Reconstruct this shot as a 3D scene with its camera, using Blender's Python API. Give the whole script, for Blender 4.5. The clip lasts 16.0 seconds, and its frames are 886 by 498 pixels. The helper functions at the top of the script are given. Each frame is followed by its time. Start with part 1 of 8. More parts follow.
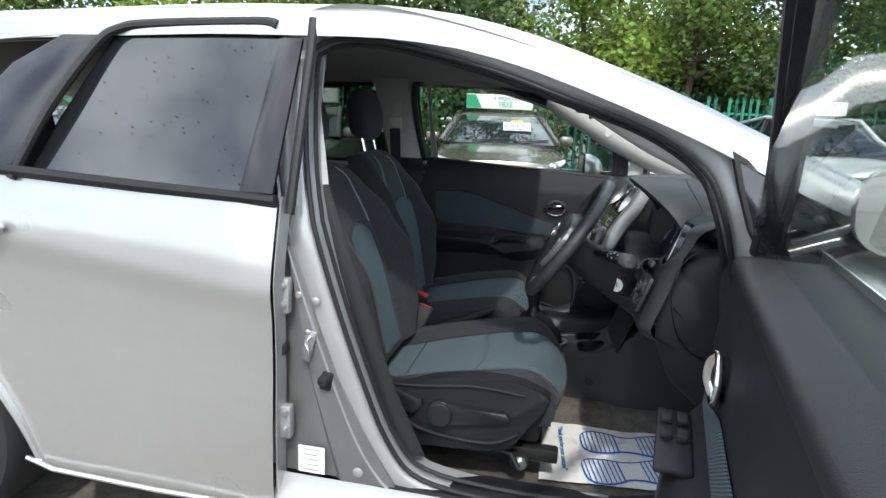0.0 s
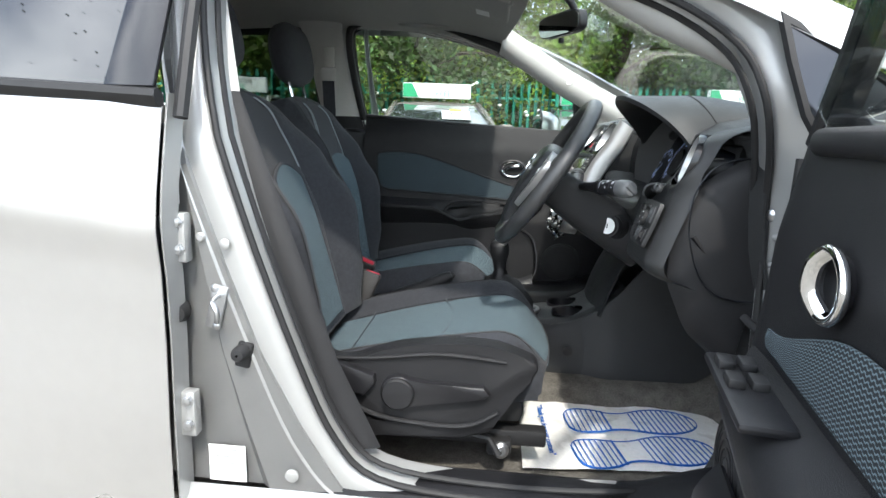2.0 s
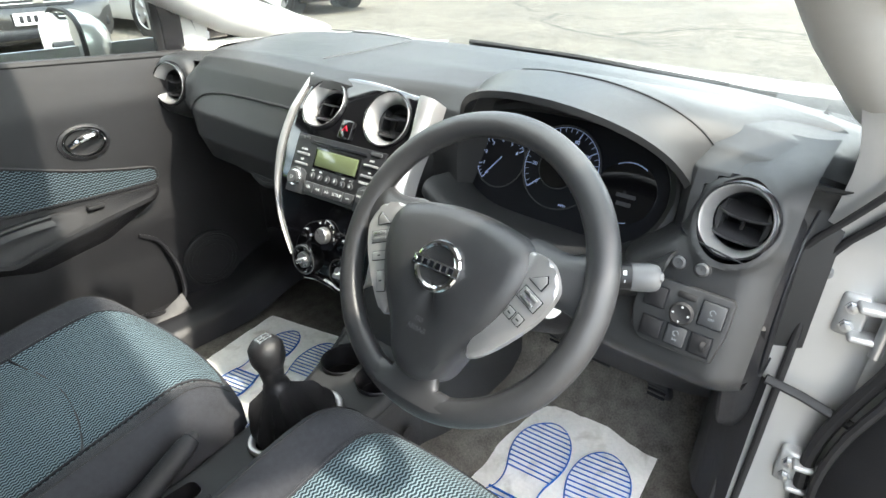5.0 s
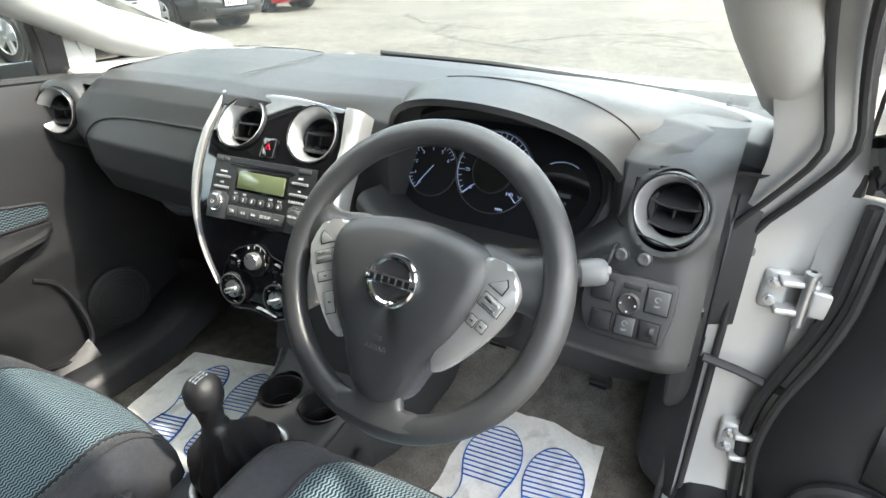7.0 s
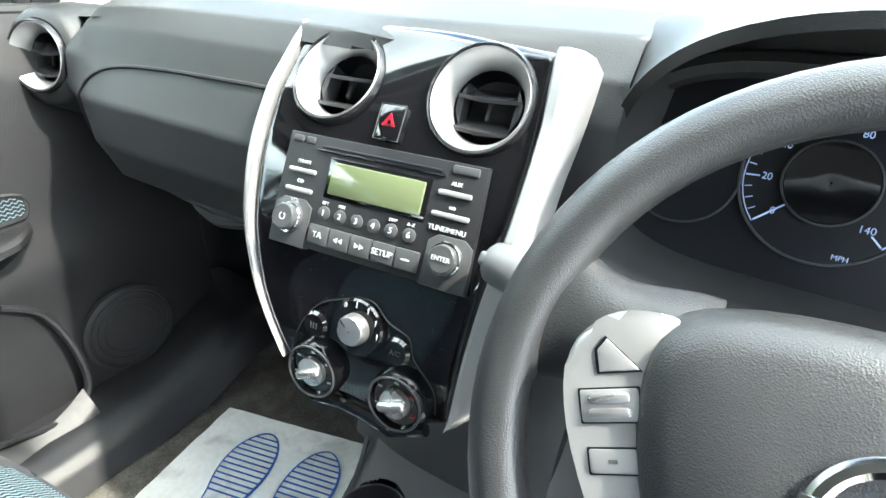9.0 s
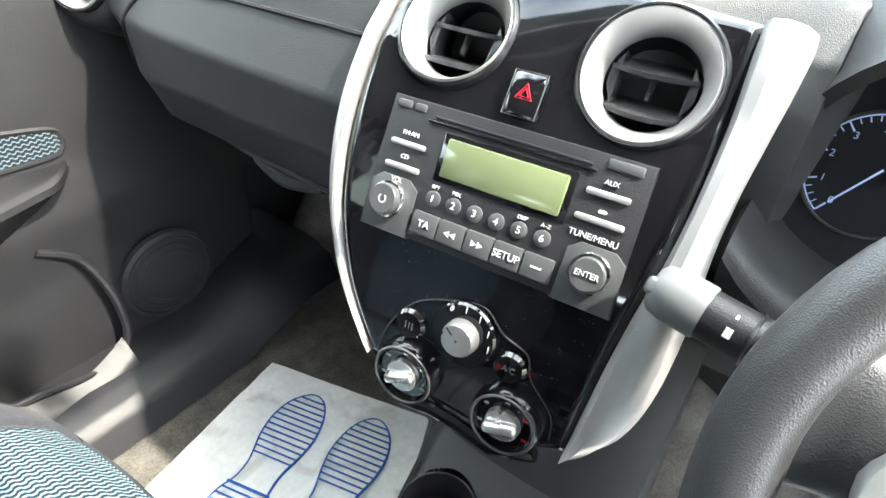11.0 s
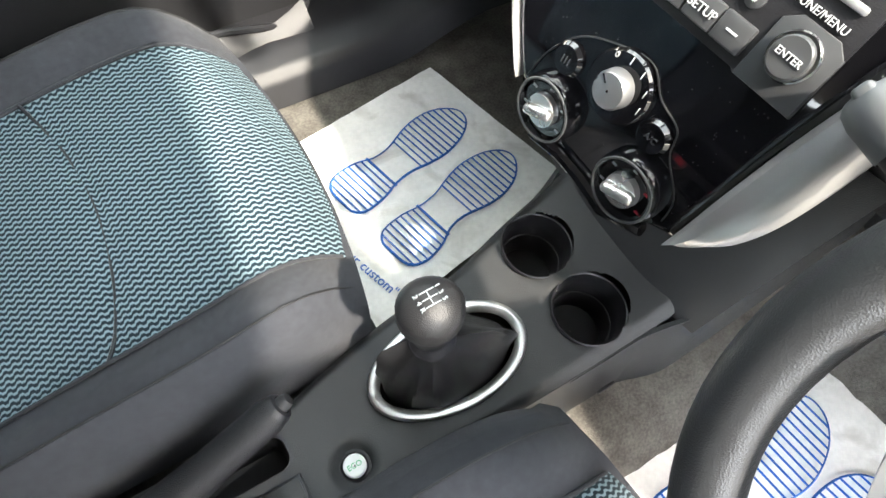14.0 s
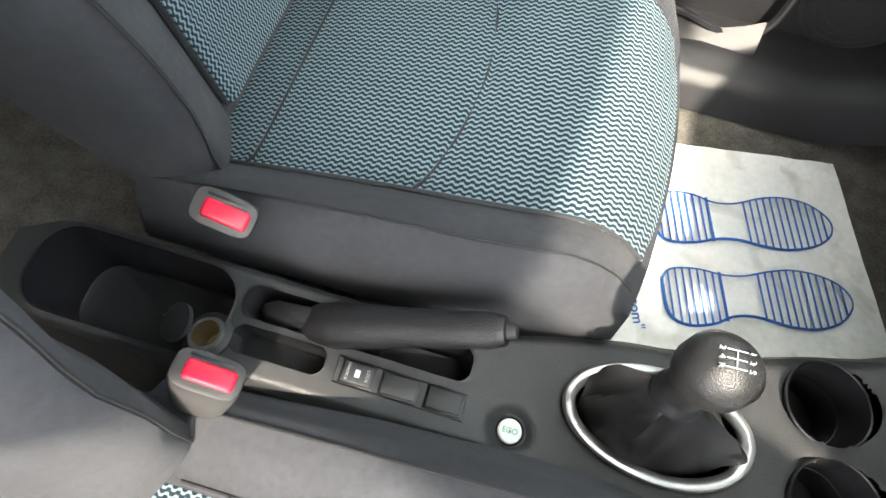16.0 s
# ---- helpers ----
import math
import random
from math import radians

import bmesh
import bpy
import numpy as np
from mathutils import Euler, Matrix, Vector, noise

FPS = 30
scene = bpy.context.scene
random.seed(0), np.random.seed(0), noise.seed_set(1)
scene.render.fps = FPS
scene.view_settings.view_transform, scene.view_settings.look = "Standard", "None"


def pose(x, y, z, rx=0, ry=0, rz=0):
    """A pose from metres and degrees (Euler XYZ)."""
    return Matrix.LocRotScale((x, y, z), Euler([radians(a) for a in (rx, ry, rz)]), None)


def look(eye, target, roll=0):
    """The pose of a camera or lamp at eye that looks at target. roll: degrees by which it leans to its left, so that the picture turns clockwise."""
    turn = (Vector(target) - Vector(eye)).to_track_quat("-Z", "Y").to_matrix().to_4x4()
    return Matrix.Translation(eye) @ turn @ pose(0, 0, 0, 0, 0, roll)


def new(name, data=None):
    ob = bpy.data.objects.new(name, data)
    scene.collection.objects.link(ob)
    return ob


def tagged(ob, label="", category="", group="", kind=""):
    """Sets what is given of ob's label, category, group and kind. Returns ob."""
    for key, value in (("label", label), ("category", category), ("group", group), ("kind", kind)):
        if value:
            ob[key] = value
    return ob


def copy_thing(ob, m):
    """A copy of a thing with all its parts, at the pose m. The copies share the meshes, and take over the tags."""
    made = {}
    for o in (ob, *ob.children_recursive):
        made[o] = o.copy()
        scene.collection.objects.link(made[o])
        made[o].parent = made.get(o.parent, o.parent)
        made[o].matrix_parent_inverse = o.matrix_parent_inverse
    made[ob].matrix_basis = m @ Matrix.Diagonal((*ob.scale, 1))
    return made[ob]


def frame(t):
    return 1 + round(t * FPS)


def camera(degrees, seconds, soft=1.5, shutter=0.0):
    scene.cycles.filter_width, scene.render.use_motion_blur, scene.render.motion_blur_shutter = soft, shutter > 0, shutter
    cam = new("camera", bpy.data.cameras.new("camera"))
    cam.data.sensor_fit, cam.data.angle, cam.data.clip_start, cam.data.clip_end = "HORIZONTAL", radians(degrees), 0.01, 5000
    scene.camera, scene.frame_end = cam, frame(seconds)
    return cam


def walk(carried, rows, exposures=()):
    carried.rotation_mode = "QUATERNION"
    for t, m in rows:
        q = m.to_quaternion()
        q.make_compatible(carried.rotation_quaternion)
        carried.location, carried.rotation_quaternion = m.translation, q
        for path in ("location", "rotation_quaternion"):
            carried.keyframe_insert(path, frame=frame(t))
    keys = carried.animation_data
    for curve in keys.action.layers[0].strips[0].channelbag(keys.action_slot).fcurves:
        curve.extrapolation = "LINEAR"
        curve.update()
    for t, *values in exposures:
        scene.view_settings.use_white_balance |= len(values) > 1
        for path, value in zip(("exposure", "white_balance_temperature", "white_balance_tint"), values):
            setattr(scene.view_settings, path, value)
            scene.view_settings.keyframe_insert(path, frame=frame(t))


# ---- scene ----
import functools

cam = camera(75.5, 16.0)
PATH = [
    (0, (0.287, -1.929, 1.115), (-0.105, -0.01, 0.706), 2.4),
    (0.5, (0.251, -1.824, 1.028), (-0.052, 0.111, 0.623), 2.1),
    (1, (0.222, -1.743, 0.956), (-0.034, 0.2, 0.558), 2.0),
    (1.5, (0.202, -1.683, 0.922), (-0.017, 0.266, 0.526), 1.9),
    (2, (0.208, -1.666, 0.917), (0.027, 0.287, 0.526), 1.8),
    (2.5, (0.191, -1.632, 0.917), (0.035, 0.323, 0.528), 1.8),
    (3, (0.124, -1.441, 0.965), (0.017, 0.515, 0.564), 2.0),
    (3.5, (0.109, -1.089, 1.067), (0.234, 0.858, 0.628), 1.6),
    (4, (0.013, -0.874, 1.104), (0.672, 0.913, 0.492), 2.9),
    (4.5, (-0.103, -0.78, 1.157), (1.005, 0.626, 0.265), 1.7),
    (4.7, (-0.134, -0.756, 1.168), (1.106, 0.505, 0.234), 1.1),
    (6.8, (-0.181, -0.675, 1.194), (1.335, 0.209, 0.234), -0.3),
    (7, (-0.166, -0.682, 1.17), (1.374, 0.211, 0.259), -0.2),
    (7.5, (-0.063, -0.644, 1.142), (1.475, 0.203, 0.185), -0.1),
    (8, (0.005, -0.534, 1.068), (1.524, 0.327, 0.093), 0.3),
    (8.5, (0.047, -0.391, 1.04), (1.543, 0.505, 0.06), 0.9),
    (9, (0.08, -0.295, 1.039), (1.561, 0.647, 0.081), 1.1),
    (9.2, (0.09, -0.271, 1.041), (1.562, 0.683, 0.079), 1.1),
    (11.3, (0.114, -0.164, 1.041), (1.413, 0.669, -0.232), 6.2),
    (11.5, (0.118, -0.164, 1.04), (1.342, 0.637, -0.325), 6.7),
    (12, (0.137, -0.157, 1.031), (1.114, 0.509, -0.582), 7.7),
    (12.5, (0.157, -0.16, 1.034), (0.931, 0.398, -0.723), 8.2),
    (13, (0.159, -0.166, 1.03), (0.888, 0.413, -0.74), 8.6),
    (13.5, (0.151, -0.168, 1.033), (0.842, 0.443, -0.741), 9.0),
    (14, (0.118, -0.179, 1.027), (0.701, 0.534, -0.749), 9.6),
    (14.5, (0.079, -0.191, 1.007), (0.41, 0.63, -0.786), 10.3),
    (15, (0.046, -0.196, 0.985), (0.147, 0.652, -0.823), 10.7),
    (15.5, (0.041, -0.192, 0.982), (0.011, 0.643, -0.835), 10.1),
    (16, (0.036, -0.189, 0.979), (-0.058, 0.63, -0.843), 10.0),
]
SKY, SUN = 0.18, 1.95
EXPOSURES = [(0.0, 0.42, 6300, 8), (1.5, 1.09, 6400, 8), (2.6, 1.40, 6400, 8), (3.5, 2.0, 6600, 4), (4.0, 2.08, 6700, 6), (4.5, 2.25, 6800, 8), (7.0, 2.20, 6850, 8), (8.0, 2.47, 6750, 6), (9.0, 3.05, 6500, 4), (11.5, 3.18, 6800, 8), (12.5, 2.85, 6900, 8), (14.5, 2.98, 7000, 10), (16.0, 3.15, 7300, 10)]
walk(cam, [(t, look(eye, target, roll)) for t, eye, target, roll in PATH], EXPOSURES)

# ---- sky and sun ----
SUN_TO = Vector((0.125, -0.60, 0.79)).normalized()
world = bpy.data.worlds.new("sky")
scene.world = world
world.use_nodes = True
wn = world.node_tree.nodes
sky = wn.new("ShaderNodeTexSky")
sky.sky_type, sky.sun_disc = "NISHITA", False
sky.sun_elevation = math.asin(SUN_TO.z)
sky.sun_rotation = math.atan2(SUN_TO.x, SUN_TO.y)
sky.dust_density, sky.ozone_density = 2.0, 1.0
coord = wn.new("ShaderNodeTexCoord")
cloud = wn.new("ShaderNodeTexNoise")
cloud.inputs["Scale"].default_value, cloud.inputs["Detail"].default_value = 3.2, 6
cramp = wn.new("ShaderNodeValToRGB")
cramp.color_ramp.elements[0].position, cramp.color_ramp.elements[1].position = 0.40, 0.66
cmix = wn.new("ShaderNodeMixRGB")
cmix.inputs[2].default_value = (14.0, 14.6, 15.4, 1)
wl = world.node_tree.links
wl.new(coord.outputs["Generated"], cloud.inputs["Vector"])
wl.new(cloud.outputs[0], cramp.inputs[0])
wl.new(cramp.outputs[0], cmix.inputs[0])
wl.new(sky.outputs[0], cmix.inputs[1])
wl.new(cmix.outputs[0], wn["Background"].inputs[0])
wn["Background"].inputs[1].default_value = SKY
sun = new("sun", bpy.data.lights.new("sun", "SUN"))
sun.data.energy, sun.data.angle, sun.data.color = SUN, radians(2.0), (1.0, 0.95, 0.87)
sun.matrix_world = look(SUN_TO * 30, (0, 0, 0))


# ---- materials ----
def mat(name, col, rough=0.5, metal=0.0, var=0.12, scale=40.0, bump=0.0, bscale=None, coat=0.0, spec=0.5, sheen=0.0, speck=0.0, trans=0.0, ior=1.45, cells=False):
    """A surface with variation at two sizes, a fine relief and specks of dust."""
    m = bpy.data.materials.new(name)
    m.use_nodes = True
    n, l = m.node_tree.nodes, m.node_tree.links
    b = n["Principled BSDF"]
    b.inputs["Metallic"].default_value = metal
    b.inputs["Coat Weight"].default_value = coat
    b.inputs["Coat Roughness"].default_value = 0.04
    b.inputs["Specular IOR Level"].default_value = spec
    b.inputs["Sheen Weight"].default_value = sheen
    b.inputs["Transmission Weight"].default_value = trans
    b.inputs["IOR"].default_value = ior
    tc = n.new("ShaderNodeTexCoord")
    big, fine = n.new("ShaderNodeTexNoise"), n.new("ShaderNodeTexNoise")
    big.inputs["Scale"].default_value, big.inputs["Detail"].default_value = scale * 0.12, 3
    fine.inputs["Scale"].default_value, fine.inputs["Detail"].default_value = scale, 5
    add = n.new("ShaderNodeMath")
    l.new(tc.outputs["Object"], big.inputs["Vector"])
    l.new(tc.outputs["Object"], fine.inputs["Vector"])
    l.new(big.outputs[0], add.inputs[0])
    l.new(fine.outputs[0], add.inputs[1])
    ramp = n.new("ShaderNodeMapRange")
    ramp.inputs[1].default_value, ramp.inputs[2].default_value = 0.6, 1.4
    ramp.inputs[3].default_value, ramp.inputs[4].default_value = 1 - var, 1 + var
    l.new(add.outputs[0], ramp.inputs[0])
    mul = n.new("ShaderNodeVectorMath")
    mul.operation = "SCALE"
    mul.inputs[0].default_value = col
    l.new(ramp.outputs[0], mul.inputs["Scale"])
    l.new(mul.outputs[0], b.inputs["Base Color"])
    rr = n.new("ShaderNodeMapRange")
    rr.inputs[1].default_value, rr.inputs[2].default_value = 0.3, 0.7
    rr.inputs[3].default_value, rr.inputs[4].default_value = max(0.02, rough * 0.88), min(1, rough * 1.12)
    l.new(big.outputs[0], rr.inputs[0])
    l.new(rr.outputs[0], b.inputs["Roughness"])
    if bump:
        if cells:
            tex = n.new("ShaderNodeTexVoronoi")
            out = tex.outputs["Distance"]
        else:
            tex = n.new("ShaderNodeTexNoise")
            tex.inputs["Detail"].default_value = 3
            out = tex.outputs[0]
        tex.inputs["Scale"].default_value = bscale or scale * 4
        l.new(tc.outputs["Object"], tex.inputs["Vector"])
        bp = n.new("ShaderNodeBump")
        bp.inputs["Strength"].default_value, bp.inputs["Distance"].default_value = bump, 0.002
        l.new(out, bp.inputs["Height"])
        l.new(bp.outputs[0], b.inputs["Normal"])
    return m


def fabric(name, light, dark, axis, pitch=0.0078, wave=0.0116, gain=0.5):
    """Cloth woven in stepped wavy lines; axis: the coordinate across the lines, and the one along them."""
    m = bpy.data.materials.new(name)
    m.use_nodes = True
    n, l = m.node_tree.nodes, m.node_tree.links
    b = n["Principled BSDF"]
    b.inputs["Roughness"].default_value, b.inputs["Sheen Weight"].default_value = 0.85, 0.04
    b.inputs["Specular IOR Level"].default_value = 0.25
    uv = n.new("ShaderNodeUVMap")
    sep = n.new("ShaderNodeSeparateXYZ")
    l.new(uv.outputs[0], sep.inputs[0])

    def math_node(op, a, c):
        k = n.new("ShaderNodeMath")
        k.operation = op
        for i, v in enumerate((a, c)):
            if isinstance(v, (int, float)):
                k.inputs[i].default_value = v
            elif v is not None:
                l.new(v, k.inputs[i])
        return k.outputs[0]

    s = math_node("SINE", math_node("MULTIPLY", sep.outputs[0], 2 * math.pi / wave), None)
    s = math_node("MULTIPLY", math_node("MINIMUM", math_node("MAXIMUM", math_node("MULTIPLY", s, 1.8), -1), 1), 0.19)
    wob = n.new("ShaderNodeTexNoise")
    wob.inputs["Scale"].default_value = 900
    l.new(uv.outputs[0], wob.inputs["Vector"])
    ph = math_node("ADD", math_node("MULTIPLY", sep.outputs[1], 1 / pitch), s)
    ph = math_node("ADD", ph, math_node("MULTIPLY", wob.outputs[0], 0.18))
    tri = math_node("MULTIPLY", math_node("ABSOLUTE", math_node("SUBTRACT", math_node("FRACT", ph, None), 0.5), None), 2)
    mr = n.new("ShaderNodeMapRange")
    mr.inputs[1].default_value, mr.inputs[2].default_value = gain - 0.13, gain + 0.13
    l.new(tri, mr.inputs[0])
    mix = n.new("ShaderNodeMixRGB")
    mix.inputs[1].default_value, mix.inputs[2].default_value = (*dark, 1), (*light, 1)
    l.new(mr.outputs[0], mix.inputs[0])
    l.new(mix.outputs[0], b.inputs["Base Color"])
    bp = n.new("ShaderNodeBump")
    bp.inputs["Strength"].default_value, bp.inputs["Distance"].default_value = 0.6, 0.0012
    l.new(mr.outputs[0], bp.inputs["Height"])
    l.new(bp.outputs[0], b.inputs["Normal"])
    return m


def glass(name, tint=(1, 1, 1), rough=0.0, mixf=0.06):
    """A thin pane: clear, with a mirror-like share of the light."""
    m = bpy.data.materials.new(name)
    m.use_nodes = True
    n, l = m.node_tree.nodes, m.node_tree.links
    n.remove(n["Principled BSDF"])
    t, g, x, f = n.new("ShaderNodeBsdfTransparent"), n.new("ShaderNodeBsdfGlossy"), n.new("ShaderNodeMixShader"), n.new("ShaderNodeLayerWeight")
    pw, ad = n.new("ShaderNodeMath"), n.new("ShaderNodeMath")
    pw.operation, ad.operation = "POWER", "MULTIPLY_ADD"
    pw.inputs[1].default_value, ad.inputs[1].default_value, ad.inputs[2].default_value = 4.0, 0.6, mixf
    t.inputs[0].default_value = (*tint, 1)
    g.inputs["Roughness"].default_value = rough
    f.inputs[0].default_value = 0.5
    l.new(f.outputs["Facing"], pw.inputs[0])
    l.new(pw.outputs[0], ad.inputs[0])
    l.new(ad.outputs[0], x.inputs[0])
    l.new(t.outputs[0], x.inputs[1])
    l.new(g.outputs[0], x.inputs[2])
    l.new(x.outputs[0], n["Material Output"].inputs[0])
    return m


def glow(name, col, strength):
    m = bpy.data.materials.new(name)
    m.use_nodes = True
    b = m.node_tree.nodes["Principled BSDF"]
    b.inputs["Base Color"].default_value = (*col, 1)
    b.inputs["Emission Color"].default_value = (*col, 1)
    b.inputs["Emission Strength"].default_value = strength
    return m


M_SILVER = mat("silver_paint", (0.56, 0.558, 0.545), 0.30, 0.65, 0.03, 30, 0.02, 1500, coat=1.0)
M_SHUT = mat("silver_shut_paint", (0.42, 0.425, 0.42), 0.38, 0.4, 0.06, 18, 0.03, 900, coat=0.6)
M_PLASTIC = mat("soft_grain_plastic", (0.0145, 0.0145, 0.016), 0.46, 0, 0.15, 30, 0.32, 900, cells=True, spec=0.42)
M_PLASTIC_HARD = mat("hard_plastic", (0.014, 0.014, 0.016), 0.38, 0, 0.15, 30, 0.16, 1100, cells=True)
M_DASH = mat("dash_plastic", (0.028, 0.029, 0.030), 0.42, 0, 0.12, 20, 0.22, 1100, cells=True)
M_GLOSS = mat("piano_black", (0.004, 0.004, 0.005), 0.06, 0, 0.1, 30, coat=1.0)
M_SATIN = mat("satin_silver_trim", (0.50, 0.50, 0.495), 0.34, 0.7, 0.04, 60)
M_CHROME = mat("chrome", (0.82, 0.83, 0.84), 0.08, 1.0, 0.03, 30)
M_KNOB = mat("brushed_knob", (0.60, 0.60, 0.60), 0.28, 0.9, 0.05, 200)
M_CLOTH = mat("black_seat_cloth", (0.036, 0.038, 0.044), 0.9, 0, 0.25, 120, 0.45, 1600, sheen=0.08, spec=0.25)
M_STITCH = mat("stitching", (0.25, 0.28, 0.30), 0.8)
M_TEAL = fabric("teal_wave_cloth", (0.180, 0.246, 0.275), (0.008, 0.019, 0.027), 0, 0.0062, 0.0092, 0.58)
M_DOORCLOTH = fabric("dark_wave_cloth", (0.12, 0.165, 0.19), (0.010, 0.014, 0.018), 0, 0.0062, 0.0090, 0.68)
M_CARPET = mat("carpet", (0.135, 0.126, 0.112), 0.95, 0, 0.5, 260, 0.9, 700, spec=0.1)
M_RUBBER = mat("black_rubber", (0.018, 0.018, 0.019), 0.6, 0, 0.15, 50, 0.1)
M_LEATHER = mat("wheel_leather", (0.036, 0.037, 0.039), 0.32, 0, 0.12, 60, 0.16, 1100, cells=True, spec=0.65)
M_GEARKNOB = mat("knob_leather", (0.016, 0.016, 0.017), 0.40, 0, 0.12, 60, 0.2, 900, cells=True)
M_BOOT = mat("gaiter_leather", (0.014, 0.014, 0.015), 0.34, 0, 0.15, 60, 0.2, 900, cells=True)
M_LINER = mat("headliner", (0.42, 0.415, 0.40), 0.9, 0, 0.05, 90, 0.3, 1500)
M_PILLAR = mat("pillar_trim", (0.50, 0.495, 0.475), 0.6, 0, 0.04, 40, 0.2, 900, cells=True)
M_PAPER = mat("paper_mat", (0.88, 0.87, 0.83), 0.7, 0, 0.10, 130, 0.25, 45)
pn_, pl_ = M_PAPER.node_tree.nodes, M_PAPER.node_tree.links
smudge = pn_.new("ShaderNodeTexNoise")
smudge.inputs["Scale"].default_value, smudge.inputs["Detail"].default_value, smudge.inputs["Distortion"].default_value = 16, 7, 0.8
pl_.new(pn_.new("ShaderNodeTexCoord").outputs["Object"], smudge.inputs["Vector"])
sramp = pn_.new("ShaderNodeMapRange")
sramp.inputs[1].default_value, sramp.inputs[2].default_value, sramp.inputs[4].default_value = 0.54, 0.74, 0.75
pl_.new(smudge.outputs[0], sramp.inputs[0])
smix = pn_.new("ShaderNodeMixRGB")
smix.inputs[2].default_value = (0.50, 0.475, 0.42, 1)
pl_.new(sramp.outputs[0], smix.inputs[0])
base_in = pn_["Principled BSDF"].inputs["Base Color"]
pl_.new(base_in.links[0].from_socket, smix.inputs[1])
pl_.new(smix.outputs[0], base_in)
M_INK = mat("blue_print", (0.010, 0.115, 0.46), 0.6)
M_RED = mat("red_buckle", (0.60, 0.015, 0.045), 0.35)
M_BRASS = mat("dull_brass", (0.42, 0.34, 0.20), 0.35, 0.9, 0.15, 80)
M_BUCKLE = mat("buckle_grey", (0.045, 0.043, 0.042), 0.5, 0, 0.12, 60, 0.1, 900)
M_STEEL = mat("zinc_steel", (0.52, 0.53, 0.54), 0.32, 0.9, 0.15, 60)
M_LABEL = mat("white_label", (0.82, 0.83, 0.82), 0.55)
M_PRINT = mat("white_print", (0.50, 0.52, 0.53), 0.5)
M_DIAL = mat("dial_black", (0.006, 0.007, 0.010), 0.35)
M_LCD = mat("radio_lcd", (0.12, 0.145, 0.075), 0.12, 0, 0.03, 20, coat=0.6)
M_BLADE = mat("vent_blade", (0.035, 0.035, 0.037), 0.25, 0, 0.1, 60)
M_STALKCAP = mat("stalk_end_grey", (0.12, 0.124, 0.128), 0.42, 0, 0.08, 60)
M_GREYBTN = mat("grey_button", (0.055, 0.057, 0.060), 0.4)
M_TICK = glow("dial_marks", (0.50, 0.62, 0.95), 0.016)
M_GLASS = glass("windscreen_glass", (0.93, 0.96, 0.94), 0, 0.055)
M_GLASS2 = glass("side_glass", (0.90, 0.94, 0.92), 0, 0.05)
M_TINT = glass("tinted_glass", (0.34, 0.37, 0.35), 0, 0.05)
M_PRIVACY = mat("privacy_glass", (0.012, 0.014, 0.017), 0.03, 0, 0.05, 10, coat=0.6, spec=0.7)
M_MIRROR = mat("mirror_glass", (0.9, 0.92, 0.92), 0.01, 1.0, 0.0, 10)
M_BLACKTRIM = mat("black_door_trim", (0.014, 0.014, 0.016), 0.22, 0, 0.1, 30, coat=0.3)
M_TYRE = mat("tyre", (0.02, 0.02, 0.021), 0.8, 0, 0.2, 30, 0.2)
M_ALLOY = mat("alloy_wheel", (0.62, 0.63, 0.65), 0.3, 0.8, 0.05, 20)


# ---- mesh helpers ----
def thing(name, loc, label, category, group="", kind=""):
    ob = new(name)
    ob.location = loc
    ob.empty_display_size = 0.05
    return tagged(ob, label, category, group, kind)


def part(name, bm, material, parent=None, label="", smooth=True):
    me = bpy.data.meshes.new(name)
    bmesh.ops.recalc_face_normals(bm, faces=bm.faces[:])
    bm.to_mesh(me)
    bm.free()
    for mm in material if isinstance(material, (list, tuple)) else [material]:
        me.materials.append(mm)
    if smooth:
        me.polygons.foreach_set("use_smooth", [True] * len(me.polygons))
        me.set_sharp_from_angle(angle=radians(38))
    ob = new(name, me)
    if parent:
        ob.parent = parent
        root = parent
        while root.parent:
            root = root.parent
        if parent == root:
            ob.matrix_parent_inverse = root.matrix_basis.inverted()
    if label:
        tagged(ob, label)
    return ob


def rbox(c, s, r=0.004, m=None, seg=2, bm=None):
    """A box with rounded edges; m turns it about its centre."""
    bm = bm or bmesh.new()
    g = bmesh.ops.create_cube(bm, size=1.0)
    vs = g["verts"]
    bmesh.ops.scale(bm, vec=s, verts=vs)
    if r:
        es = list({e for v in vs for e in v.link_edges})
        g2 = bmesh.ops.bevel(bm, geom=es, offset=min(r, min(s) * 0.49), segments=seg, profile=0.5, affect="EDGES", clamp_overlap=True)
        vs = list({v for f in g2["faces"] for v in f.verts} | {v for v in vs if v.is_valid})
    mm = Matrix.Translation(c) @ (m.to_4x4() if m else Matrix.Identity(4))
    bmesh.ops.transform(bm, matrix=mm, verts=[v for v in vs if v.is_valid])
    return bm


def loft(rings, bm=None, closed=True, caps=True):
    bm = bm or bmesh.new()
    rows = [[bm.verts.new(p) for p in ring] for ring in rings]
    k = len(rows[0])
    for a, b in zip(rows, rows[1:]):
        for i in range(k if closed else k - 1):
            j = (i + 1) % k
            try:
                bm.faces.new((a[i], a[j], b[j], b[i]))
            except ValueError:
                pass
    if caps and closed:
        bm.faces.new(rows[0])
        bm.faces.new(rows[-1][::-1])
    return bm


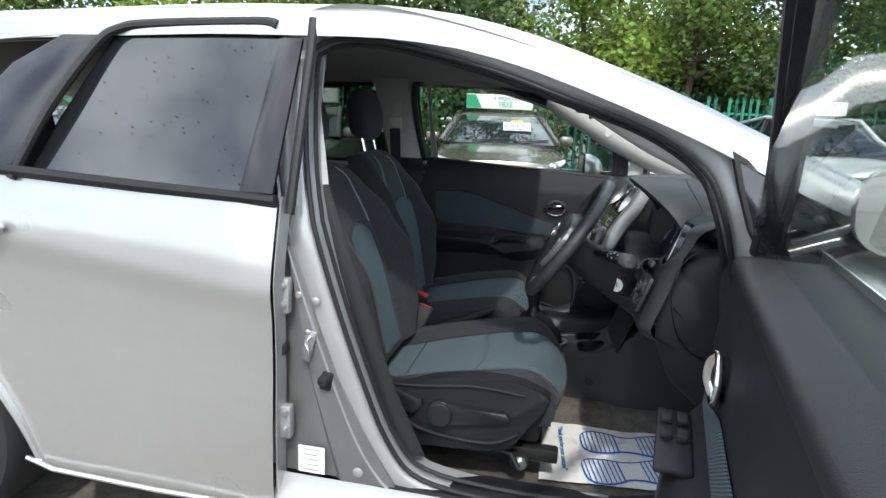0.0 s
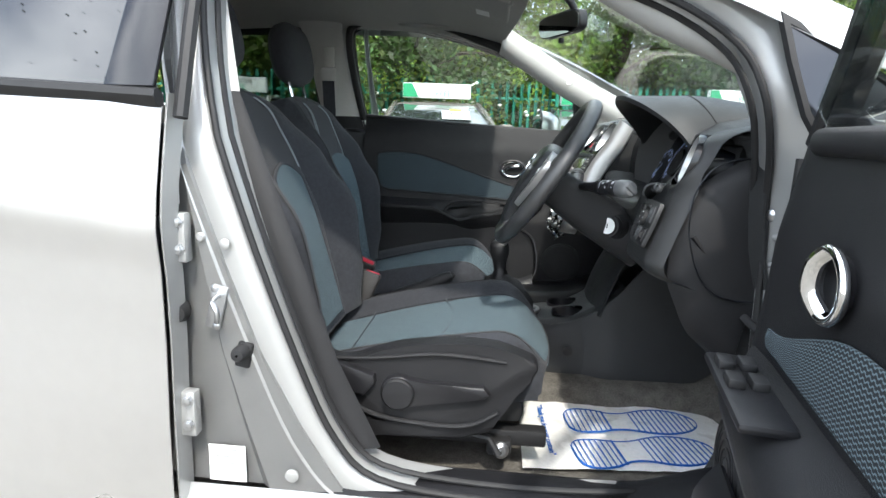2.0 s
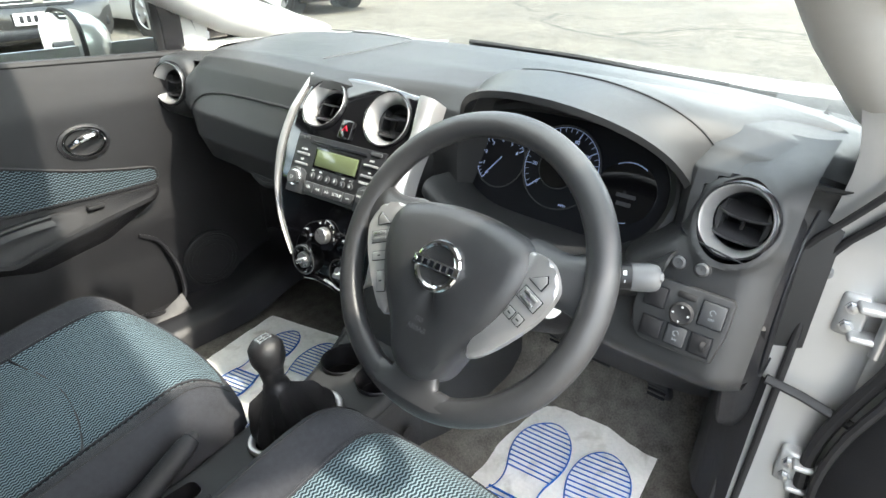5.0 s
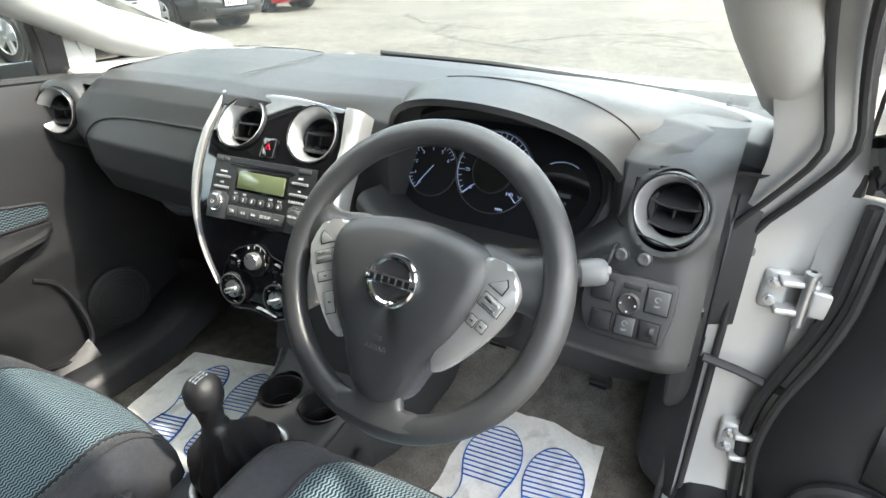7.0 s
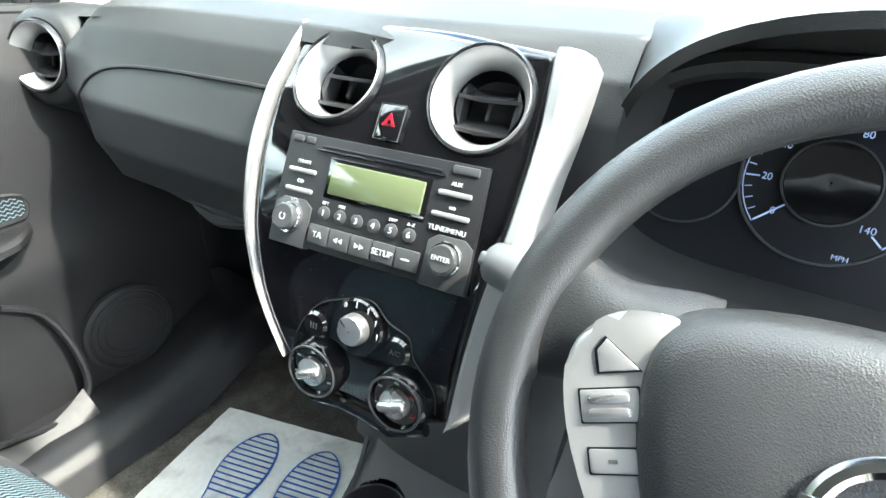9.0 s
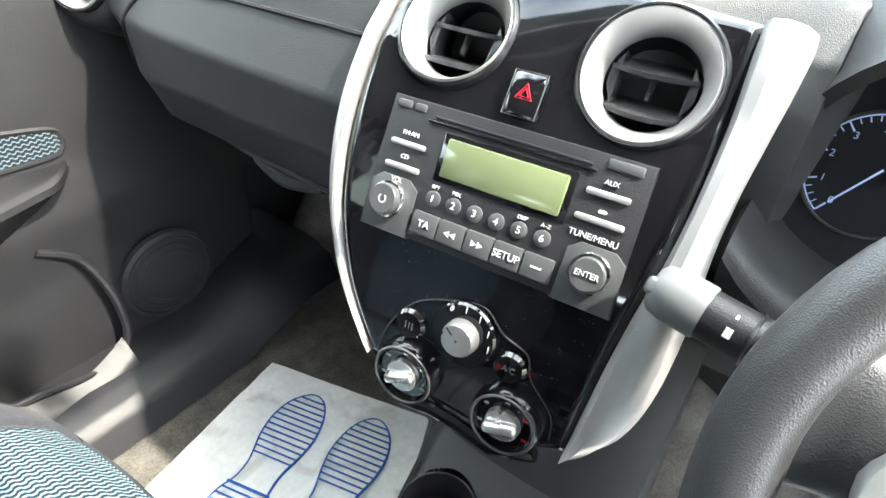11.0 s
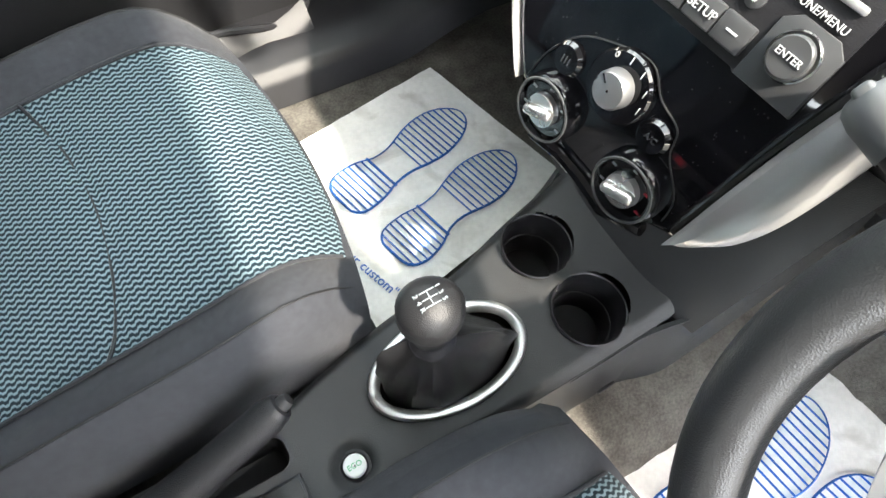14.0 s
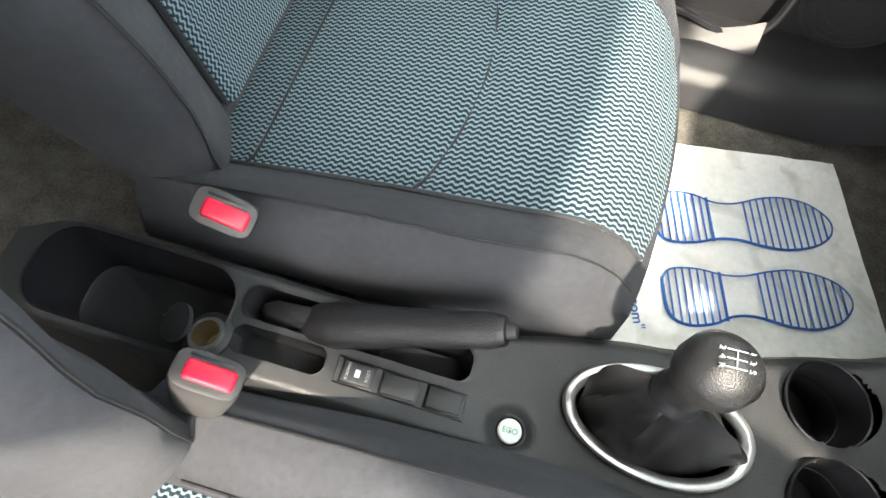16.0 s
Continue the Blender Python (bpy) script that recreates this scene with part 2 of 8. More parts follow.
def tube(pts, r, seg=10, closed=False, bm=None, squash=1.0):
    """A pipe along points; r: one radius, or one for each point."""
    pts = [Vector(p) for p in pts]
    k = len(pts)
    rs = r if isinstance(r, (list, tuple)) else [r] * k
    rings, ref = [], None
    for i, p in enumerate(pts):
        a = pts[(i - 1) % k] if closed or i else p
        b = pts[(i + 1) % k] if closed or i < k - 1 else p
        d = (b - a).normalized()
        if ref is None:
            ref = d.orthogonal().normalized()
        ref = (ref - d * ref.dot(d)).normalized()
        o = d.cross(ref)
        rings.append([p + rs[i] * (math.cos(t) * ref + squash * math.sin(t) * o) for t in (2 * math.pi * q / seg for q in range(seg))])
    if closed:
        rings.append(rings[0])
    bm = loft(rings, bm, True, not closed)
    if closed:
        bmesh.ops.remove_doubles(bm, verts=bm.verts[:], dist=1e-6)
    return bm


def lathe(profile, m, seg=32, bm=None):
    """Turns (radius, height) points about the z axis of the pose m."""
    bm = bm or bmesh.new()
    rings = [[m @ Vector((max(r, 1e-5) * math.cos(t), max(r, 1e-5) * math.sin(t), z)) for t in (2 * math.pi * q / seg for q in range(seg))] for r, z in profile]
    return loft(rings, bm, True, False)


def prism(poly, depth, m, bm=None, bevel=0.0):
    """A flat outline (x, y) given depth along z, set by the pose m."""
    bm = bm or bmesh.new()
    lo = [bm.verts.new(m @ Vector((x, y, 0))) for x, y in poly]
    hi = [bm.verts.new(m @ Vector((x, y, depth))) for x, y in poly]
    k = len(poly)
    for i in range(k):
        bm.faces.new((lo[i], lo[(i + 1) % k], hi[(i + 1) % k], hi[i]))
    bm.faces.new(lo[::-1])
    top = bm.faces.new(hi)
    if bevel:
        bmesh.ops.bevel(bm, geom=list(top.edges), offset=bevel, segments=2, profile=0.5, affect="EDGES", clamp_overlap=True)
    return bm


def sheet(fn, nu, nv, thick=0.0, bm=None, uvs=None):
    """A surface fn(u, v), u and v from 0 to 1, made thick."""
    bm = bm or bmesh.new()
    g = [[bm.verts.new(fn(i / nu, j / nv)) for j in range(nv + 1)] for i in range(nu + 1)]
    lay = bm.loops.layers.uv.new("UVMap") if uvs else None
    fs = []
    for i in range(nu):
        for j in range(nv):
            f = bm.faces.new((g[i][j], g[i + 1][j], g[i + 1][j + 1], g[i][j + 1]))
            fs.append(f)
            if uvs:
                for lp, (a, b) in zip(f.loops, ((i, j), (i + 1, j), (i + 1, j + 1), (i, j + 1))):
                    lp[lay].uv = uvs(a / nu, b / nv)
    if thick:
        bmesh.ops.recalc_face_normals(bm, faces=fs)
        bmesh.ops.solidify(bm, geom=fs, thickness=thick)
    return bm


def smooth_path(pts, n=8, closed=False):
    """Points on a smooth curve through the given ones."""
    p = [Vector(q) for q in pts]
    k = len(p)
    out = []
    for i in range(k if closed else k - 1):
        p0 = p[(i - 1) % k] if closed or i else p[0]
        p1, p2 = p[i], p[(i + 1) % k]
        p3 = p[(i + 2) % k] if closed or i < k - 2 else p[-1]
        for s in range(n):
            t = s / n
            out.append(0.5 * ((2 * p1) + (p2 - p0) * t + (2 * p0 - 5 * p1 + 4 * p2 - p3) * t * t + (3 * p1 - p0 - 3 * p2 + p3) * t ** 3))
    if not closed:
        out.append(p[-1])
    return out


def axes_pose(o, x, y, z):
    """A pose with the given axes."""
    return Matrix(((x[0], y[0], z[0], o[0]), (x[1], y[1], z[1], o[1]), (x[2], y[2], z[2], o[2]), (0, 0, 0, 1)))


def face_pose(o, normal, up=(0, 0, 1)):
    """x to the reader's right, y up, z towards the reader, for what is fixed to a face."""
    z = Vector(normal).normalized()
    x = Vector(up).cross(z).normalized()
    return axes_pose(o, x, z.cross(x), z)


def words(text, size, m, material, parent=None, name="lettering", label="", depth=0.0006, align="CENTER"):
    cu = bpy.data.curves.new(name, "FONT")
    cu.body, cu.size, cu.extrude, cu.align_x, cu.align_y = text, size, depth, align, "CENTER"
    tmp = new("tmp", cu)
    me = bpy.data.meshes.new_from_object(tmp.evaluated_get(bpy.context.evaluated_depsgraph_get()))
    bpy.data.objects.remove(tmp)
    me.transform(m)
    me.materials.append(material)
    me.name = name
    ob = new(name, me)
    if parent:
        ob.parent = parent
        if not parent.parent:
            ob.matrix_parent_inverse = parent.matrix_basis.inverted()
    if label:
        tagged(ob, label)
    return ob


def lerp(a, b, t):
    return a + (b - a) * t


def curve(keys, x):
    """A value between (x, value) keys, eased."""
    if x <= keys[0][0]:
        return keys[0][1]
    for (a, p), (b, q) in zip(keys, keys[1:]):
        if x <= b:
            t = (x - a) / (b - a)
            return p + (q - p) * t * t * (3 - 2 * t)
    return keys[-1][1]


def soft(keys, x, w):
    """A value between keys, rounded over a width w."""
    return sum(line(keys, x + w * (q / 6)) for q in range(-6, 7)) / 13


def line(keys, x):
    if x <= keys[0][0]:
        return keys[0][1]
    for (a, p), (b, q) in zip(keys, keys[1:]):
        if x <= b:
            return p + (q - p) * (x - a) / (b - a)
    return keys[-1][1]
# ---- the silver hatchback: shell ----
CAR = thing("hatchback_shell", (0, 0, 0), "silver five-door hatchback body with its driver door wide open", "car")


def side_y(z):
    """Half width of the outer skin at a height."""
    return line([(0.15, 0.80), (0.30, 0.85), (0.55, 0.875), (0.80, 0.875), (0.96, 0.85), (1.30, 0.715), (1.36, 0.66)], z)


# roof panel and headliner
ROOFX = [(-2.6, 1.16), (-2.3, 1.30), (-1.6, 1.385), (-0.6, 1.43), (0.0, 1.415), (0.30, 1.355)]


def roof_fn(off):
    def fn(u, v):
        x = lerp(-2.2, 0.27 - 0.075 * (2 * v - 1) ** 2, u)
        s = 2 * v - 1
        y = s * (0.665 - off * 0.6)
        z = soft(ROOFX, x, 0.12) - 0.016 - 0.050 * abs(s) ** 2.6 - off
        return Vector((x, y, z))
    return fn


part("roof_panel", sheet(roof_fn(0), 24, 20, -0.004), M_SILVER, CAR)
part("headliner", sheet(roof_fn(0.045), 24, 20, 0.004), M_LINER, CAR, "light grey fabric headliner")

# door opening: outline (x, z) from the foot of the front post, round over the top
OPEN = [(0.63, 0.50), (0.628, 0.62), (0.622, 0.78), (0.612, 0.88), (0.590, 0.981), (0.549, 1.061), (0.442, 1.131), (0.276, 1.19), (0.10, 1.248),
        (-0.086, 1.292), (-0.20, 1.302), (-0.262, 1.285), (-0.283, 1.24), (-0.262, 1.018), (-0.20, 0.785), (-0.112, 0.535), (-0.050, 0.40), (0.025, 0.330),
        (0.20, 0.308), (0.40, 0.312), (0.55, 0.336), (0.605, 0.385)]


def open_y(z):
    return line([(0.3, 0.79), (0.9, 0.795), (1.30, 0.695)], z)


def ring3(poly, off_y, grow, side=-1):
    c = Vector((0.18, 0, 0.80))
    out = []
    k = len(poly)
    for i, (x, z) in enumerate(poly):
        a, b = Vector(poly[i - 1]), Vector(poly[(i + 1) % k])
        d = (b - a).normalized()
        nrm = Vector((d.y, -d.x))
        if nrm.dot(Vector((x - c.x, z - c.z))) < 0:
            nrm = -nrm
        fw = curve([(0.42, 0), (0.58, 1)], x) * max(0.0, 1 - max(0, grow) / 0.06) * curve([(0.84, 1), (1.0, 0)], z) if side < 0 else 0.0
        s = 1 + 0.09 * fw
        out.append(Vector((0.287 + (x - 0.287) * s + nrm.x * grow, side * (open_y(z) + off_y - 0.105 * fw * (0.4 if off_y < -0.05 else 1)), 1.115 + (z - 1.115) * s + nrm.y * grow)))
    return out


OPEN_R = [(p.x, p.y) for p in smooth_path([Vector((x, z, 0)) for x, z in OPEN], 4, True)]
OPEN_L = [(0.61 + (x - 0.61) * 1.13, z + 0.035 * max(0, min(1, (z - 0.9) / 0.3))) for x, z in OPEN_R]


def opening(side, outer):
    """The painted rebate round a front door opening, with its rubber seal."""
    OPEN_S = OPEN_R if side < 0 else OPEN_L
    rings = [ring3(OPEN_S, -0.085, 0.0, side), ring3(OPEN_S, -0.012, 0.002, side), ring3(OPEN_S, -0.002, 0.010, side), ring3(OPEN_S, 0.004, 0.030, side), ring3(OPEN_S, 0.000, 0.055, side), ring3(OPEN_S, 0.010, 0.066, side)]
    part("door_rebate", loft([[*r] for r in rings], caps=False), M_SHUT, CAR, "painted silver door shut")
    seal = [p for p in ring3(OPEN_S, 0.0, -0.003, side)]
    part("door_seal", tube(seal, 0.005, 8, True, squash=1.2), M_RUBBER, CAR, "black rubber door seal")
    inner = [p for p in ring3(OPEN_S, -0.03, -0.012, side)]
    part("seal_lip", tube(inner, 0.004, 8, True, squash=1.4), M_RUBBER, CAR)


opening(-1, True)
opening(1, True)

# silver cant rail and screen pillars outside
for side in (-1, 1):
    def rail(u, v, side=side):
        x = lerp(-2.2, 1.02, u)
        zt = soft([(-2.2, 1.29), (-1.4, 1.35), (-0.5, 1.374), (-0.1, 1.369), (0.07, 1.348), (0.21, 1.309), (0.382, 1.245), (0.539, 1.179), (0.64, 1.128), (1.02, 0.955)], x, 0.06)
        ya = line([(-2.2, 0.66), (0.10, 0.664), (0.35, 0.69), (1.02, 0.80)], x)
        a = lerp(-0.55, math.pi / 2, v)
        return Vector((x, side * (ya + 0.062 * math.sin(a)), zt - 0.075 * (1 - math.cos(a)) + 0.004))
    part("cant_rail", sheet(rail, 40, 8, 0.003), M_SILVER, CAR)

    def post(u, v, side=side):
        a = v * 2 * math.pi
        x = lerp(0.20, 1.03, u)
        z = line([(0.20, 1.275), (0.45, 1.125), (0.67, 1.02), (1.03, 0.905)], x)
        y = line([(0.20, 0.63), (0.6, 0.69), (1.03, 0.755)], x)
        return Vector((x + 0.025 * math.cos(a) * 0.5, side * (y + (0.042 if side < 0 else 0.050) * math.sin(a)), z + (0.034 if side < 0 else 0.050) * math.cos(a)))
    bm = loft([[post(i / 16, j / 14) for j in range(14)] for i in range(17)])
    pp = part("screen_pillar_trim", bm, M_PILLAR, CAR, "pale grey plastic windscreen pillar trim")
    if side > 0:
        c = Vector((0.455, 0.594, 1.122))
        m = face_pose(c, (-0.30, -0.85, 0.35))
        sp = lathe([(0.014, 0.0), (0.014, 0.004), (0.012, 0.006), (0.003, 0.0055)], m, 20)
        part("tweeter_grille", sp, M_PILLAR, pp)

# B posts inside, pale trim above and dark below
for side in (-1, 1):
    rings = []
    for z, x, w, y in ((0.36, -0.10, 0.12, 0.735), (0.52, -0.16, 0.095, 0.72), (0.80, -0.245, 0.075, 0.705), (0.98, -0.305, 0.062, 0.685), (1.15, -0.335, 0.055, 0.645), (1.29, -0.345, 0.06, 0.595), (1.36, -0.345, 0.075, 0.53)):
        rings.append([Vector((x + w * math.cos(a), side * (y + 0.018 * math.sin(a)), z)) for a in (2 * math.pi * q / 14 for q in range(14))])
    if side > 0:
        rings = [[Vector((p.x * 1.30 - 0.05, p.y + 0.02, p.z)) for p in r] for r in rings]
    part("centre_pillar_trim", loft(rings[3:]), M_PILLAR, CAR, "pale grey centre pillar trim")
    part("lower_pillar_trim", loft(rings[:4]), M_PLASTIC, CAR)

# floor tub, sills, bulkhead
part("floor_carpet", sheet(lambda u, v: Vector((lerp(-1.6, 0.98, u), lerp(-0.74, 0.74, v), 0.285 - 0.050 * curve([(-0.30, 1), (-0.20, 0)], lerp(-0.74, 0.74, v)) + curve([(0.74, 0), (0.98, 0.22)], lerp(-1.6, 0.98, u)) + 0.004 * noise.noise((u * 30, v * 30, 0)))), 80, 50, 0.01), M_CARPET, CAR, "dark grey flecked floor carpet")
part("bulkhead_carpet", rbox((1.0, 0, 0.62), (0.06, 1.46, 0.45), 0.02), M_CARPET, CAR)
for side in (-1, 1):
    def sill(u, v, side=side):
        x = lerp(-0.10, 0.72, u)
        prof = [(0.565, 0.290), (0.575, 0.335), (0.60, 0.352), (0.70, 0.356), (0.745, 0.352), (0.765, 0.340), (0.775, 0.31)]
        if side < 0:
            prof = [(0.672, 0.265), (0.684, 0.300), (0.700, 0.310), (0.735, 0.3145), (0.770, 0.315), (0.795, 0.309), (0.802, 0.285)]
        i = v * (len(prof) - 1)
        k = min(int(i), len(prof) - 2)
        a, b = prof[k], prof[k + 1]
        t = i - k
        lift = curve([(0.45, 0.0), (0.66, 0.05)], x)
        if side < 0:
            return Vector((x, -lerp(a[0], b[0], t), lerp(a[1], b[1], t) + lift))
        return Vector((x, lerp(a[0], b[0], t) - 0.105 * (1 - v), lerp(a[1], b[1], t) + lift))
    part("sill_plate", sheet(sill, 24, 18, 0.004), M_PLASTIC_HARD, CAR, "black ribbed plastic sill plate")

    def outer_sill(u, v, side=side):
        x = lerp(-0.32, 0.98, u)
        y = curve([(0, 0.80), (0.35, 0.845), (1, 0.80)], v)
        return Vector((x, side * y, lerp(0.302, 0.12, v)))
    part("outer_sill", sheet(outer_sill, 10, 10, 0.004), M_SHUT, CAR)

# B post outer face, between the front door and the rear door
def bface(side):
    rows = []
    for z, xf, xr in ((0.30, 0.00, -0.36), (0.42, -0.075, -0.35), (0.55, -0.145, -0.345), (0.70, -0.20, -0.34), (0.86, -0.252, -0.335), (1.02, -0.295, -0.335), (1.20, -0.325, -0.345), (1.32, -0.33, -0.35)):
        y = open_y(z) + 0.006
        rows.append([Vector((xf - 0.02, side * (y - 0.02), z)), Vector((xf - 0.03, side * y, z)), Vector((lerp(xf, xr, 0.45), side * (y + 0.003), z)), Vector((lerp(xf, xr, 0.5), side * (y - 0.012), z)), Vector((lerp(xf, xr, 0.9), side * (y - 0.014), z)), Vector((xr, side * (y - 0.03), z))])
    return loft(rows, closed=False, caps=False)


for side in (-1, 1):
    bm = bface(side)
    bmesh.ops.solidify(bm, geom=bm.faces[:], thickness=0.003)
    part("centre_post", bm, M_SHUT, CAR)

# catch, buffer, plugs, labels on the driver's side post
st = part("striker_plate", rbox((-0.240, -0.806, 0.630), (0.026, 0.006, 0.075), 0.002, Matrix.Rotation(0.25, 3, "Y")), M_STEEL, CAR, "zinc door striker")
part("striker_loop", tube(smooth_path([(-0.236, -0.808, 0.650), (-0.232, -0.836, 0.648), (-0.222, -0.842, 0.632), (-0.226, -0.836, 0.615), (-0.240, -0.808, 0.612)], 5), 0.0045, 8), M_STEEL, st)
for z in (0.662, 0.598):
    part("screw", lathe([(0.007, 0), (0.007, 0.002), (0.004, 0.004), (0.0005, 0.004)], face_pose((-0.241, -0.808, z), (0, -1, 0)), 12), M_STEEL, st)
bf = part("rubber_buffer", rbox((-0.199, -0.800, 0.548), (0.026, 0.012, 0.045), 0.004, Matrix.Rotation(0.2, 3, "Y")), M_RUBBER, CAR, "black rubber door buffer")
part("buffer_stud", lathe([(0.013, 0), (0.013, 0.02), (0.010, 0.026), (0.002, 0.027)], face_pose((-0.199, -0.803, 0.556), (0, -1, 0)), 14), M_RUBBER, bf)
for x, z, r in ((-0.222, 0.735, 0.009), (-0.120, 0.335, 0.012), (-0.262, 0.745, 0.008)):
    part("blanking_plug", lathe([(r, 0), (r, 0.003), (r * 0.7, 0.005), (0.0005, 0.005)], face_pose((x, -0.805, z), (0, -1, 0)), 16), M_SHUT, CAR)
def paper_label(c, w, hgt, rows, bars):
    lab = part("paper_label", rbox(c, (w, 0.0012, hgt), 0), M_LABEL, CAR, "white printed paper label")
    for i in range(rows):
        part("print_bar", rbox((c[0] + random.uniform(-0.1, 0.05) * w, c[1] - 0.001, c[2] + hgt * (0.38 - 0.76 * i / max(1, rows - 1))), (w * random.uniform(0.45, 0.75), 0.0008, hgt * 0.035), 0), bars, lab)
paper_label((-0.237, -0.8005, 0.345), 0.066, 0.068, 5, M_SATIN)
paper_label((-0.303, -0.8080, 0.845), 0.020, 0.095, 9, M_DIAL)

# hinges of the rear door
for z in (0.745, 0.445):
    hp = part("rear_door_hinge", rbox((-0.292, -0.815, z), (0.030, 0.022, 0.080), 0.004), M_SHUT, CAR, "painted steel rear door hinge")
    for dz in (0.026, -0.018):
        part("hinge_bolt", lathe([(0.010, 0), (0.010, 0.003), (0.007, 0.003), (0.007, 0.009), (0.001, 0.010)], face_pose((-0.288, -0.826, z + dz), (0.1, -1, 0)), 6), M_STEEL, hp)
part("grommet", lathe([(0.02, 0), (0.022, 0.012), (0.016, 0.03), (0.002, 0.032)], face_pose((-0.31, -0.80, 0.62), (0.3, -1, 0)), 16), M_RUBBER, CAR, "black rubber wiring grommet")

# front wing behind the open door, with the hinge post
def wing(u, v):
    x = lerp(0.71, 1.55, u)
    z = lerp(0.20, curve([(0.71, 0.99), (1.10, 0.93), (1.55, 0.86)], x), v)
    return Vector((x, -side_y(z) + 0.02 + 0.10 * v ** 6 + 0.06 * u * u, z))
part("front_wing", sheet(wing, 14, 18, 0.004), M_SILVER, CAR)
part("left_wing", sheet(lambda u, v: Vector((wing(u, v).x, -wing(u, v).y, wing(u, v).z)), 14, 18, 0.004), M_SILVER, CAR)
bm = loft([[Vector((0.705, -0.690, z)), Vector((0.712, -0.76, z)), Vector((0.73, -0.80, z)), Vector((0.75, -0.81, z)), Vector((0.76, -0.72, z))] for z in (0.36, 0.6, 0.8, 0.96)], closed=False, caps=False)
bmesh.ops.solidify(bm, geom=bm.faces[:], thickness=0.004)
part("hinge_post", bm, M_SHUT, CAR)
for z in (0.755, 0.475):
    hp = part("front_door_hinge", rbox((0.676, -0.738, z), (0.044, 0.034, 0.062), 0.006, seg=3), M_SHUT, CAR, "painted steel front door hinge")
    for dz in (0.022, -0.022):
        part("hinge_lug", rbox((0.652, -0.764, z + dz), (0.026, 0.050, 0.010), 0.004, Matrix.Rotation(0.25, 3, "Z"), seg=3), M_SHUT, hp)
    part("hinge_pin", lathe([(0.0075, -0.040), (0.0075, 0.036), (0.010, 0.036), (0.010, 0.042), (0.004, 0.044)], pose(0.645, -0.776, z), 12), M_STEEL, hp)
    part("hinge_leaf", rbox((0.650, -0.794, z), (0.030, 0.026, 0.040), 0.004, seg=3), M_SHUT, hp)
    for dz in (0.014, -0.014):
        part("hinge_bolt", lathe([(0.009, 0), (0.009, 0.003), (0.0065, 0.003), (0.0065, 0.009), (0.001, 0.010)], face_pose((0.654, -0.736, z + dz), (-1, -0.1, 0)), 6), M_STEEL, hp)
# solid dark strip, put in for the shade between post and door
part("hinge_gap_shade", rbox((0.715, -0.812, 0.62), (0.016, 0.014, 0.60), 0.004), M_RUBBER, CAR, "dark strip standing for the shade in the gap behind the door hinges")
part("post_bolt", lathe([(0.012, 0), (0.012, 0.003), (0.007, 0.008), (0.001, 0.009)], face_pose((0.655, -0.694, 0.806), (-0.7, -0.7, 0)), 14), M_STEEL, CAR)
part("check_strap", tube([(0.640, -0.672, 0.625), (0.650, -0.72, 0.612), (0.655, -0.80, 0.590)], 0.007, 8, squash=0.6), M_RUBBER, CAR, "dark door check strap")
part("wiring_boot", tube([(0.690, -0.722 - 0.0013 * i, 0.645 - 0.0055 * i) for i in range(14)], [0.009 + 0.003 * (i % 2) for i in range(14)], 12), M_RUBBER, CAR, "ribbed black rubber wiring boot")

# bonnet, scuttle, wipers
part("bonnet", sheet(lambda u, v: Vector((lerp(1.16, 1.95, u), lerp(-0.70, 0.70, v), 0.915 - 0.13 * u ** 1.6 - 0.05 * abs(2 * v - 1) ** 3)), 14, 20, 0.004), M_SILVER, CAR)
part("scuttle", rbox((1.12, 0, 0.90), (0.13, 1.46, 0.03), 0.01), M_RUBBER, CAR)
part("nose", rbox((1.93, 0, 0.50), (0.22, 1.50, 0.60), 0.10, seg=4), M_SILVER, CAR)
wp = part("wiper_arm", tube(smooth_path([(1.12, -0.50, 0.915), (1.085, -0.2, 0.938), (1.07, 0.12, 0.945)], 6), [0.009] * 12 + [0.006], 8), M_RUBBER, CAR, "black windscreen wiper arm")
part("wiper_blade", tube([(1.085, -0.42, 0.928), (1.06, -0.1, 0.948), (1.055, 0.20, 0.952)], 0.007, 6, squash=1.8), M_RUBBER, wp)
part("wiper_arm", tube(smooth_path([(1.12, 0.15, 0.91), (1.09, 0.40, 0.928), (1.04, 0.60, 0.93)], 6), 0.007, 8), M_RUBBER, CAR)

# windscreen
def screen(u, v):
    s = 2 * v - 1
    x = lerp(0.235, 1.10, u) - (0.04 + 0.13 * u) * s * s
    z = lerp(1.340, 0.930, u) - 0.02 * s * s + (0.016 - 0.045 * s * s) * math.sin(u * math.pi)
    return Vector((x, s * lerp(0.60, 0.735, u), z))
ws = part("windscreen", sheet(screen, 16, 16, 0.004), M_GLASS, CAR, "clear curved windscreen")
ws.visible_shadow = False

# left side: rear door, glass, and far shell
def side_panel(x0, x1, z0, z1, side, nu=14, nv=16, off=0.0):
    return sheet(lambda u, v: Vector((lerp(x0, x1, u), side * (side_y(lerp(z0, z1, v)) - off), lerp(z0, z1, v))), nu, nv, 0.004)
part("left_rear_panel", side_panel(-2.2, -0.30, 0.25, 0.955, 1), M_SILVER, CAR)
part("left_door_skin", side_panel(-0.31, 0.71, 0.25, 0.955, 1), M_SILVER, CAR)
part("rear_parcel_wall", rbox((-2.15, 0, 0.65), (0.05, 1.5, 0.75), 0.02), M_PLASTIC, CAR)
part("tailgate_frame", tube(smooth_path([(-2.2, -0.62, 0.98), (-2.1, -0.60, 1.25), (-2.05, 0, 1.33), (-2.1, 0.60, 1.25), (-2.2, 0.62, 0.98)], 6), 0.05, 8), M_LINER, CAR)
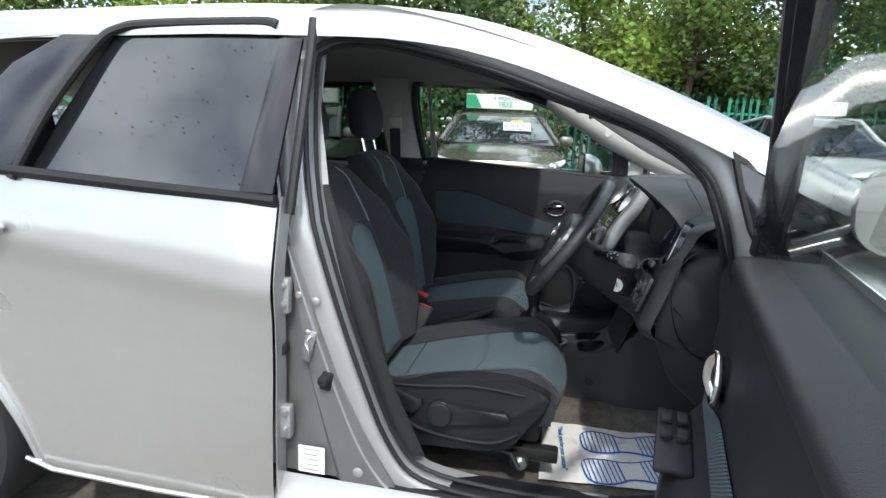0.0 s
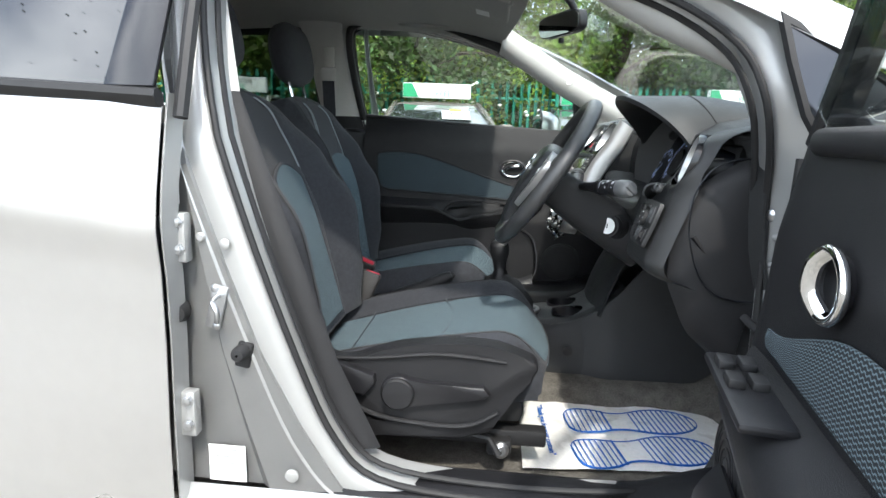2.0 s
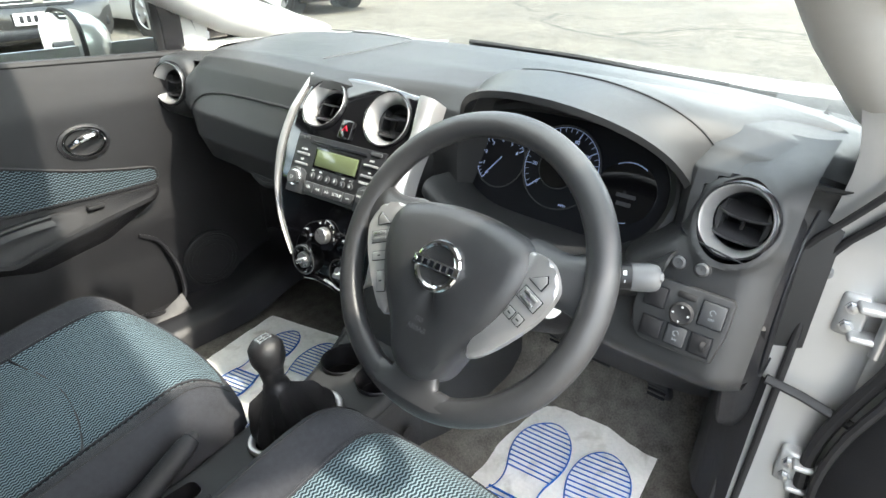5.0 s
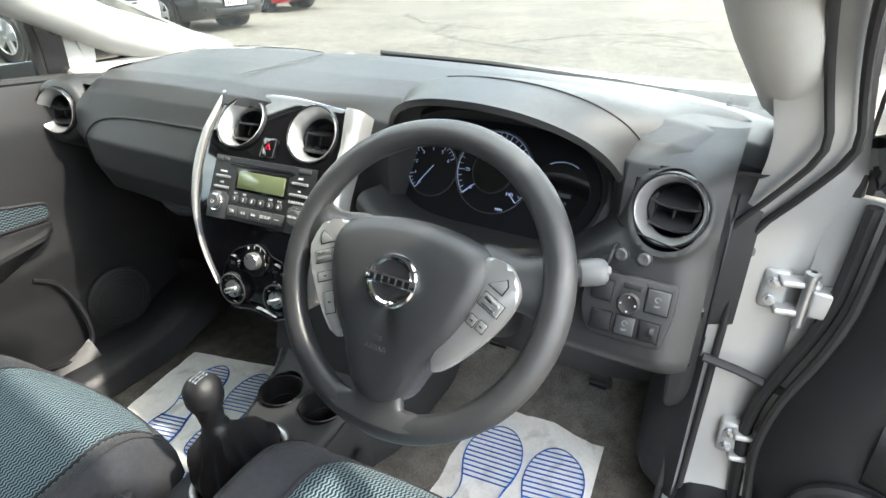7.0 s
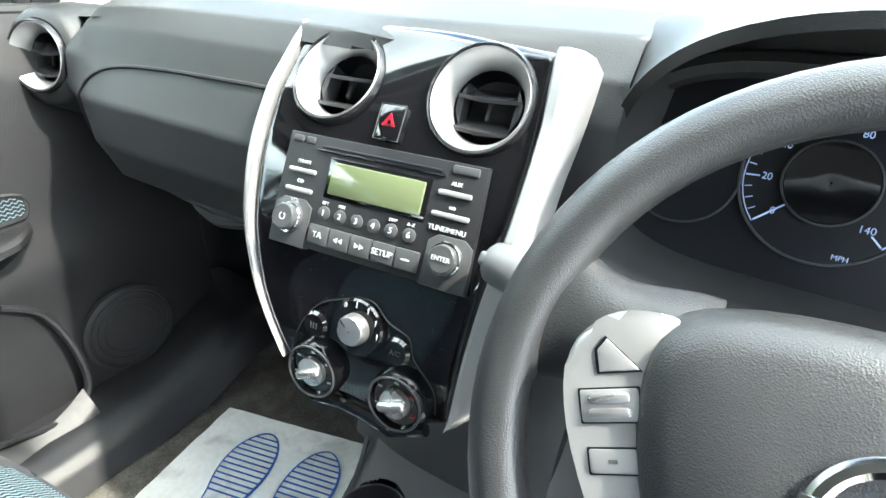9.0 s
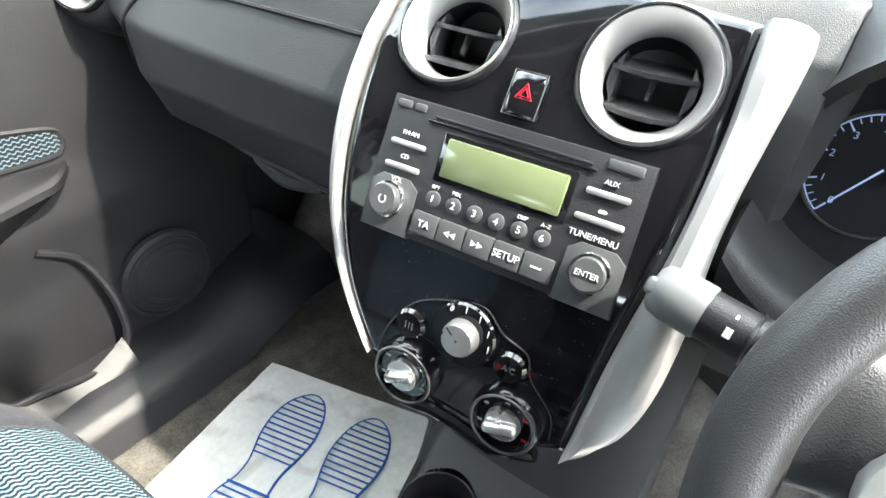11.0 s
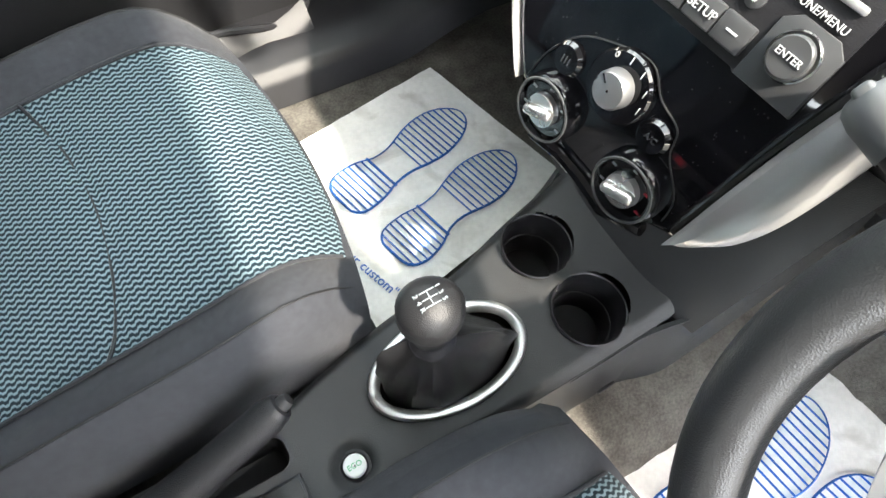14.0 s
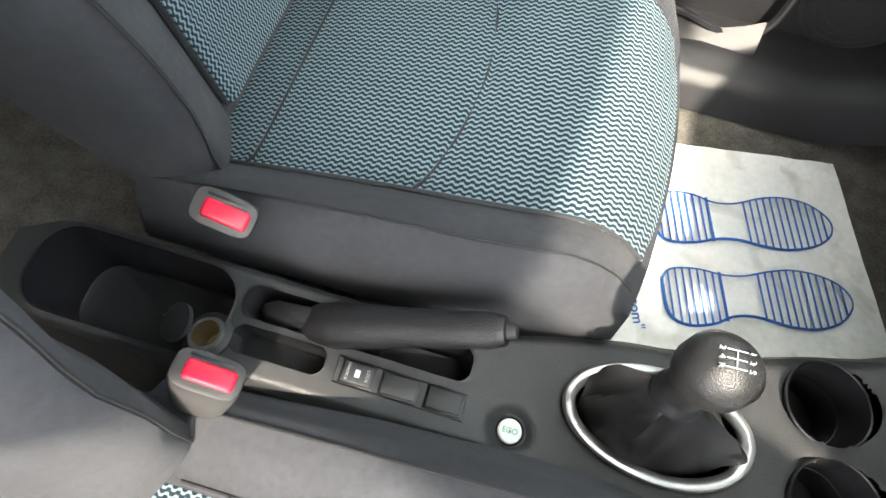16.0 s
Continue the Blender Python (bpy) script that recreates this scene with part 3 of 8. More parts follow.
for side in (-1, 1):
    part("rear_quarter_trim", loft([[Vector((x + dx, side * (0.66 + dy), z)) for dx, dy in ((-0.15, 0), (0.13, 0), (0.10, -0.03), (-0.12, -0.03))] for x, z, in ((-1.42, 0.90), (-1.38, 1.1), (-1.30, 1.36))]), M_PLASTIC, CAR)
    part("rear_quarter_skin", sheet(lambda u, v, side=side: Vector((lerp(-2.25, -1.28 - 0.05 * v, u), side * (side_y(lerp(0.95, 1.36, v)) - 0.006), lerp(0.95, 1.36, v))), 8, 8, 0.004), M_SILVER, CAR)
part("left_rear_trim", rbox((-0.86, 0.69, 0.62), (1.05, 0.07, 0.62), 0.03), M_PLASTIC, CAR)
for x0, x1, nm in ((-1.25, -0.54, "left_rear_window"),):
    g = part(nm, sheet(lambda u, v: Vector((lerp(x0, x1, u), side_y(lerp(0.94, 1.33, v)) - 0.03, lerp(0.94, 1.33, v))), 4, 8, 0.003), M_TINT, CAR, "tinted rear side window")
    g.visible_shadow = False
part("left_window_frame", tube(smooth_path([(-1.22, 0.82, 0.96), (-1.16, 0.70, 1.28), (-1.05, 0.68, 1.33), (-0.68, 0.68, 1.355), (-0.59, 0.69, 1.34), (-0.55, 0.80, 0.97)], 6), 0.016, 8), M_RUBBER, CAR)

# rear wheel on the driver's side
def road_wheel(parent, c, r, side, name="road_wheel", spokes=9):
    m = face_pose(c, (0, side, 0))
    ty = part("tyre", lathe([(r * 0.66, -0.10), (r * 0.93, -0.105), (r, -0.08), (r, 0.08), (r * 0.95, 0.10), (r * 0.70, 0.105), (r * 0.66, 0.08)], m, 40), M_TYRE, parent)
    rim = part("rim", lathe([(r * 0.67, 0.00), (r * 0.68, 0.095), (r * 0.63, 0.10), (r * 0.60, 0.05), (r * 0.2, 0.03), (r * 0.05, 0.03)], m, 40), M_DIAL, parent)
    for i in range(spokes):
        a = 2 * math.pi * i / spokes
        part("spoke", prism([(r * 0.10, -r * 0.05), (r * 0.63, -r * 0.075), (r * 0.63, r * 0.075), (r * 0.10, r * 0.05)], 0.03, m @ pose(0, 0, 0.06, 0, 0, math.degrees(a)), bevel=0.006), M_ALLOY, rim)
    part("hub_cap", lathe([(r * 0.17, 0.05), (r * 0.17, 0.092), (r * 0.12, 0.10), (0.002, 0.10)], m, 20), M_ALLOY, rim)
    part("rim_lip", lathe([(r * 0.66, 0.09), (r * 0.66, 0.104), (r * 0.62, 0.104), (r * 0.60, 0.09)], m, 40), M_ALLOY, rim)

road_wheel(CAR, (-1.33, -0.76, 0.305), 0.305, -1)

# ---- the driver's side rear door, closed ----
RD = thing("rear_door", (-0.30, -0.85, 0.3), "closed silver rear passenger door with dark privacy glass", "car door")


def door_y(x, z):
    k = min(1, max(0, (z - 0.30) / 0.3)) * min(1, max(0, (0.965 - z) / 0.12))
    zz = z + 0.118 * (x + 0.45) * k
    y = soft([(0.15, 0.835), (0.28, 0.856), (0.45, 0.866), (0.60, 0.871), (0.72, 0.881), (0.780, 0.893), (0.84, 0.889), (0.90, 0.879), (0.985, 0.862)], zz, 0.012)
    return y - 0.012 * max(0, (x + 0.36) / 0.07)


def rd_skin(u, v):
    zt = 0.965
    z = lerp(0.225, zt + 0.035 * (1 - u), v)
    xf = line([(0.22, -0.314), (0.96, -0.283)], z)
    xr = line([(0.22, -0.93), (0.36, -0.985), (0.48, -1.10), (0.62, -1.16), (0.97, -1.05)], z)
    x = lerp(xr, xf, u)
    return Vector((x, -door_y(x, z), z))


part("outer_skin", sheet(rd_skin, 40, 80, 0.004), M_SILVER, RD)
part("door_edge", sheet(lambda u, v: Vector((line([(0.22, -0.314), (0.96, -0.283)], lerp(0.225, 0.965, v)) + 0.001, -(door_y(-0.30, lerp(0.225, 0.965, v)) - 0.012 - 0.045 * u), lerp(0.225, 0.965, v))), 4, 16, 0.003), M_SHUT, RD)
part("drip_edge", tube([(-0.98, -0.862, 0.262), (-0.9, -0.866, 0.245), (-0.62, -0.868, 0.242), (-0.32, -0.860, 0.240)], 0.006, 6), M_SILVER, RD)
part("door_handle", tube(smooth_path([(-0.93, -0.90, 0.858), (-0.95, -0.925, 0.862), (-1.02, -0.93, 0.868), (-1.08, -0.92, 0.872)], 6), 0.016, 10, squash=0.7), M_SILVER, RD, "silver door handle")
part("handle_recess", lathe([(0.05, 0.0), (0.045, 0.004), (0.02, 0.001)], face_pose((-0.99, -0.888, 0.862), (0, -1, 0)), 20), M_SILVER, RD)


def rd_glass(off, x0=-0.90, x1=-0.36):
    def fn(u, v):
        z = lerp(0.965, 1.31, v)
        xr = line([(0.965, -0.91), (1.10, -0.86), (1.31, -0.755)], z)
        xf = line([(0.965, -0.362), (1.31, -0.335)], z)
        x = lerp(xr, xf, u)
        return Vector((x, -(line([(0.95, 0.862), (1.31, 0.722)], z) - off), z))
    return fn


part("privacy_glass", sheet(rd_glass(0.010), 8, 10, 0.004), M_PRIVACY, RD, "dark tinted privacy glass with rain spots")
# rain spots on the glass
bm = bmesh.new()
for i in range(90):
    u, v = random.random(), random.random()
    q = rd_glass(0.0078)(u, v)
    bmesh.ops.create_icosphere(bm, subdivisions=1, radius=random.uniform(0.0008, 0.0019), matrix=Matrix.Translation(q))
tagged(part("rain_spots", bm, M_PRIVACY, RD), kind="stuff")
# black window frame, front post panel and waist strip
part("window_surround", tube(smooth_path([(-0.925, -0.868, 0.968), (-0.86, -0.812, 1.13), (-0.785, -0.745, 1.275), (-0.74, -0.722, 1.312), (-0.66, -0.714, 1.324), (-0.40, -0.712, 1.330), (-0.345, -0.716, 1.322)], 6), 0.011, 8, squash=1.4), M_RUBBER, RD, "black rubber window surround")
part("waist_strip", tube([(-1.10, -0.866, 1.000), (-0.92, -0.868, 0.985), (-0.6, -0.868, 0.970), (-0.283, -0.862, 0.957)], 0.012, 8, squash=1.3), M_RUBBER, RD, "black waist strip")
bm = prism([(0, 0), (0.075, 0.0), (0.083, 0.345), (0.030, 0.345)], 0.008, axes_pose((-0.362, -0.862, 0.970), Vector((1, 0, 0)), Vector((0, 0.375, 0.927)), Vector((0, -0.927, 0.375))), bevel=0.002)
part("front_post_panel", bm, M_BLACKTRIM, RD, "gloss black door post panel")
bm = prism([(-0.25, 0), (0.0, 0.0), (0.155, 0.345), (0.06, 0.345), (-0.06, 0.27)], 0.006, axes_pose((-0.945, -0.860, 0.975), Vector((1, 0, 0)), Vector((0, 0.375, 0.927)), Vector((0, -0.927, 0.375))), bevel=0.002)
part("rear_post_panel", bm, M_BLACKTRIM, RD)
bm = sheet(lambda u, v: Vector((lerp(-1.10, -0.262, u), -(line([(1.30, 0.726), (1.36, 0.690)], lerp(1.318, 1.366, v) - 0.02 * (1 - u) ** 3) + 0.004), lerp(1.318, 1.366, v) - 0.035 * (1 - u) ** 2)), 16, 4, 0.006)
part("top_frame", bm, M_SILVER, RD)
part("front_edge_strip", tube([(-0.262, -0.845, 0.93), (-0.258, -0.815, 1.05), (-0.262, -0.735, 1.27), (-0.266, -0.712, 1.335)], 0.011, 8), M_RUBBER, RD, "black rubber edge strip")
part("rear_arch_lip", tube(smooth_path([(-0.945, -0.85, 0.25), (-0.99, -0.862, 0.37), (-1.08, -0.872, 0.51), (-1.2, -0.875, 0.60), (-1.36, -0.875, 0.625)], 6), 0.012, 8), M_SILVER, CAR)
part("rear_quarter", sheet(lambda u, v: Vector((lerp(-2.2, -1.17, u), -(side_y(lerp(0.62, 0.97, v)) + 0.004), lerp(0.62, 0.97, v))), 8, 10, 0.004), M_SILVER, CAR)

# kick panels beside the footwells
for side in (-1, 1):
    part("kick_panel", rbox((0.88, side * (0.650 if side < 0 else 0.705), 0.60), (0.36, 0.03, 0.66), 0.012), M_PLASTIC, CAR)
part("right_kick_trim", loft([[Vector((x + dx, -y, z)) for x, y in ((0.625, 0.676), (0.635, 0.655), (0.665, 0.620), (0.71, 0.598), (0.80, 0.59))] for z, dx in ((0.33, 0.0), (0.45, 0.005), (0.56, 0.008), (0.62, 0.02))], closed=False, caps=False), M_PLASTIC, CAR)
# ---- front seats ----
def seat_shape(u, v, w=0.255, ln=0.45, z0=0.505):
    """Top of the seat cushion: u from back to front, v across from -1 to 1."""
    x = ln * u
    z = z0 - 0.085 + 0.010 * math.sin(u * math.pi) + 0.105 * u
    z += 0.044 * math.exp(-((abs(v) - 0.84) / 0.17) ** 2) * (1 - 0.40 * u)
    z -= 0.040 * max(0, (abs(v) - 0.90) / 0.10) ** 2
    z -= 0.070 * max(0, (u - 0.80) / 0.20) ** 2.2
    z -= 0.004 * math.exp(-((u - 0.59 + 0.17 * v * v) / 0.02) ** 2) * (abs(v) < 0.58)
    z -= 0.006 * math.exp(-((abs(v) - 0.64) / 0.03) ** 2)
    wide = w * (1 - 0.09 * max(0, (u - 0.6) / 0.4) ** 2) * (1 - 0.04 * (1 - u))
    fx = 0.03 * (1 - v * v) * max(0, (u - 0.7) / 0.3)
    return Vector((x + fx, wide * v, z))


def back_shape(u, v, w=0.245, ln=0.60):
    """Front of the backrest: u from foot to top, v across; x forward, z along the back."""
    d = 0.058 + 0.018 * math.sin(u * math.pi * 0.9)
    d += 0.080 * math.exp(-((abs(v) - 0.84) / 0.22) ** 2) * curve([(0, 0.35), (0.20, 0.75), (0.45, 1.0), (0.66, 0.62), (0.92, 0.0)], u)
    d -= 0.05 * max(0, (abs(v) - 0.90) / 0.10) ** 2
    d -= 0.035 * max(0, (u - 0.88) / 0.12) ** 2
    d -= 0.007 * math.exp(-((abs(v) - 0.52) / 0.03) ** 2)
    wide = w * curve([(0, 0.86), (0.22, 0.90), (0.48, 1.02), (0.70, 0.94), (0.88, 0.80), (1.0, 0.66)], u)
    return Vector((d, wide * v, ln * u))


def seat(x0, yc, side, label, back=0.0, recline=18.5, lim=0.55, wide=0.65):
    s = thing("front_seat", (x0 + 0.2, yc, 0.30), label, "car seat", "front seats")
    at = Matrix.Translation((x0, yc, 0))
    # cushion: rings across, from the rear to the nose
    rings = []
    nu, nv = 26, 30
    for i in range(-3, nu + 1):
        u = i / nu
        top = [at @ seat_shape(u, 2 * j / nv - 1) for j in range(nv + 1)]
        lo = 0.365 + 0.045 * u
        a, b = top[0].copy(), top[-1].copy()
        side_r = [Vector((b.x - 0.006, b.y - 0.004 * side * 0, lerp(b.z, lo, t))) for t in (0.35, 0.7, 1.0)]
        side_l = [Vector((a.x - 0.006, a.y, lerp(lo, a.z, t))) for t in (0.0, 0.3, 0.65)]
        rings.append(top + side_r + side_l)
    nose = [p + Vector((0.012, 0, 0)) for p in rings[-1]]
    nose = [Vector((p.x, p.y, min(p.z, 0.44 + 0.02))) for p in nose]
    part("cushion", loft(rings + [nose]), M_CLOTH, s, "black cloth cushion bolsters")
    ins = sheet(lambda u, v: at @ (seat_shape(lerp(-0.08, 1.0, u), lerp(-lim, lim, v)) + Vector((0.004 * u, 0, 0.006 * (1 - abs(2 * v - 1) ** 14)))), 40, 24, 0.006, uvs=lambda u, v: (0.46 * u, 0.31 * v))
    part("cushion_insert", ins, M_TEAL, s, "teal wave-patterned woven insert")
    part("nose_insert", sheet(lambda u, v: at @ Vector((0.452 + 0.03 * (1 - lerp(-lim, lim, v) ** 2) + 0.010 * math.sin(u * math.pi), 0.232 * lerp(-lim, lim, v), lerp(seat_shape(1, 0).z + 0.004, 0.442, u))), 8, 16, 0.003, uvs=lambda u, v: (0.46 + 0.06 * u, 0.31 * v)), M_TEAL, s)
    for vv in (-lim, lim):
        part("seam", tube([at @ (seat_shape(u / 20, vv) + Vector((0, 0, 0.004))) for u in range(21)], 0.0022, 6), M_CLOTH, s)
        out = 0.86 * (1 if vv > 0 else -1)
        part("stitch_line", tube([at @ (seat_shape(u / 20, out) + Vector((0, 0, 0.001))) for u in range(21)], 0.0011, 5), M_RUBBER, s)
    part("insert_seam", tube([at @ (seat_shape(0.59 - 0.17 * v * v, v) + Vector((0, 0, 0.005))) for v in (lim * (k / 12 - 1) for k in range(25))], 0.0022, 6), M_DIAL, s)
    part("rear_seam", tube([at @ (seat_shape(0.11, lim * (k / 12 - 1)) + Vector((0, 0, 0.006))) for k in range(25)], 0.002, 6), M_DIAL, s)
    # backrest
    lean = Matrix.Translation((x0 - 0.005 + back, yc, 0.430)) @ Matrix.Rotation(radians(-recline), 4, "Y")
    rings = []
    for i in range(25):
        u = i / 24
        front = [back_shape(u, 2 * j / nv - 1) for j in range(nv + 1)]
        a, b = front[0], front[-1]
        thick = curve([(0, -0.05), (0.3, -0.075), (1, -0.03)], u)
        back = [Vector((thick * t + a.x * (1 - t), lerp(b.y, a.y, q), a.z)) for t, q in ((0.5, 0.0), (0.9, 0.02), (1.0, 0.15), (1.0, 0.5), (1.0, 0.85), (0.9, 0.98), (0.5, 1.0))]
        rings.append([lean @ p for p in front + back])
    top = [lean @ ((lean.inverted() @ p) * 0.5 + Vector((0.012, 0, 0.31))) for p in rings[-1]]
    part("backrest", loft(rings + [top]), M_CLOTH, s, "black cloth backrest bolsters")
    part("backrest_insert", sheet(lambda u, v: lean @ (back_shape(lerp(0.04, 0.62 + 0.06 * (1 - (2 * v - 1) ** 2), u), lerp(-wide, wide, v)) + Vector((0.010, 0, 0))), 36, 20, 0.006, uvs=lambda u, v: (0.36 * u, 0.29 * v)), M_TEAL, s, "teal wave-patterned woven insert")
    rim = [(lerp(0.04, 0.62, k / 16), -wide) for k in range(17)] + [(0.62 + 0.06 * (1 - (2 * v - 1) ** 2), lerp(-wide, wide, v)) for v in (k / 12 for k in range(1, 12))] + [(lerp(0.62, 0.04, k / 16), wide) for k in range(17)]
    part("insert_piping", tube([lean @ (back_shape(a, b) + Vector((0.009, 0, 0))) for a, b in rim], 0.0042, 8), M_CLOTH, s)
    for sy in (-1, 1):
        part("stitch_line", tube([lean @ (back_shape(lerp(0.66, 0.97, k / 12), sy * lerp(0.46, 0.42, k / 12)) + Vector((0.002, 0, 0))) for k in range(13)], 0.0016, 5), M_STITCH, s, "pale twin stitching")
        part("stitch_line", tube([lean @ (back_shape(lerp(0.66, 0.97, k / 12), sy * lerp(0.51, 0.47, k / 12)) + Vector((0.002, 0, 0))) for k in range(13)], 0.0016, 5), M_STITCH, s)
        part("side_seam", tube([lean @ (back_shape(k / 16, sy * 0.88) + Vector((0.001, 0, 0))) for k in range(16)], 0.0014, 5), M_RUBBER, s)
    # head restraint
    hr = []
    for i in range(15):
        t = i / 14
        z = lerp(-0.100, 0.096, t)
        k = max(0.05, 1 - abs(2 * t - 1) ** 3.2)
        hr.append([lean @ Vector((0.018 + 0.048 * k ** 0.5 * math.copysign(abs(math.cos(a)) ** 0.7, math.cos(a)) + 0.020 * t, (0.136 - 0.012 * t) * k ** 0.42 * math.copysign(abs(math.sin(a)) ** 0.75, math.sin(a)), 0.750 + z)) for a in (2 * math.pi * q / 24 for q in range(24))])
    h = part("head_restraint", loft(hr), M_CLOTH, s, "black cloth head restraint")
    for sy in (-0.065, 0.065):
        part("restraint_post", tube([lean @ Vector((0.012, sy, 0.58)), lean @ Vector((0.016, sy, 0.70))], 0.006, 8), M_CHROME, h)
        part("post_guide", lathe([(0.013, 0), (0.013, 0.012), (0.008, 0.014)], lean @ pose(0.012, sy, 0.595), 12), M_RUBBER, s)
    # plastic base and rails
    for sy in (-0.2, 0.2):
        part("seat_rail", rbox((x0 + 0.22, yc + sy, 0.318), (0.52, 0.036, 0.035), 0.006), M_RUBBER, s)
    part("seat_pan", rbox((x0 + 0.22, yc, 0.375), (0.42, 0.44, 0.05), 0.015), M_RUBBER, s)
    return s, at


SEAT_P, AT_P = seat(-0.265, 0.246, 1, "front passenger seat with black bolsters and teal patterned insert", back=-0.045, recline=15.5, lim=0.67, wide=0.52)
SEAT_D, AT_D = seat(-0.150, -0.375, -1, "driver seat with black bolsters and teal patterned insert", back=-0.070, recline=20.5, wide=0.36, lim=0.62)

# driver's seat side shell with levers
shell = [(-0.20, 0.565), (-0.115, 0.500), (-0.065, 0.488), (0.02, 0.517), (0.11, 0.532), (0.196, 0.534), (0.255, 0.522), (0.300, 0.495), (0.262, 0.438), (0.228, 0.385), (0.195, 0.352), (0.02, 0.340), (-0.10, 0.334), (-0.155, 0.40), (-0.19, 0.49)]
sp = [(p.x, p.y) for p in smooth_path([Vector((a, b, 0)) for a, b in shell], 4, True)]
sh = part("side_shell", prism(sp, 0.045, axes_pose((0, -0.610, 0), Vector((1, 0, 0)), Vector((0, 0, 1)), Vector((0, -1, 0))), bevel=0.012), M_PLASTIC, SEAT_D, "black grained plastic seat side shell")
part("shell_ridge", tube(smooth_path([(-0.105, -0.656, 0.482), (-0.07, -0.660, 0.455), (-0.05, -0.660, 0.405), (0.02, -0.660, 0.378), (0.16, -0.660, 0.372), (0.23, -0.658, 0.405)], 6), 0.005, 8), M_PLASTIC, sh)
part("shell_ridge", tube(smooth_path([(-0.10, -0.656, 0.492), (0.0, -0.659, 0.500), (0.12, -0.659, 0.514), (0.24, -0.656, 0.505)], 6), 0.004, 8), M_PLASTIC, sh)
part("recline_lever", prism([(-0.10, 0.485), (-0.085, 0.492), (-0.008, 0.468), (-0.005, 0.452), (-0.03, 0.424), (-0.05, 0.434), (-0.092, 0.448)], 0.018, axes_pose((0, -0.655, 0), Vector((1, 0, 0)), Vector((0, 0, 1)), Vector((0, -1, 0))), bevel=0.006), M_PLASTIC_HARD, sh)
lv = [(0.039 + 0.034 * math.cos(a), 0.436 + 0.034 * math.sin(a)) for a in (radians(60 + 15 * k) for k in range(17))] + [(0.075, 0.418), (0.16, 0.428), (0.20, 0.433), (0.212, 0.443), (0.20, 0.458), (0.14, 0.458), (0.095, 0.460), (0.07, 0.462)]
hl = part("height_lever", prism(lv, 0.016, axes_pose((0, -0.656, 0), Vector((1, 0, 0)), Vector((0, 0, 1)), Vector((0, -1, 0))), bevel=0.005), M_PLASTIC_HARD, sh, "black height adjustment lever")
part("pivot_cap", lathe([(0.031, 0), (0.031, 0.006), (0.028, 0.009), (0.001, 0.010)], face_pose((0.039, -0.672, 0.436), (0, -1, 0)), 32), M_PLASTIC, hl)
part("slide_bar", tube([(0.10, -0.60, 0.335), (0.215, -0.62, 0.33), (0.235, -0.63, 0.30)], 0.008, 8), M_RUBBER, SEAT_D)
part("rail_foot", rbox((0.235, -0.60, 0.305), (0.05, 0.03, 0.035), 0.008), M_RUBBER, SEAT_D)
part("rail_bolt", lathe([(0.016, 0), (0.016, 0.008), (0.009, 0.014), (0.001, 0.014)], face_pose((0.238, -0.616, 0.305), (0.2, -1, 0.2)), 14), M_STEEL, SEAT_D)


# seat belt buckles
def buckle(c, turn, group="seat belt buckles"):
    m = Matrix.Translation(c) @ turn
    b = thing("belt_buckle", c, "black seat belt buckle with a red release button", "seat belt buckle", group)
    rings = [[Vector((w * math.copysign(abs(math.cos(a)) ** 0.5, math.cos(a)), d * math.copysign(abs(math.sin(a)) ** 0.5, math.sin(a)), z)) for a in (2 * math.pi * q / 28 for q in range(28))] for z, w, d in ((-0.045, 0.017, 0.011), (-0.038, 0.021, 0.013), (0.0, 0.025, 0.0155), (0.030, 0.0275, 0.017), (0.038, 0.0265, 0.016), (0.0395, 0.023, 0.013))]
    part("casing", loft(rings), M_BUCKLE, b, "dark grey buckle casing").data.transform(m)
    part("release_button", rbox((0.002, -0.001, 0.037), (0.040, 0.018, 0.010), 0.004, seg=3), M_RED, b, "glossy red button").data.transform(m)
    part("tongue_slot", rbox((-0.001, 0.0108, 0.0385), (0.034, 0.0035, 0.003), 0.001), M_DIAL, b).data.transform(m)
    part("stalk", tube([(0, 0, -0.03), (-0.02, 0.0, -0.08), (-0.05, 0.0, -0.12)], 0.010, 8, squash=1.5), M_RUBBER, b).data.transform(m)


buckle((-0.185, 0.000, 0.505), Euler((radians(22), radians(20), 0)).to_matrix().to_4x4())
buckle((-0.140, -0.150, 0.500), Euler((radians(-12), radians(18), 0)).to_matrix().to_4x4())

# belt hanging at the passenger's centre post
BELT = thing("seat_belt", (-0.48, 0.66, 1.0), "black seat belt hanging from its guide on the centre post", "seat belt")
part("webbing", loft([[Vector((-0.475 + dx, y + dy, z)) for dx, dy in ((-0.024, 0), (0.024, 0), (0.024, -0.003), (-0.024, -0.003))] for z, y in ((1.13, 0.605), (1.0, 0.625), (0.85, 0.635), (0.70, 0.64), (0.45, 0.66))]), M_CLOTH, BELT)
part("guide", rbox((-0.475, 0.61, 1.135), (0.060, 0.022, 0.05), 0.008), M_PILLAR, BELT, "pale grey plastic belt guide")
part("height_slider", rbox((-0.472, 0.612, 1.20), (0.042, 0.016, 0.075), 0.006), M_PILLAR, BELT)
part("tongue", rbox((-0.465, 0.615, 0.90), (0.044, 0.010, 0.075), 0.004), M_PLASTIC_HARD, BELT)
part("tongue_blade", rbox((-0.465, 0.614, 0.852), (0.024, 0.003, 0.03), 0.001), M_STEEL, BELT)

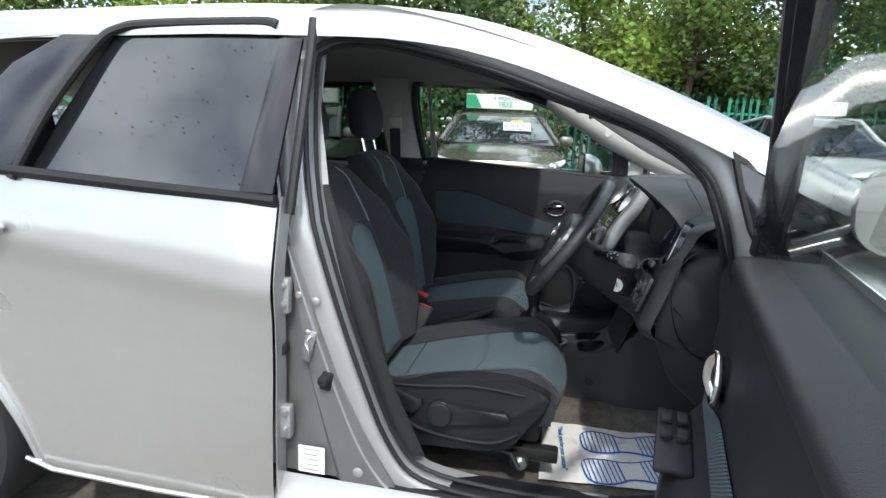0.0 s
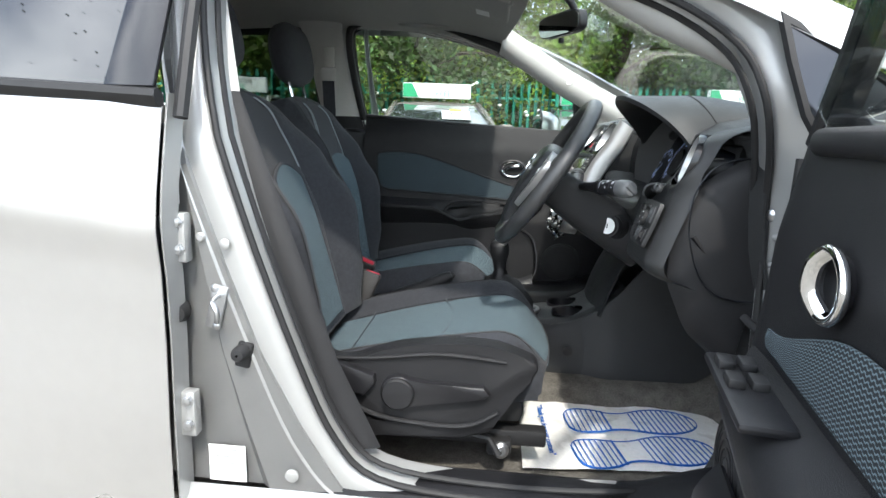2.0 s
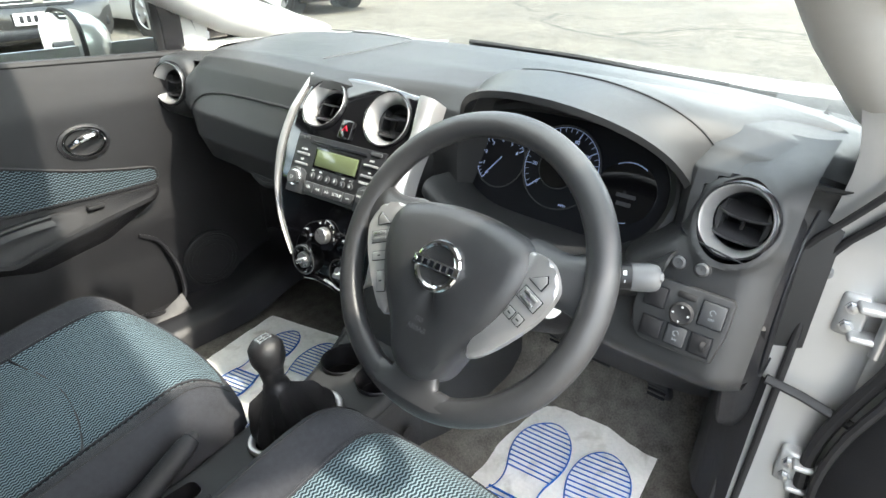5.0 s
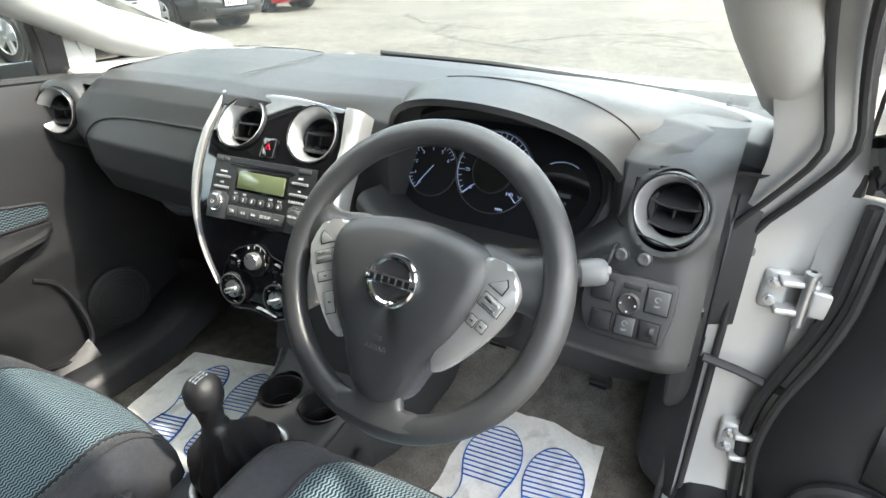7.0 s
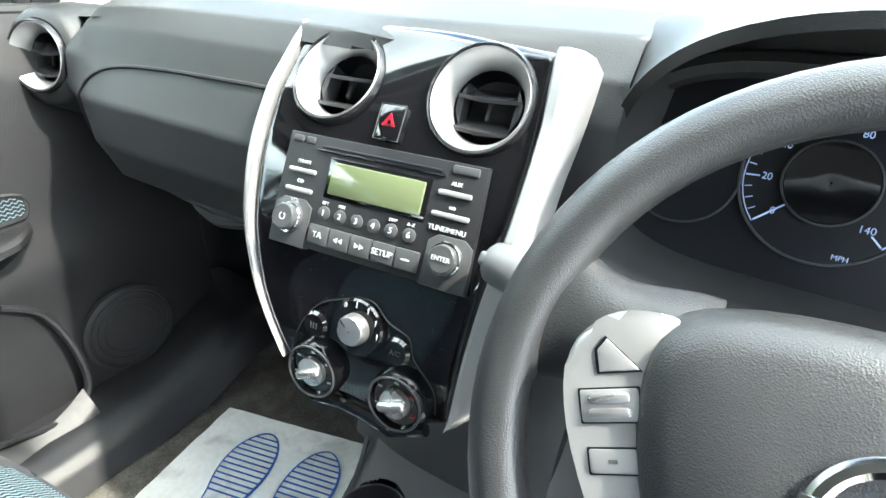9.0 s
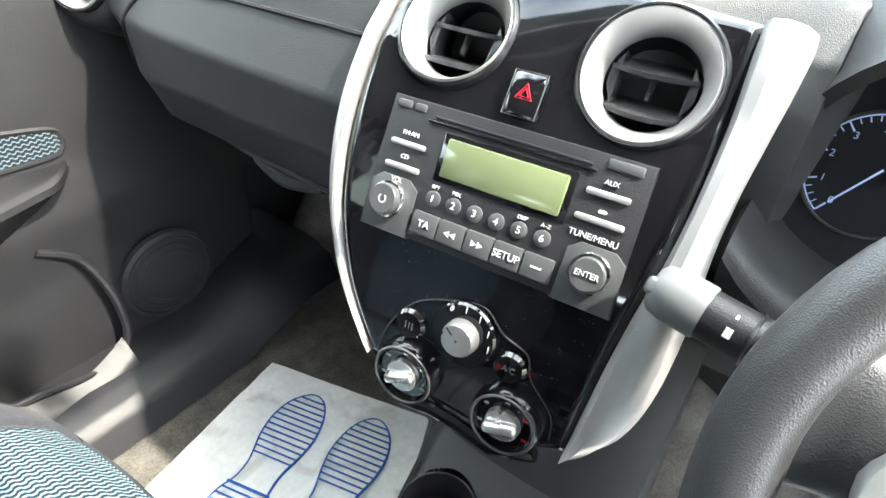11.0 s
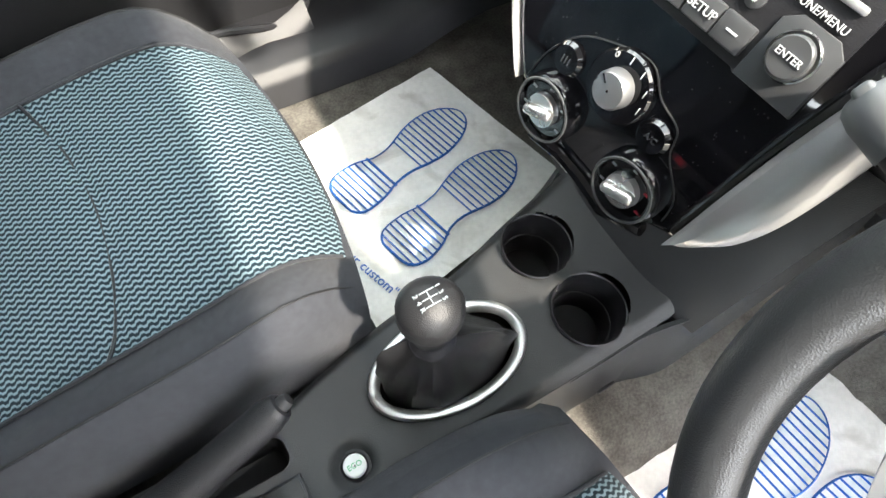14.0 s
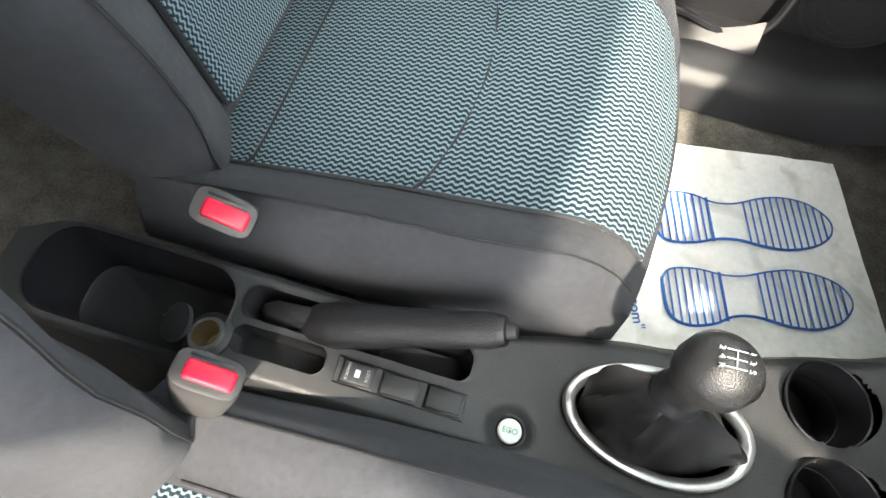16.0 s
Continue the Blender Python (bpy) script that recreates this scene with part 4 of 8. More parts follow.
# rear bench
RS = thing("rear_bench_seat", (-1.1, 0, 0.3), "dark cloth rear bench seat with head restraints", "car seat")
part("bench_cushion", rbox((-1.05, 0, 0.45), (0.50, 1.24, 0.20), 0.06, seg=4), M_CLOTH, RS)
part("bench_back", rbox((-1.36, 0, 0.75), (0.16, 1.26, 0.62), 0.05, Matrix.Rotation(radians(-18), 3, "Y"), seg=4), M_CLOTH, RS)
for y in (-0.36, 0.36):
    part("bench_restraint", rbox((-1.46, y, 1.10), (0.08, 0.24, 0.12), 0.035, Matrix.Rotation(radians(-15), 3, "Y"), seg=4), M_CLOTH, RS)
    for dy in (-0.06, 0.06):
        part("restraint_post", tube([(-1.44, y + dy, 0.98), (-1.455, y + dy, 1.06)], 0.006, 8), M_CHROME, RS)

# ---- dashboard ----
DASH = thing("dashboard", (0.7, 0, 0.6), "charcoal grained plastic dashboard", "dashboard")
PROF = [(1.10, 0.935), (0.95, 0.968), (0.80, 0.984), (0.66, 0.984), (0.600, 0.968), (0.565, 0.935), (0.552, 0.900), (0.548, 0.860), (0.552, 0.80), (0.560, 0.74), (0.575, 0.68), (0.61, 0.62), (0.67, 0.57), (0.78, 0.53)]
PASS = [(1.10, 0.935), (0.95, 0.968), (0.80, 0.986), (0.66, 0.984), (0.545, 0.974), (0.512, 0.962), (0.492, 0.935), (0.474, 0.898), (0.446, 0.850), (0.442, 0.795), (0.462, 0.745), (0.52, 0.705), (0.61, 0.665), (0.78, 0.62)]


def dash(u, v):
    y = lerp(-0.70, 0.70, u)
    i = v * (len(PROF) - 1)
    k = min(int(i), len(PROF) - 2)
    t = i - k
    f = curve([(-0.13, 0), (0.10, 1)], y)
    # the passenger's face bends back towards the door
    bend = curve([(0.46, 0), (0.62, 1.0)], y)
    P = [(lerp(a[0], b[0], f), lerp(a[1], b[1], f)) for a, b in zip(PROF, PASS)]
    x, z = lerp(P[k][0], P[k + 1][0], t), lerp(P[k][1], P[k + 1][1], t)
    if z < 0.895:
        x += 0.075 * bend * min(1, (0.895 - z) / 0.12) * f
    top = max(0.0, min(1.0, (z - 0.93) / 0.03))
    # well behind the dials, under the hood
    if -0.525 < y < -0.165 and 0.775 < z < 0.985 and x < 0.72:
        k = min(1, (y + 0.525) / 0.03, (-0.165 - y) / 0.03) * min(1, (z - 0.775) / 0.03)
        x = lerp(x, max(x, 0.66), k)
    # set back behind the centre panel
    if -0.122 < y < 0.145 and 0.66 < z < 0.945:
        x = max(x, 0.53)
    # wells behind the end vents
    for vy, vz in ((0.610, 0.886), (-0.597, 0.886)):
        if math.hypot(y - vy, z - vz) < 0.047:
            x += 0.075
    x -= 0.020 * top * math.exp(-(y / 0.13) ** 2) * max(0, 1 - abs(x - 0.60) / 0.2)
    x += 0.30 * abs(y) ** 6 * (1 if y < 0 else 0.25)
    if x > 0.9:
        x -= 0.16 * (y / 0.7) ** 2
    z -= 0.05 * abs(y / 0.7) ** 5 * top
    # rounded off over the passenger's end vent
    if y > 0.52 and x < 0.62:
        x += 0.055 * curve([(0.52, 0), (0.60, 1)], y) * curve([(0.90, 0), (0.94, 1)], z)
    if y < -0.56 and x < 0.75 and z < 0.955:
        x += 0.05 * curve([(-0.66, 1), (-0.56, 0)], y) * curve([(0.89, 1), (0.952, 0)], z)
    return Vector((x, y, z))


part("dash_shell", sheet(dash, 110, 117, 0.004), M_DASH, DASH)
# crease above the glovebox and joint of the airbag cover
def face_x(y, z):
    """Where the passenger's dash face lies at a height."""
    vs = [dash((y + 0.70) / 1.4, 0.30 + 0.006 * k) for k in range(90)]
    return min(vs, key=lambda p: abs(p.z - z)).x
part("crease", tube([Vector((face_x(y, z) - 0.001, y, z)) for y, z in ((p.x, p.y) for p in smooth_path([Vector((0.135, 0.902, 0)), Vector((0.26, 0.901, 0)), Vector((0.38, 0.897, 0)), Vector((0.455, 0.888, 0)), Vector((0.495, 0.868, 0)), Vector((0.520, 0.830, 0)), Vector((0.525, 0.79, 0))], 5))], 0.0024, 6), M_RUBBER, DASH)
part("airbag_joint", tube(smooth_path([(0.560, 0.17, 0.9815), (0.74, 0.15, 0.990), (0.82, 0.20, 0.988), (0.83, 0.42, 0.984), (0.76, 0.52, 0.978), (0.58, 0.50, 0.972)], 6), 0.0012, 5), M_GREYBTN, DASH)
part("glovebox_lip", tube(smooth_path([(0.462, 0.15, 0.745), (0.464, 0.30, 0.742), (0.482, 0.43, 0.744), (0.53, 0.53, 0.76)], 5), 0.004, 8), M_PLASTIC, DASH)
part("glovebox_latch", tube(smooth_path([(0.470, 0.22, 0.738), (0.462, 0.27, 0.731), (0.470, 0.32, 0.738)], 5), 0.008, 8), M_RUBBER, DASH)
# under-dash panels
part("lower_panel_driver", sheet(lambda u, v: Vector((lerp(0.50, 0.74, v) + 0.05 * abs(2 * u - 1) ** 3, lerp(-0.66, -0.14, u), lerp(0.76, 0.47, v) - 0.02 * math.sin(u * math.pi))), 16, 12, 0.006), M_PLASTIC, DASH)
part("end_cap_driver", sheet(lambda u, v: Vector((lerp(line([(0.44, 0.74), (0.50, 0.66), (0.60, 0.555), (0.70, 0.515), (0.80, 0.515), (0.86, 0.535), (0.91, 0.565), (0.95, 0.63)], lerp(0.44, 0.95, u)), 0.80, v), -0.640 - 0.026 * math.sin(min(1, v * 3) * math.pi / 2) ** 0.6, lerp(0.44, 0.895, u))), 20, 16, 0.006), M_PLASTIC, DASH, "black dashboard end cover")


ES = [(0.545, 0.850), (0.535, 0.815), (0.536, 0.760), (0.560, 0.690), (0.600, 0.655), (0.655, 0.650)]
part("cover_seam", tube(smooth_path([Vector((x, -0.6685, z)) for x, z in [(0.655, 0.888), (0.610, 0.893), (0.570, 0.880)] + ES], 6), 0.0016, 6), M_DIAL, DASH)


def air_vent(m, r, ring, parent, louvers=2, funnel=0.72):
    """A round vent: black lip, silver funnel, dark bore and two bowed blades."""
    v = part("air_vent", lathe([(r * 0.985, -0.012), (r * 0.985, 0.003), (r * 0.955, 0.0045), (r * 0.90, 0.001), (r * (funnel + 0.06), -0.012), (r * funnel, -0.017), (r * funnel, -0.024)], m, 48), ring, parent, "round air vent with a silver ring")
    part("vent_rim", lathe([(r * 1.07, -0.006), (r * 1.06, 0.003), (r * 1.02, 0.0055), (r * 0.985, 0.003)], m, 48), M_BLACKTRIM, v)
    part("vent_bore", lathe([(r * funnel, -0.020), (r * funnel * 0.96, -0.062), (0.001, -0.062)], m, 32), M_DIAL, v)
    bw = r * funnel * 0.97
    for sx in (-1, 1):
        cheek = [(sx * bw * 0.74, bw * 0.60), (sx * bw * 0.96, bw * 0.18), (sx * bw * 0.96, -bw * 0.18), (sx * bw * 0.74, -bw * 0.60)]
        part("louvre_cheek", prism(cheek, 0.018, m @ Matrix.Translation((0, 0, -0.036)), bevel=0.002), M_BLADE, v)
    for i in range(louvers):
        t = (i - (louvers - 1) / 2) * r * 0.62
        w = math.sqrt(max(0.01, 1 - (t / (r * 0.86)) ** 2)) * bw
        def blade(p, q, t=t, w=w):
            k = 1 - (2 * p - 1) ** 2
            return Vector((w * (2 * p - 1), lerp(-0.0085, 0.0045, q) - 0.004 * k * (1 - q), lerp(-0.004 + 0.007 * k, -0.030, q)))
        part("louvre", sheet(blade, 16, 5, 0.0032), M_BLADE, v).data.transform(m @ Matrix.Translation((0, t, -0.014)))
    part("louvre_tab", rbox((0, 0, 0), (0.004, r * 0.5, 0.006), 0.002), M_RUBBER, v).data.transform(m @ Matrix.Translation((0, 0, -0.024)))
    return v


air_vent(face_pose((0.462, 0.612, 0.886), (-0.93, -0.28, 0.22)), 0.046, M_SATIN, DASH)
air_vent(face_pose((0.547, -0.597, 0.886), (-0.935, 0.178, 0.30)), 0.0455, M_SATIN, DASH, funnel=0.79)


def driver_face(y, z):
    """Face of the dash by the driver's door, round the vent and behind the switches."""
    x = soft([(0.660, 0.545), (0.680, 0.485), (0.700, 0.474), (0.775, 0.498), (0.840, 0.522), (0.886, 0.5475), (0.920, 0.562), (0.938, 0.590), (0.950, 0.640), (0.962, 0.72)], z, 0.008)
    x += 0.19 * (y + 0.597) * curve([(0.83, 0), (0.87, 1)], z)
    x += 0.026 * max(0, (-0.618 - y) / 0.042) ** 2
    left = curve([(0.68, -0.455), (0.80, -0.470), (0.86, -0.520), (0.95, -0.530)], z)
    return x + 0.045 * max(0, (y - left + 0.030) / 0.030) ** 2


def driver_panel():
    bm = bmesh.new()
    nz, ny = 76, 54
    grid = {}
    for i in range(nz + 1):
        for j in range(ny + 1):
            z = lerp(0.662, 0.960, i / nz)
            y = lerp(-0.660, curve([(0.68, -0.455), (0.80, -0.470), (0.86, -0.520), (0.95, -0.530)], z), j / ny)
            d = math.hypot(y + 0.597, z - 0.886) - 0.0455
            if abs(d) < 0.0032:
                k = 0.0455 / (d + 0.0455)
                y, z = -0.597 + (y + 0.597) * k, 0.886 + (z - 0.886) * k
            lip = 0.005 * math.exp(-((math.hypot(y + 0.597, z - 0.886) - 0.050) / 0.006) ** 2)
            grid[i, j] = bm.verts.new((driver_face(y, z) - lip, y, z))
    for i in range(nz):
        for j in range(ny):
            q = [grid[i, j], grid[i, j + 1], grid[i + 1, j + 1], grid[i + 1, j]]
            c = sum((p.co for p in q), Vector()) / 4
            if math.hypot(c.y + 0.597, c.z - 0.886) > 0.0452:
                bm.faces.new(q)
    bmesh.ops.delete(bm, geom=[v for v in bm.verts if not v.link_faces], context="VERTS")
    return bm


part("driver_fascia", driver_panel(), M_DASH, DASH, "charcoal fascia round the driver's vent")
part("fascia_seam", tube([Vector((driver_face(y, z) - 0.0006, y, z)) for y, z in ((lerp(-0.636, -0.525, k / 20), lerp(0.844, 0.858, k / 20)) for k in range(21))], 0.0012, 6), M_DIAL, DASH)
part("vent_pod", lathe([(0.085, -0.16), (0.078, -0.06), (0.066, -0.012), (0.058, -0.002), (0.050, 0.000), (0.049, -0.03)], face_pose((0.464, 0.612, 0.886), (-0.93, -0.28, 0.22)), 40), M_DASH, DASH)

# instrument hood and dials
HOOD = []
for i in range(13):
    t = i / 12
    x = lerp(0.80, 0.458, t)
    wide = curve([(0, 0.315), (0.55, 0.250), (1, 0.202)], t)
    peak = curve([(0, 0.978), (0.6, 1.014), (1, 1.012)], t)
    base = curve([(0, 0.940), (0.35, 0.90), (1, 0.815)], t)
    HOOD.append((x, wide, peak, base))
NH = 36


def hood_pt(t, q, off):
    i = min(int(t * 12), 11)
    f = t * 12 - i
    x, w, p, b = (lerp(HOOD[i][k], HOOD[i + 1][k], f) for k in range(4))
    a = q * math.pi
    c = math.cos(a)
    y = -0.345 - (w - off) * math.copysign(abs(c) ** 0.90, c)
    z = b + (p - off - b) * math.sin(a) ** 0.80
    # the brow sits further back at its sides
    xx = x + 0.13 * abs(c) ** 2.2 * t
    return Vector((xx, y, z))


bm = sheet(lambda u, v: hood_pt(u, v, 0.0), 14, NH)
bm = sheet(lambda u, v: hood_pt(1 - 0.9 * u, v, 0.009), 14, NH, bm=bm)
bm.verts.ensure_lookup_table()
outer_rim = [bm.verts[14 * (NH + 1) + j] for j in range(NH + 1)]
inner_rim = [bm.verts[15 * (NH + 1) + j] for j in range(NH + 1)]
for j in range(NH):
    bm.faces.new((outer_rim[j], outer_rim[j + 1], inner_rim[j + 1], inner_rim[j]))
part("instrument_hood", bm, M_DASH, DASH, "charcoal instrument hood")
part("hood_crease", tube([hood_pt(lerp(0.52, 0.80, k / 20), lerp(0.64, 0.10, k / 20), -0.0006) for k in range(21)], 0.0012, 5), M_RUBBER, DASH)
# ledge below the dials
part("cluster_ledge", sheet(lambda u, v: Vector((line([(0, 0.62), (0.45, 0.50), (0.62, 0.485), (0.8, 0.480), (1.0, 0.50)], v), lerp(-0.545, -0.150, u), line([(0, 0.785), (0.45, 0.797), (0.62, 0.790), (0.8, 0.775), (1.0, 0.745)], v) + 0.045 * abs(2 * u - 1) ** 5)), 26, 14, 0.004), M_DASH, DASH)
CL = face_pose((0.612, -0.322, 0.862), (-0.90, 0.0, 0.42))
cl = part("instrument_face", prism([(0.195 * math.copysign(abs(math.cos(a)) ** 0.6, math.cos(a)) * 0.93, 0.10 * math.sin(a) - 0.005) for a in (2 * math.pi * k / 48 for k in range(48))], 0.004, CL), M_DIAL, DASH, "black instrument cluster with lit dials")
part("cluster_surround", tube([CL @ Vector((0.188 * math.copysign(abs(math.cos(a)) ** 0.6, math.cos(a)), 0.100 * math.sin(a) - 0.006, 0.012)) for a in (2 * math.pi * k / 48 for k in range(48))], 0.012, 8, True), M_DASH, cl)


def dial(cx, cy, r, a0, a1, ticks, major, texts, tsize, ring=M_SATIN):
    m = CL @ Matrix.Translation((cx, cy, 0.005))
    d = part("dial", lathe([(r, 0), (r, 0.002), (r * 0.2, 0.002)], m, 48), M_DIAL, cl)
    part("dial_rim", tube([m @ Vector((r * 1.02 * math.cos(a), r * 1.02 * math.sin(a), 0.003)) for a in (2 * math.pi * k / 48 for k in range(48))], 0.0011, 6, True), M_GREYBTN, d)
    part("dial_arc", tube([m @ Vector((r * 0.97 * math.cos(a), r * 0.97 * math.sin(a), 0.003)) for a in (radians(lerp(a0, a1, k / 36)) for k in range(37))], 0.0006, 4), M_TICK, d)
    for k in range(ticks + 1):
        a = radians(lerp(a0, a1, k / ticks))
        ln = 0.17 if k % major == 0 else 0.09
        part("tick", rbox((0, 0, 0), (r * ln, 0.0013 if k % major == 0 else 0.0008, 0.0008), 0), M_TICK, d).data.transform(m @ Matrix.Rotation(a, 4, "Z") @ Matrix.Translation((r * (0.95 - ln / 2), 0, 0.003)))
    for k, tx in enumerate(texts):
        a = radians(lerp(a0, a1, k / (len(texts) - 1)))
        words(tx, tsize, m @ Matrix.Translation((r * 0.70 * math.cos(a), r * 0.70 * math.sin(a), 0.003)), M_TICK, d)
    return d, m


tach, tm = dial(-0.106, -0.006, 0.045, 235, 30, 24, 4, ["0", "1", "2", "3", "4", "5", "6"], 0.0075)
spd, sm = dial(0.003, 0.006, 0.064, 222, -42, 28, 4, ["0", "20", "40", "60", "80", "100", "120", "140"], 0.0082)
part("speed_hub", lathe([(0.034, 0.003), (0.034, 0.007), (0.032, 0.009), (0.001, 0.0085)], sm, 40), M_GLOSS, spd)
part("hub_ring", tube([sm @ Vector((0.034 * math.cos(a), 0.034 * math.sin(a), 0.008)) for a in (2 * math.pi * k / 40 for k in range(40))], 0.0009, 6, True), M_GREYBTN, spd)
part("needle", rbox((0, 0, 0), (0.026, 0.0014, 0.001), 0), M_TICK, spd).data.transform(sm @ Matrix.Rotation(radians(222), 4, "Z") @ Matrix.Translation((0.048, 0, 0.006)))
part("needle", rbox((0, 0, 0), (0.040, 0.0014, 0.001), 0), M_TICK, tach).data.transform(tm @ Matrix.Rotation(radians(235), 4, "Z") @ Matrix.Translation((0.014, 0, 0.006)))
words("MPH", 0.006, sm @ Matrix.Translation((0.022, -0.056, 0.004)), M_TICK, spd)
inf = part("info_display", lathe([(0.046, 0), (0.046, 0.003), (0.003, 0.003)], CL @ Matrix.Translation((0.112, -0.006, 0.004)), 40), M_GLOSS, cl)
part("info_arc", tube([CL @ Matrix.Translation((0.112, -0.006, 0.008)) @ Vector((0.044 * math.cos(a), 0.044 * math.sin(a), 0)) for a in (radians(120 - 6 * k) for k in range(11))], 0.0006, 5), M_TICK, inf)
part("info_arc", tube([CL @ Matrix.Translation((0.112, -0.006, 0.008)) @ Vector((0.044 * math.cos(a), 0.044 * math.sin(a), 0)) for a in (radians(-70 - 6 * k) for k in range(8))], 0.0006, 5), M_TICK, inf)
for k, wd in enumerate((0.030, 0.022)):
    part("readout_bar", rbox((0, 0, 0), (wd, 0.006, 0.0006), 0), M_GREYBTN, inf).data.transform(CL @ Matrix.Translation((0.116, -0.010 - 0.012 * k, 0.009)))

# ---- centre stack ----
STACK = [(0.600, 0.372), (0.640, 0.374), (0.685, 0.380), (0.725, 0.388), (0.796, 0.412), (0.855, 0.442), (0.894, 0.467), (0.961, 0.515), (1.0, 0.546)]
STACK_Z = [0.60 + 0.002 * k for k in range(201)]
STACK_X = [sum(line(STACK, z + 0.004 * q) for q in range(-5, 6)) / 11 for z in STACK_Z]
STACK_S = [0.0]
for k in range(200):
    STACK_S.append(STACK_S[-1] + math.hypot(STACK_X[k + 1] - STACK_X[k], 0.002))
STACK_S = [q - STACK_S[119] for q in STACK_S]


def stack_pt(lx, ly):
    """A point of the bowed centre panel: lx to the driver, ly upwards along it."""
    z = float(np.interp(ly, STACK_S, STACK_Z))
    y = -0.003 - lx
    x = float(np.interp(z, STACK_Z, STACK_X)) + 0.09 * lx * min(1, max(0, (0.96 - z) / 0.05))
    return Vector((x, y, z))


@functools.lru_cache(None)
def stk(lx, ly):
    """A pose on the panel: x to the driver's side, y up, z towards the cabin."""
    o = stack_pt(lx, ly)
    x = (stack_pt(lx + 0.01, ly) - stack_pt(lx - 0.01, ly)).normalized()
    z = x.cross(stack_pt(lx, ly + 0.01) - stack_pt(lx, ly - 0.01)).normalized()
    return axes_pose(o, x, z.cross(x), z)


def stack_left(ly):
    return soft([(-0.21, -0.056), (-0.175, -0.070), (-0.157, -0.081), (-0.127, -0.102), (-0.08, -0.123), (-0.021, -0.138), (0.034, -0.1445), (0.103, -0.146), (0.15, -0.146)], ly, 0.030)


def stack_right(ly):
    return soft([(-0.21, 0.100), (-0.175, 0.106), (-0.126, 0.109), (-0.06, 0.114), (0.0, 0.122), (0.07, 0.122), (0.15, 0.116)], ly, 0.030)


VENTS = ((-0.083, 0.103), (0.064, 0.100))


def panel_mesh():
    bm = bmesh.new()
    nu, nv = 84, 108
    R = 0.0475
    grid = {}
    for i in range(nu + 1):
        for j in range(nv + 1):
            u, v = i / nu, j / nv
            bot = soft([(0, -0.172), (0.30, -0.198), (0.55, -0.207), (0.85, -0.195), (1, -0.178)], u, 0.1)
            top = soft([(0, 0.148), (0.25, 0.159), (0.6, 0.160), (1, 0.150)], u, 0.1)
            ly = lerp(bot, top, v)
            lx = lerp(stack_left(ly), stack_right(ly), u)
            for hx, hy in VENTS:
                d = math.hypot(lx - hx, ly - hy) / R
                if 0.94 < d < 1.06:
                    lx, ly = hx + (lx - hx) / d, hy + (ly - hy) / d
            e = max(0, 1 - min(u, 1 - u) / 0.03, 1 - min(v, 1 - v) / 0.025)
            m = stk(round(lx, 5), round(ly, 5))
            grid[i, j] = (bm.verts.new(m @ Vector((0, 0, -0.006 * e * e))), lx, ly)
    for i in range(nu):
        for j in range(nv):
            q = [grid[i, j], grid[i + 1, j], grid[i + 1, j + 1], grid[i, j + 1]]
            cx, cy = sum(p[1] for p in q) / 4, sum(p[2] for p in q) / 4
            if all(math.hypot(cx - hx, cy - hy) > R * 0.985 for hx, hy in VENTS):
                bm.faces.new([p[0] for p in q])
    bmesh.ops.delete(bm, geom=[v for v in bm.verts if not v.link_faces], context="VERTS")
    return bm


stack = part("centre_panel", panel_mesh(), M_GLOSS, DASH, "piano black centre panel")
core = [(-0.068, -0.178), (-0.118, -0.08), (-0.138, 0.03), (-0.140, 0.140), (0.112, 0.143), (0.118, 0.03), (0.108, -0.08), (0.100, -0.178)]
part("panel_core", loft([[stk(x, y) @ Vector((0, 0, d)) for x, y in core] for d in (-0.07, -0.13)]), M_DASH, DASH)
part("panel_edge", loft([[stk(x * k, y) @ Vector((0, 0, d)) for x, y in core] for d, k in ((-0.003, 1.03), (-0.10, 1.03))], caps=False), M_DASH, DASH)
# silver trims down both sides, the driver's one broad and ending in a blunt tip
KL = [(0.150, 0.0055), (0.10, 0.0075), (0.03, 0.0085), (-0.02, 0.0072), (-0.08, 0.0050), (-0.135, 0.0032), (-0.172, 0.0022)]
KR = [(0.150, 0.0155), (0.12, 0.0150), (0.05, 0.0110), (0.0, 0.0115), (-0.05, 0.0175), (-0.10, 0.0195), (-0.14, 0.0170), (-0.166, 0.0110), (-0.180, 0.0030)]
for sx, keys in ((-1, KL), (1, KR)):
    rings = []
    for i in range(41):
        ly = lerp(keys[0][0], keys[-1][0], i / 40)
        w = soft(keys[::-1], ly, 0.020) * min(1, (ly - keys[-1][0]) / 0.012 + 0.15)
        c = (stack_left(ly) - w * 0.9) if sx < 0 else (stack_right(ly) + w * 0.97)
        m = stk(round(c, 5), round(ly, 5))
        rise = 0.005 if sx < 0 else 0.010
        rings.append([m @ Vector((sx * a * w, 0, b)) for a, b in ((-1, -0.010), (-1, 0.002), (-0.75, rise * 0.8), (-0.2, rise), (0.5, rise * 0.55), (0.95, -0.004), (1.0, -0.030), (0.6, -0.034))])
    part("side_trim", loft(rings), M_SATIN, DASH, "satin silver side trim")
for lx, ly in VENTS:
    air_vent(stk(lx, ly), 0.0455, M_SATIN, DASH)
hz = part("hazard_button", rbox((0, 0, 0), (0.025, 0.032, 0.008), 0.003), M_GLOSS, DASH, "gloss black hazard button")
HZ = stk(-0.009, 0.067)
hz.data.transform(HZ @ Matrix.Translation((0, 0, 0.002)))
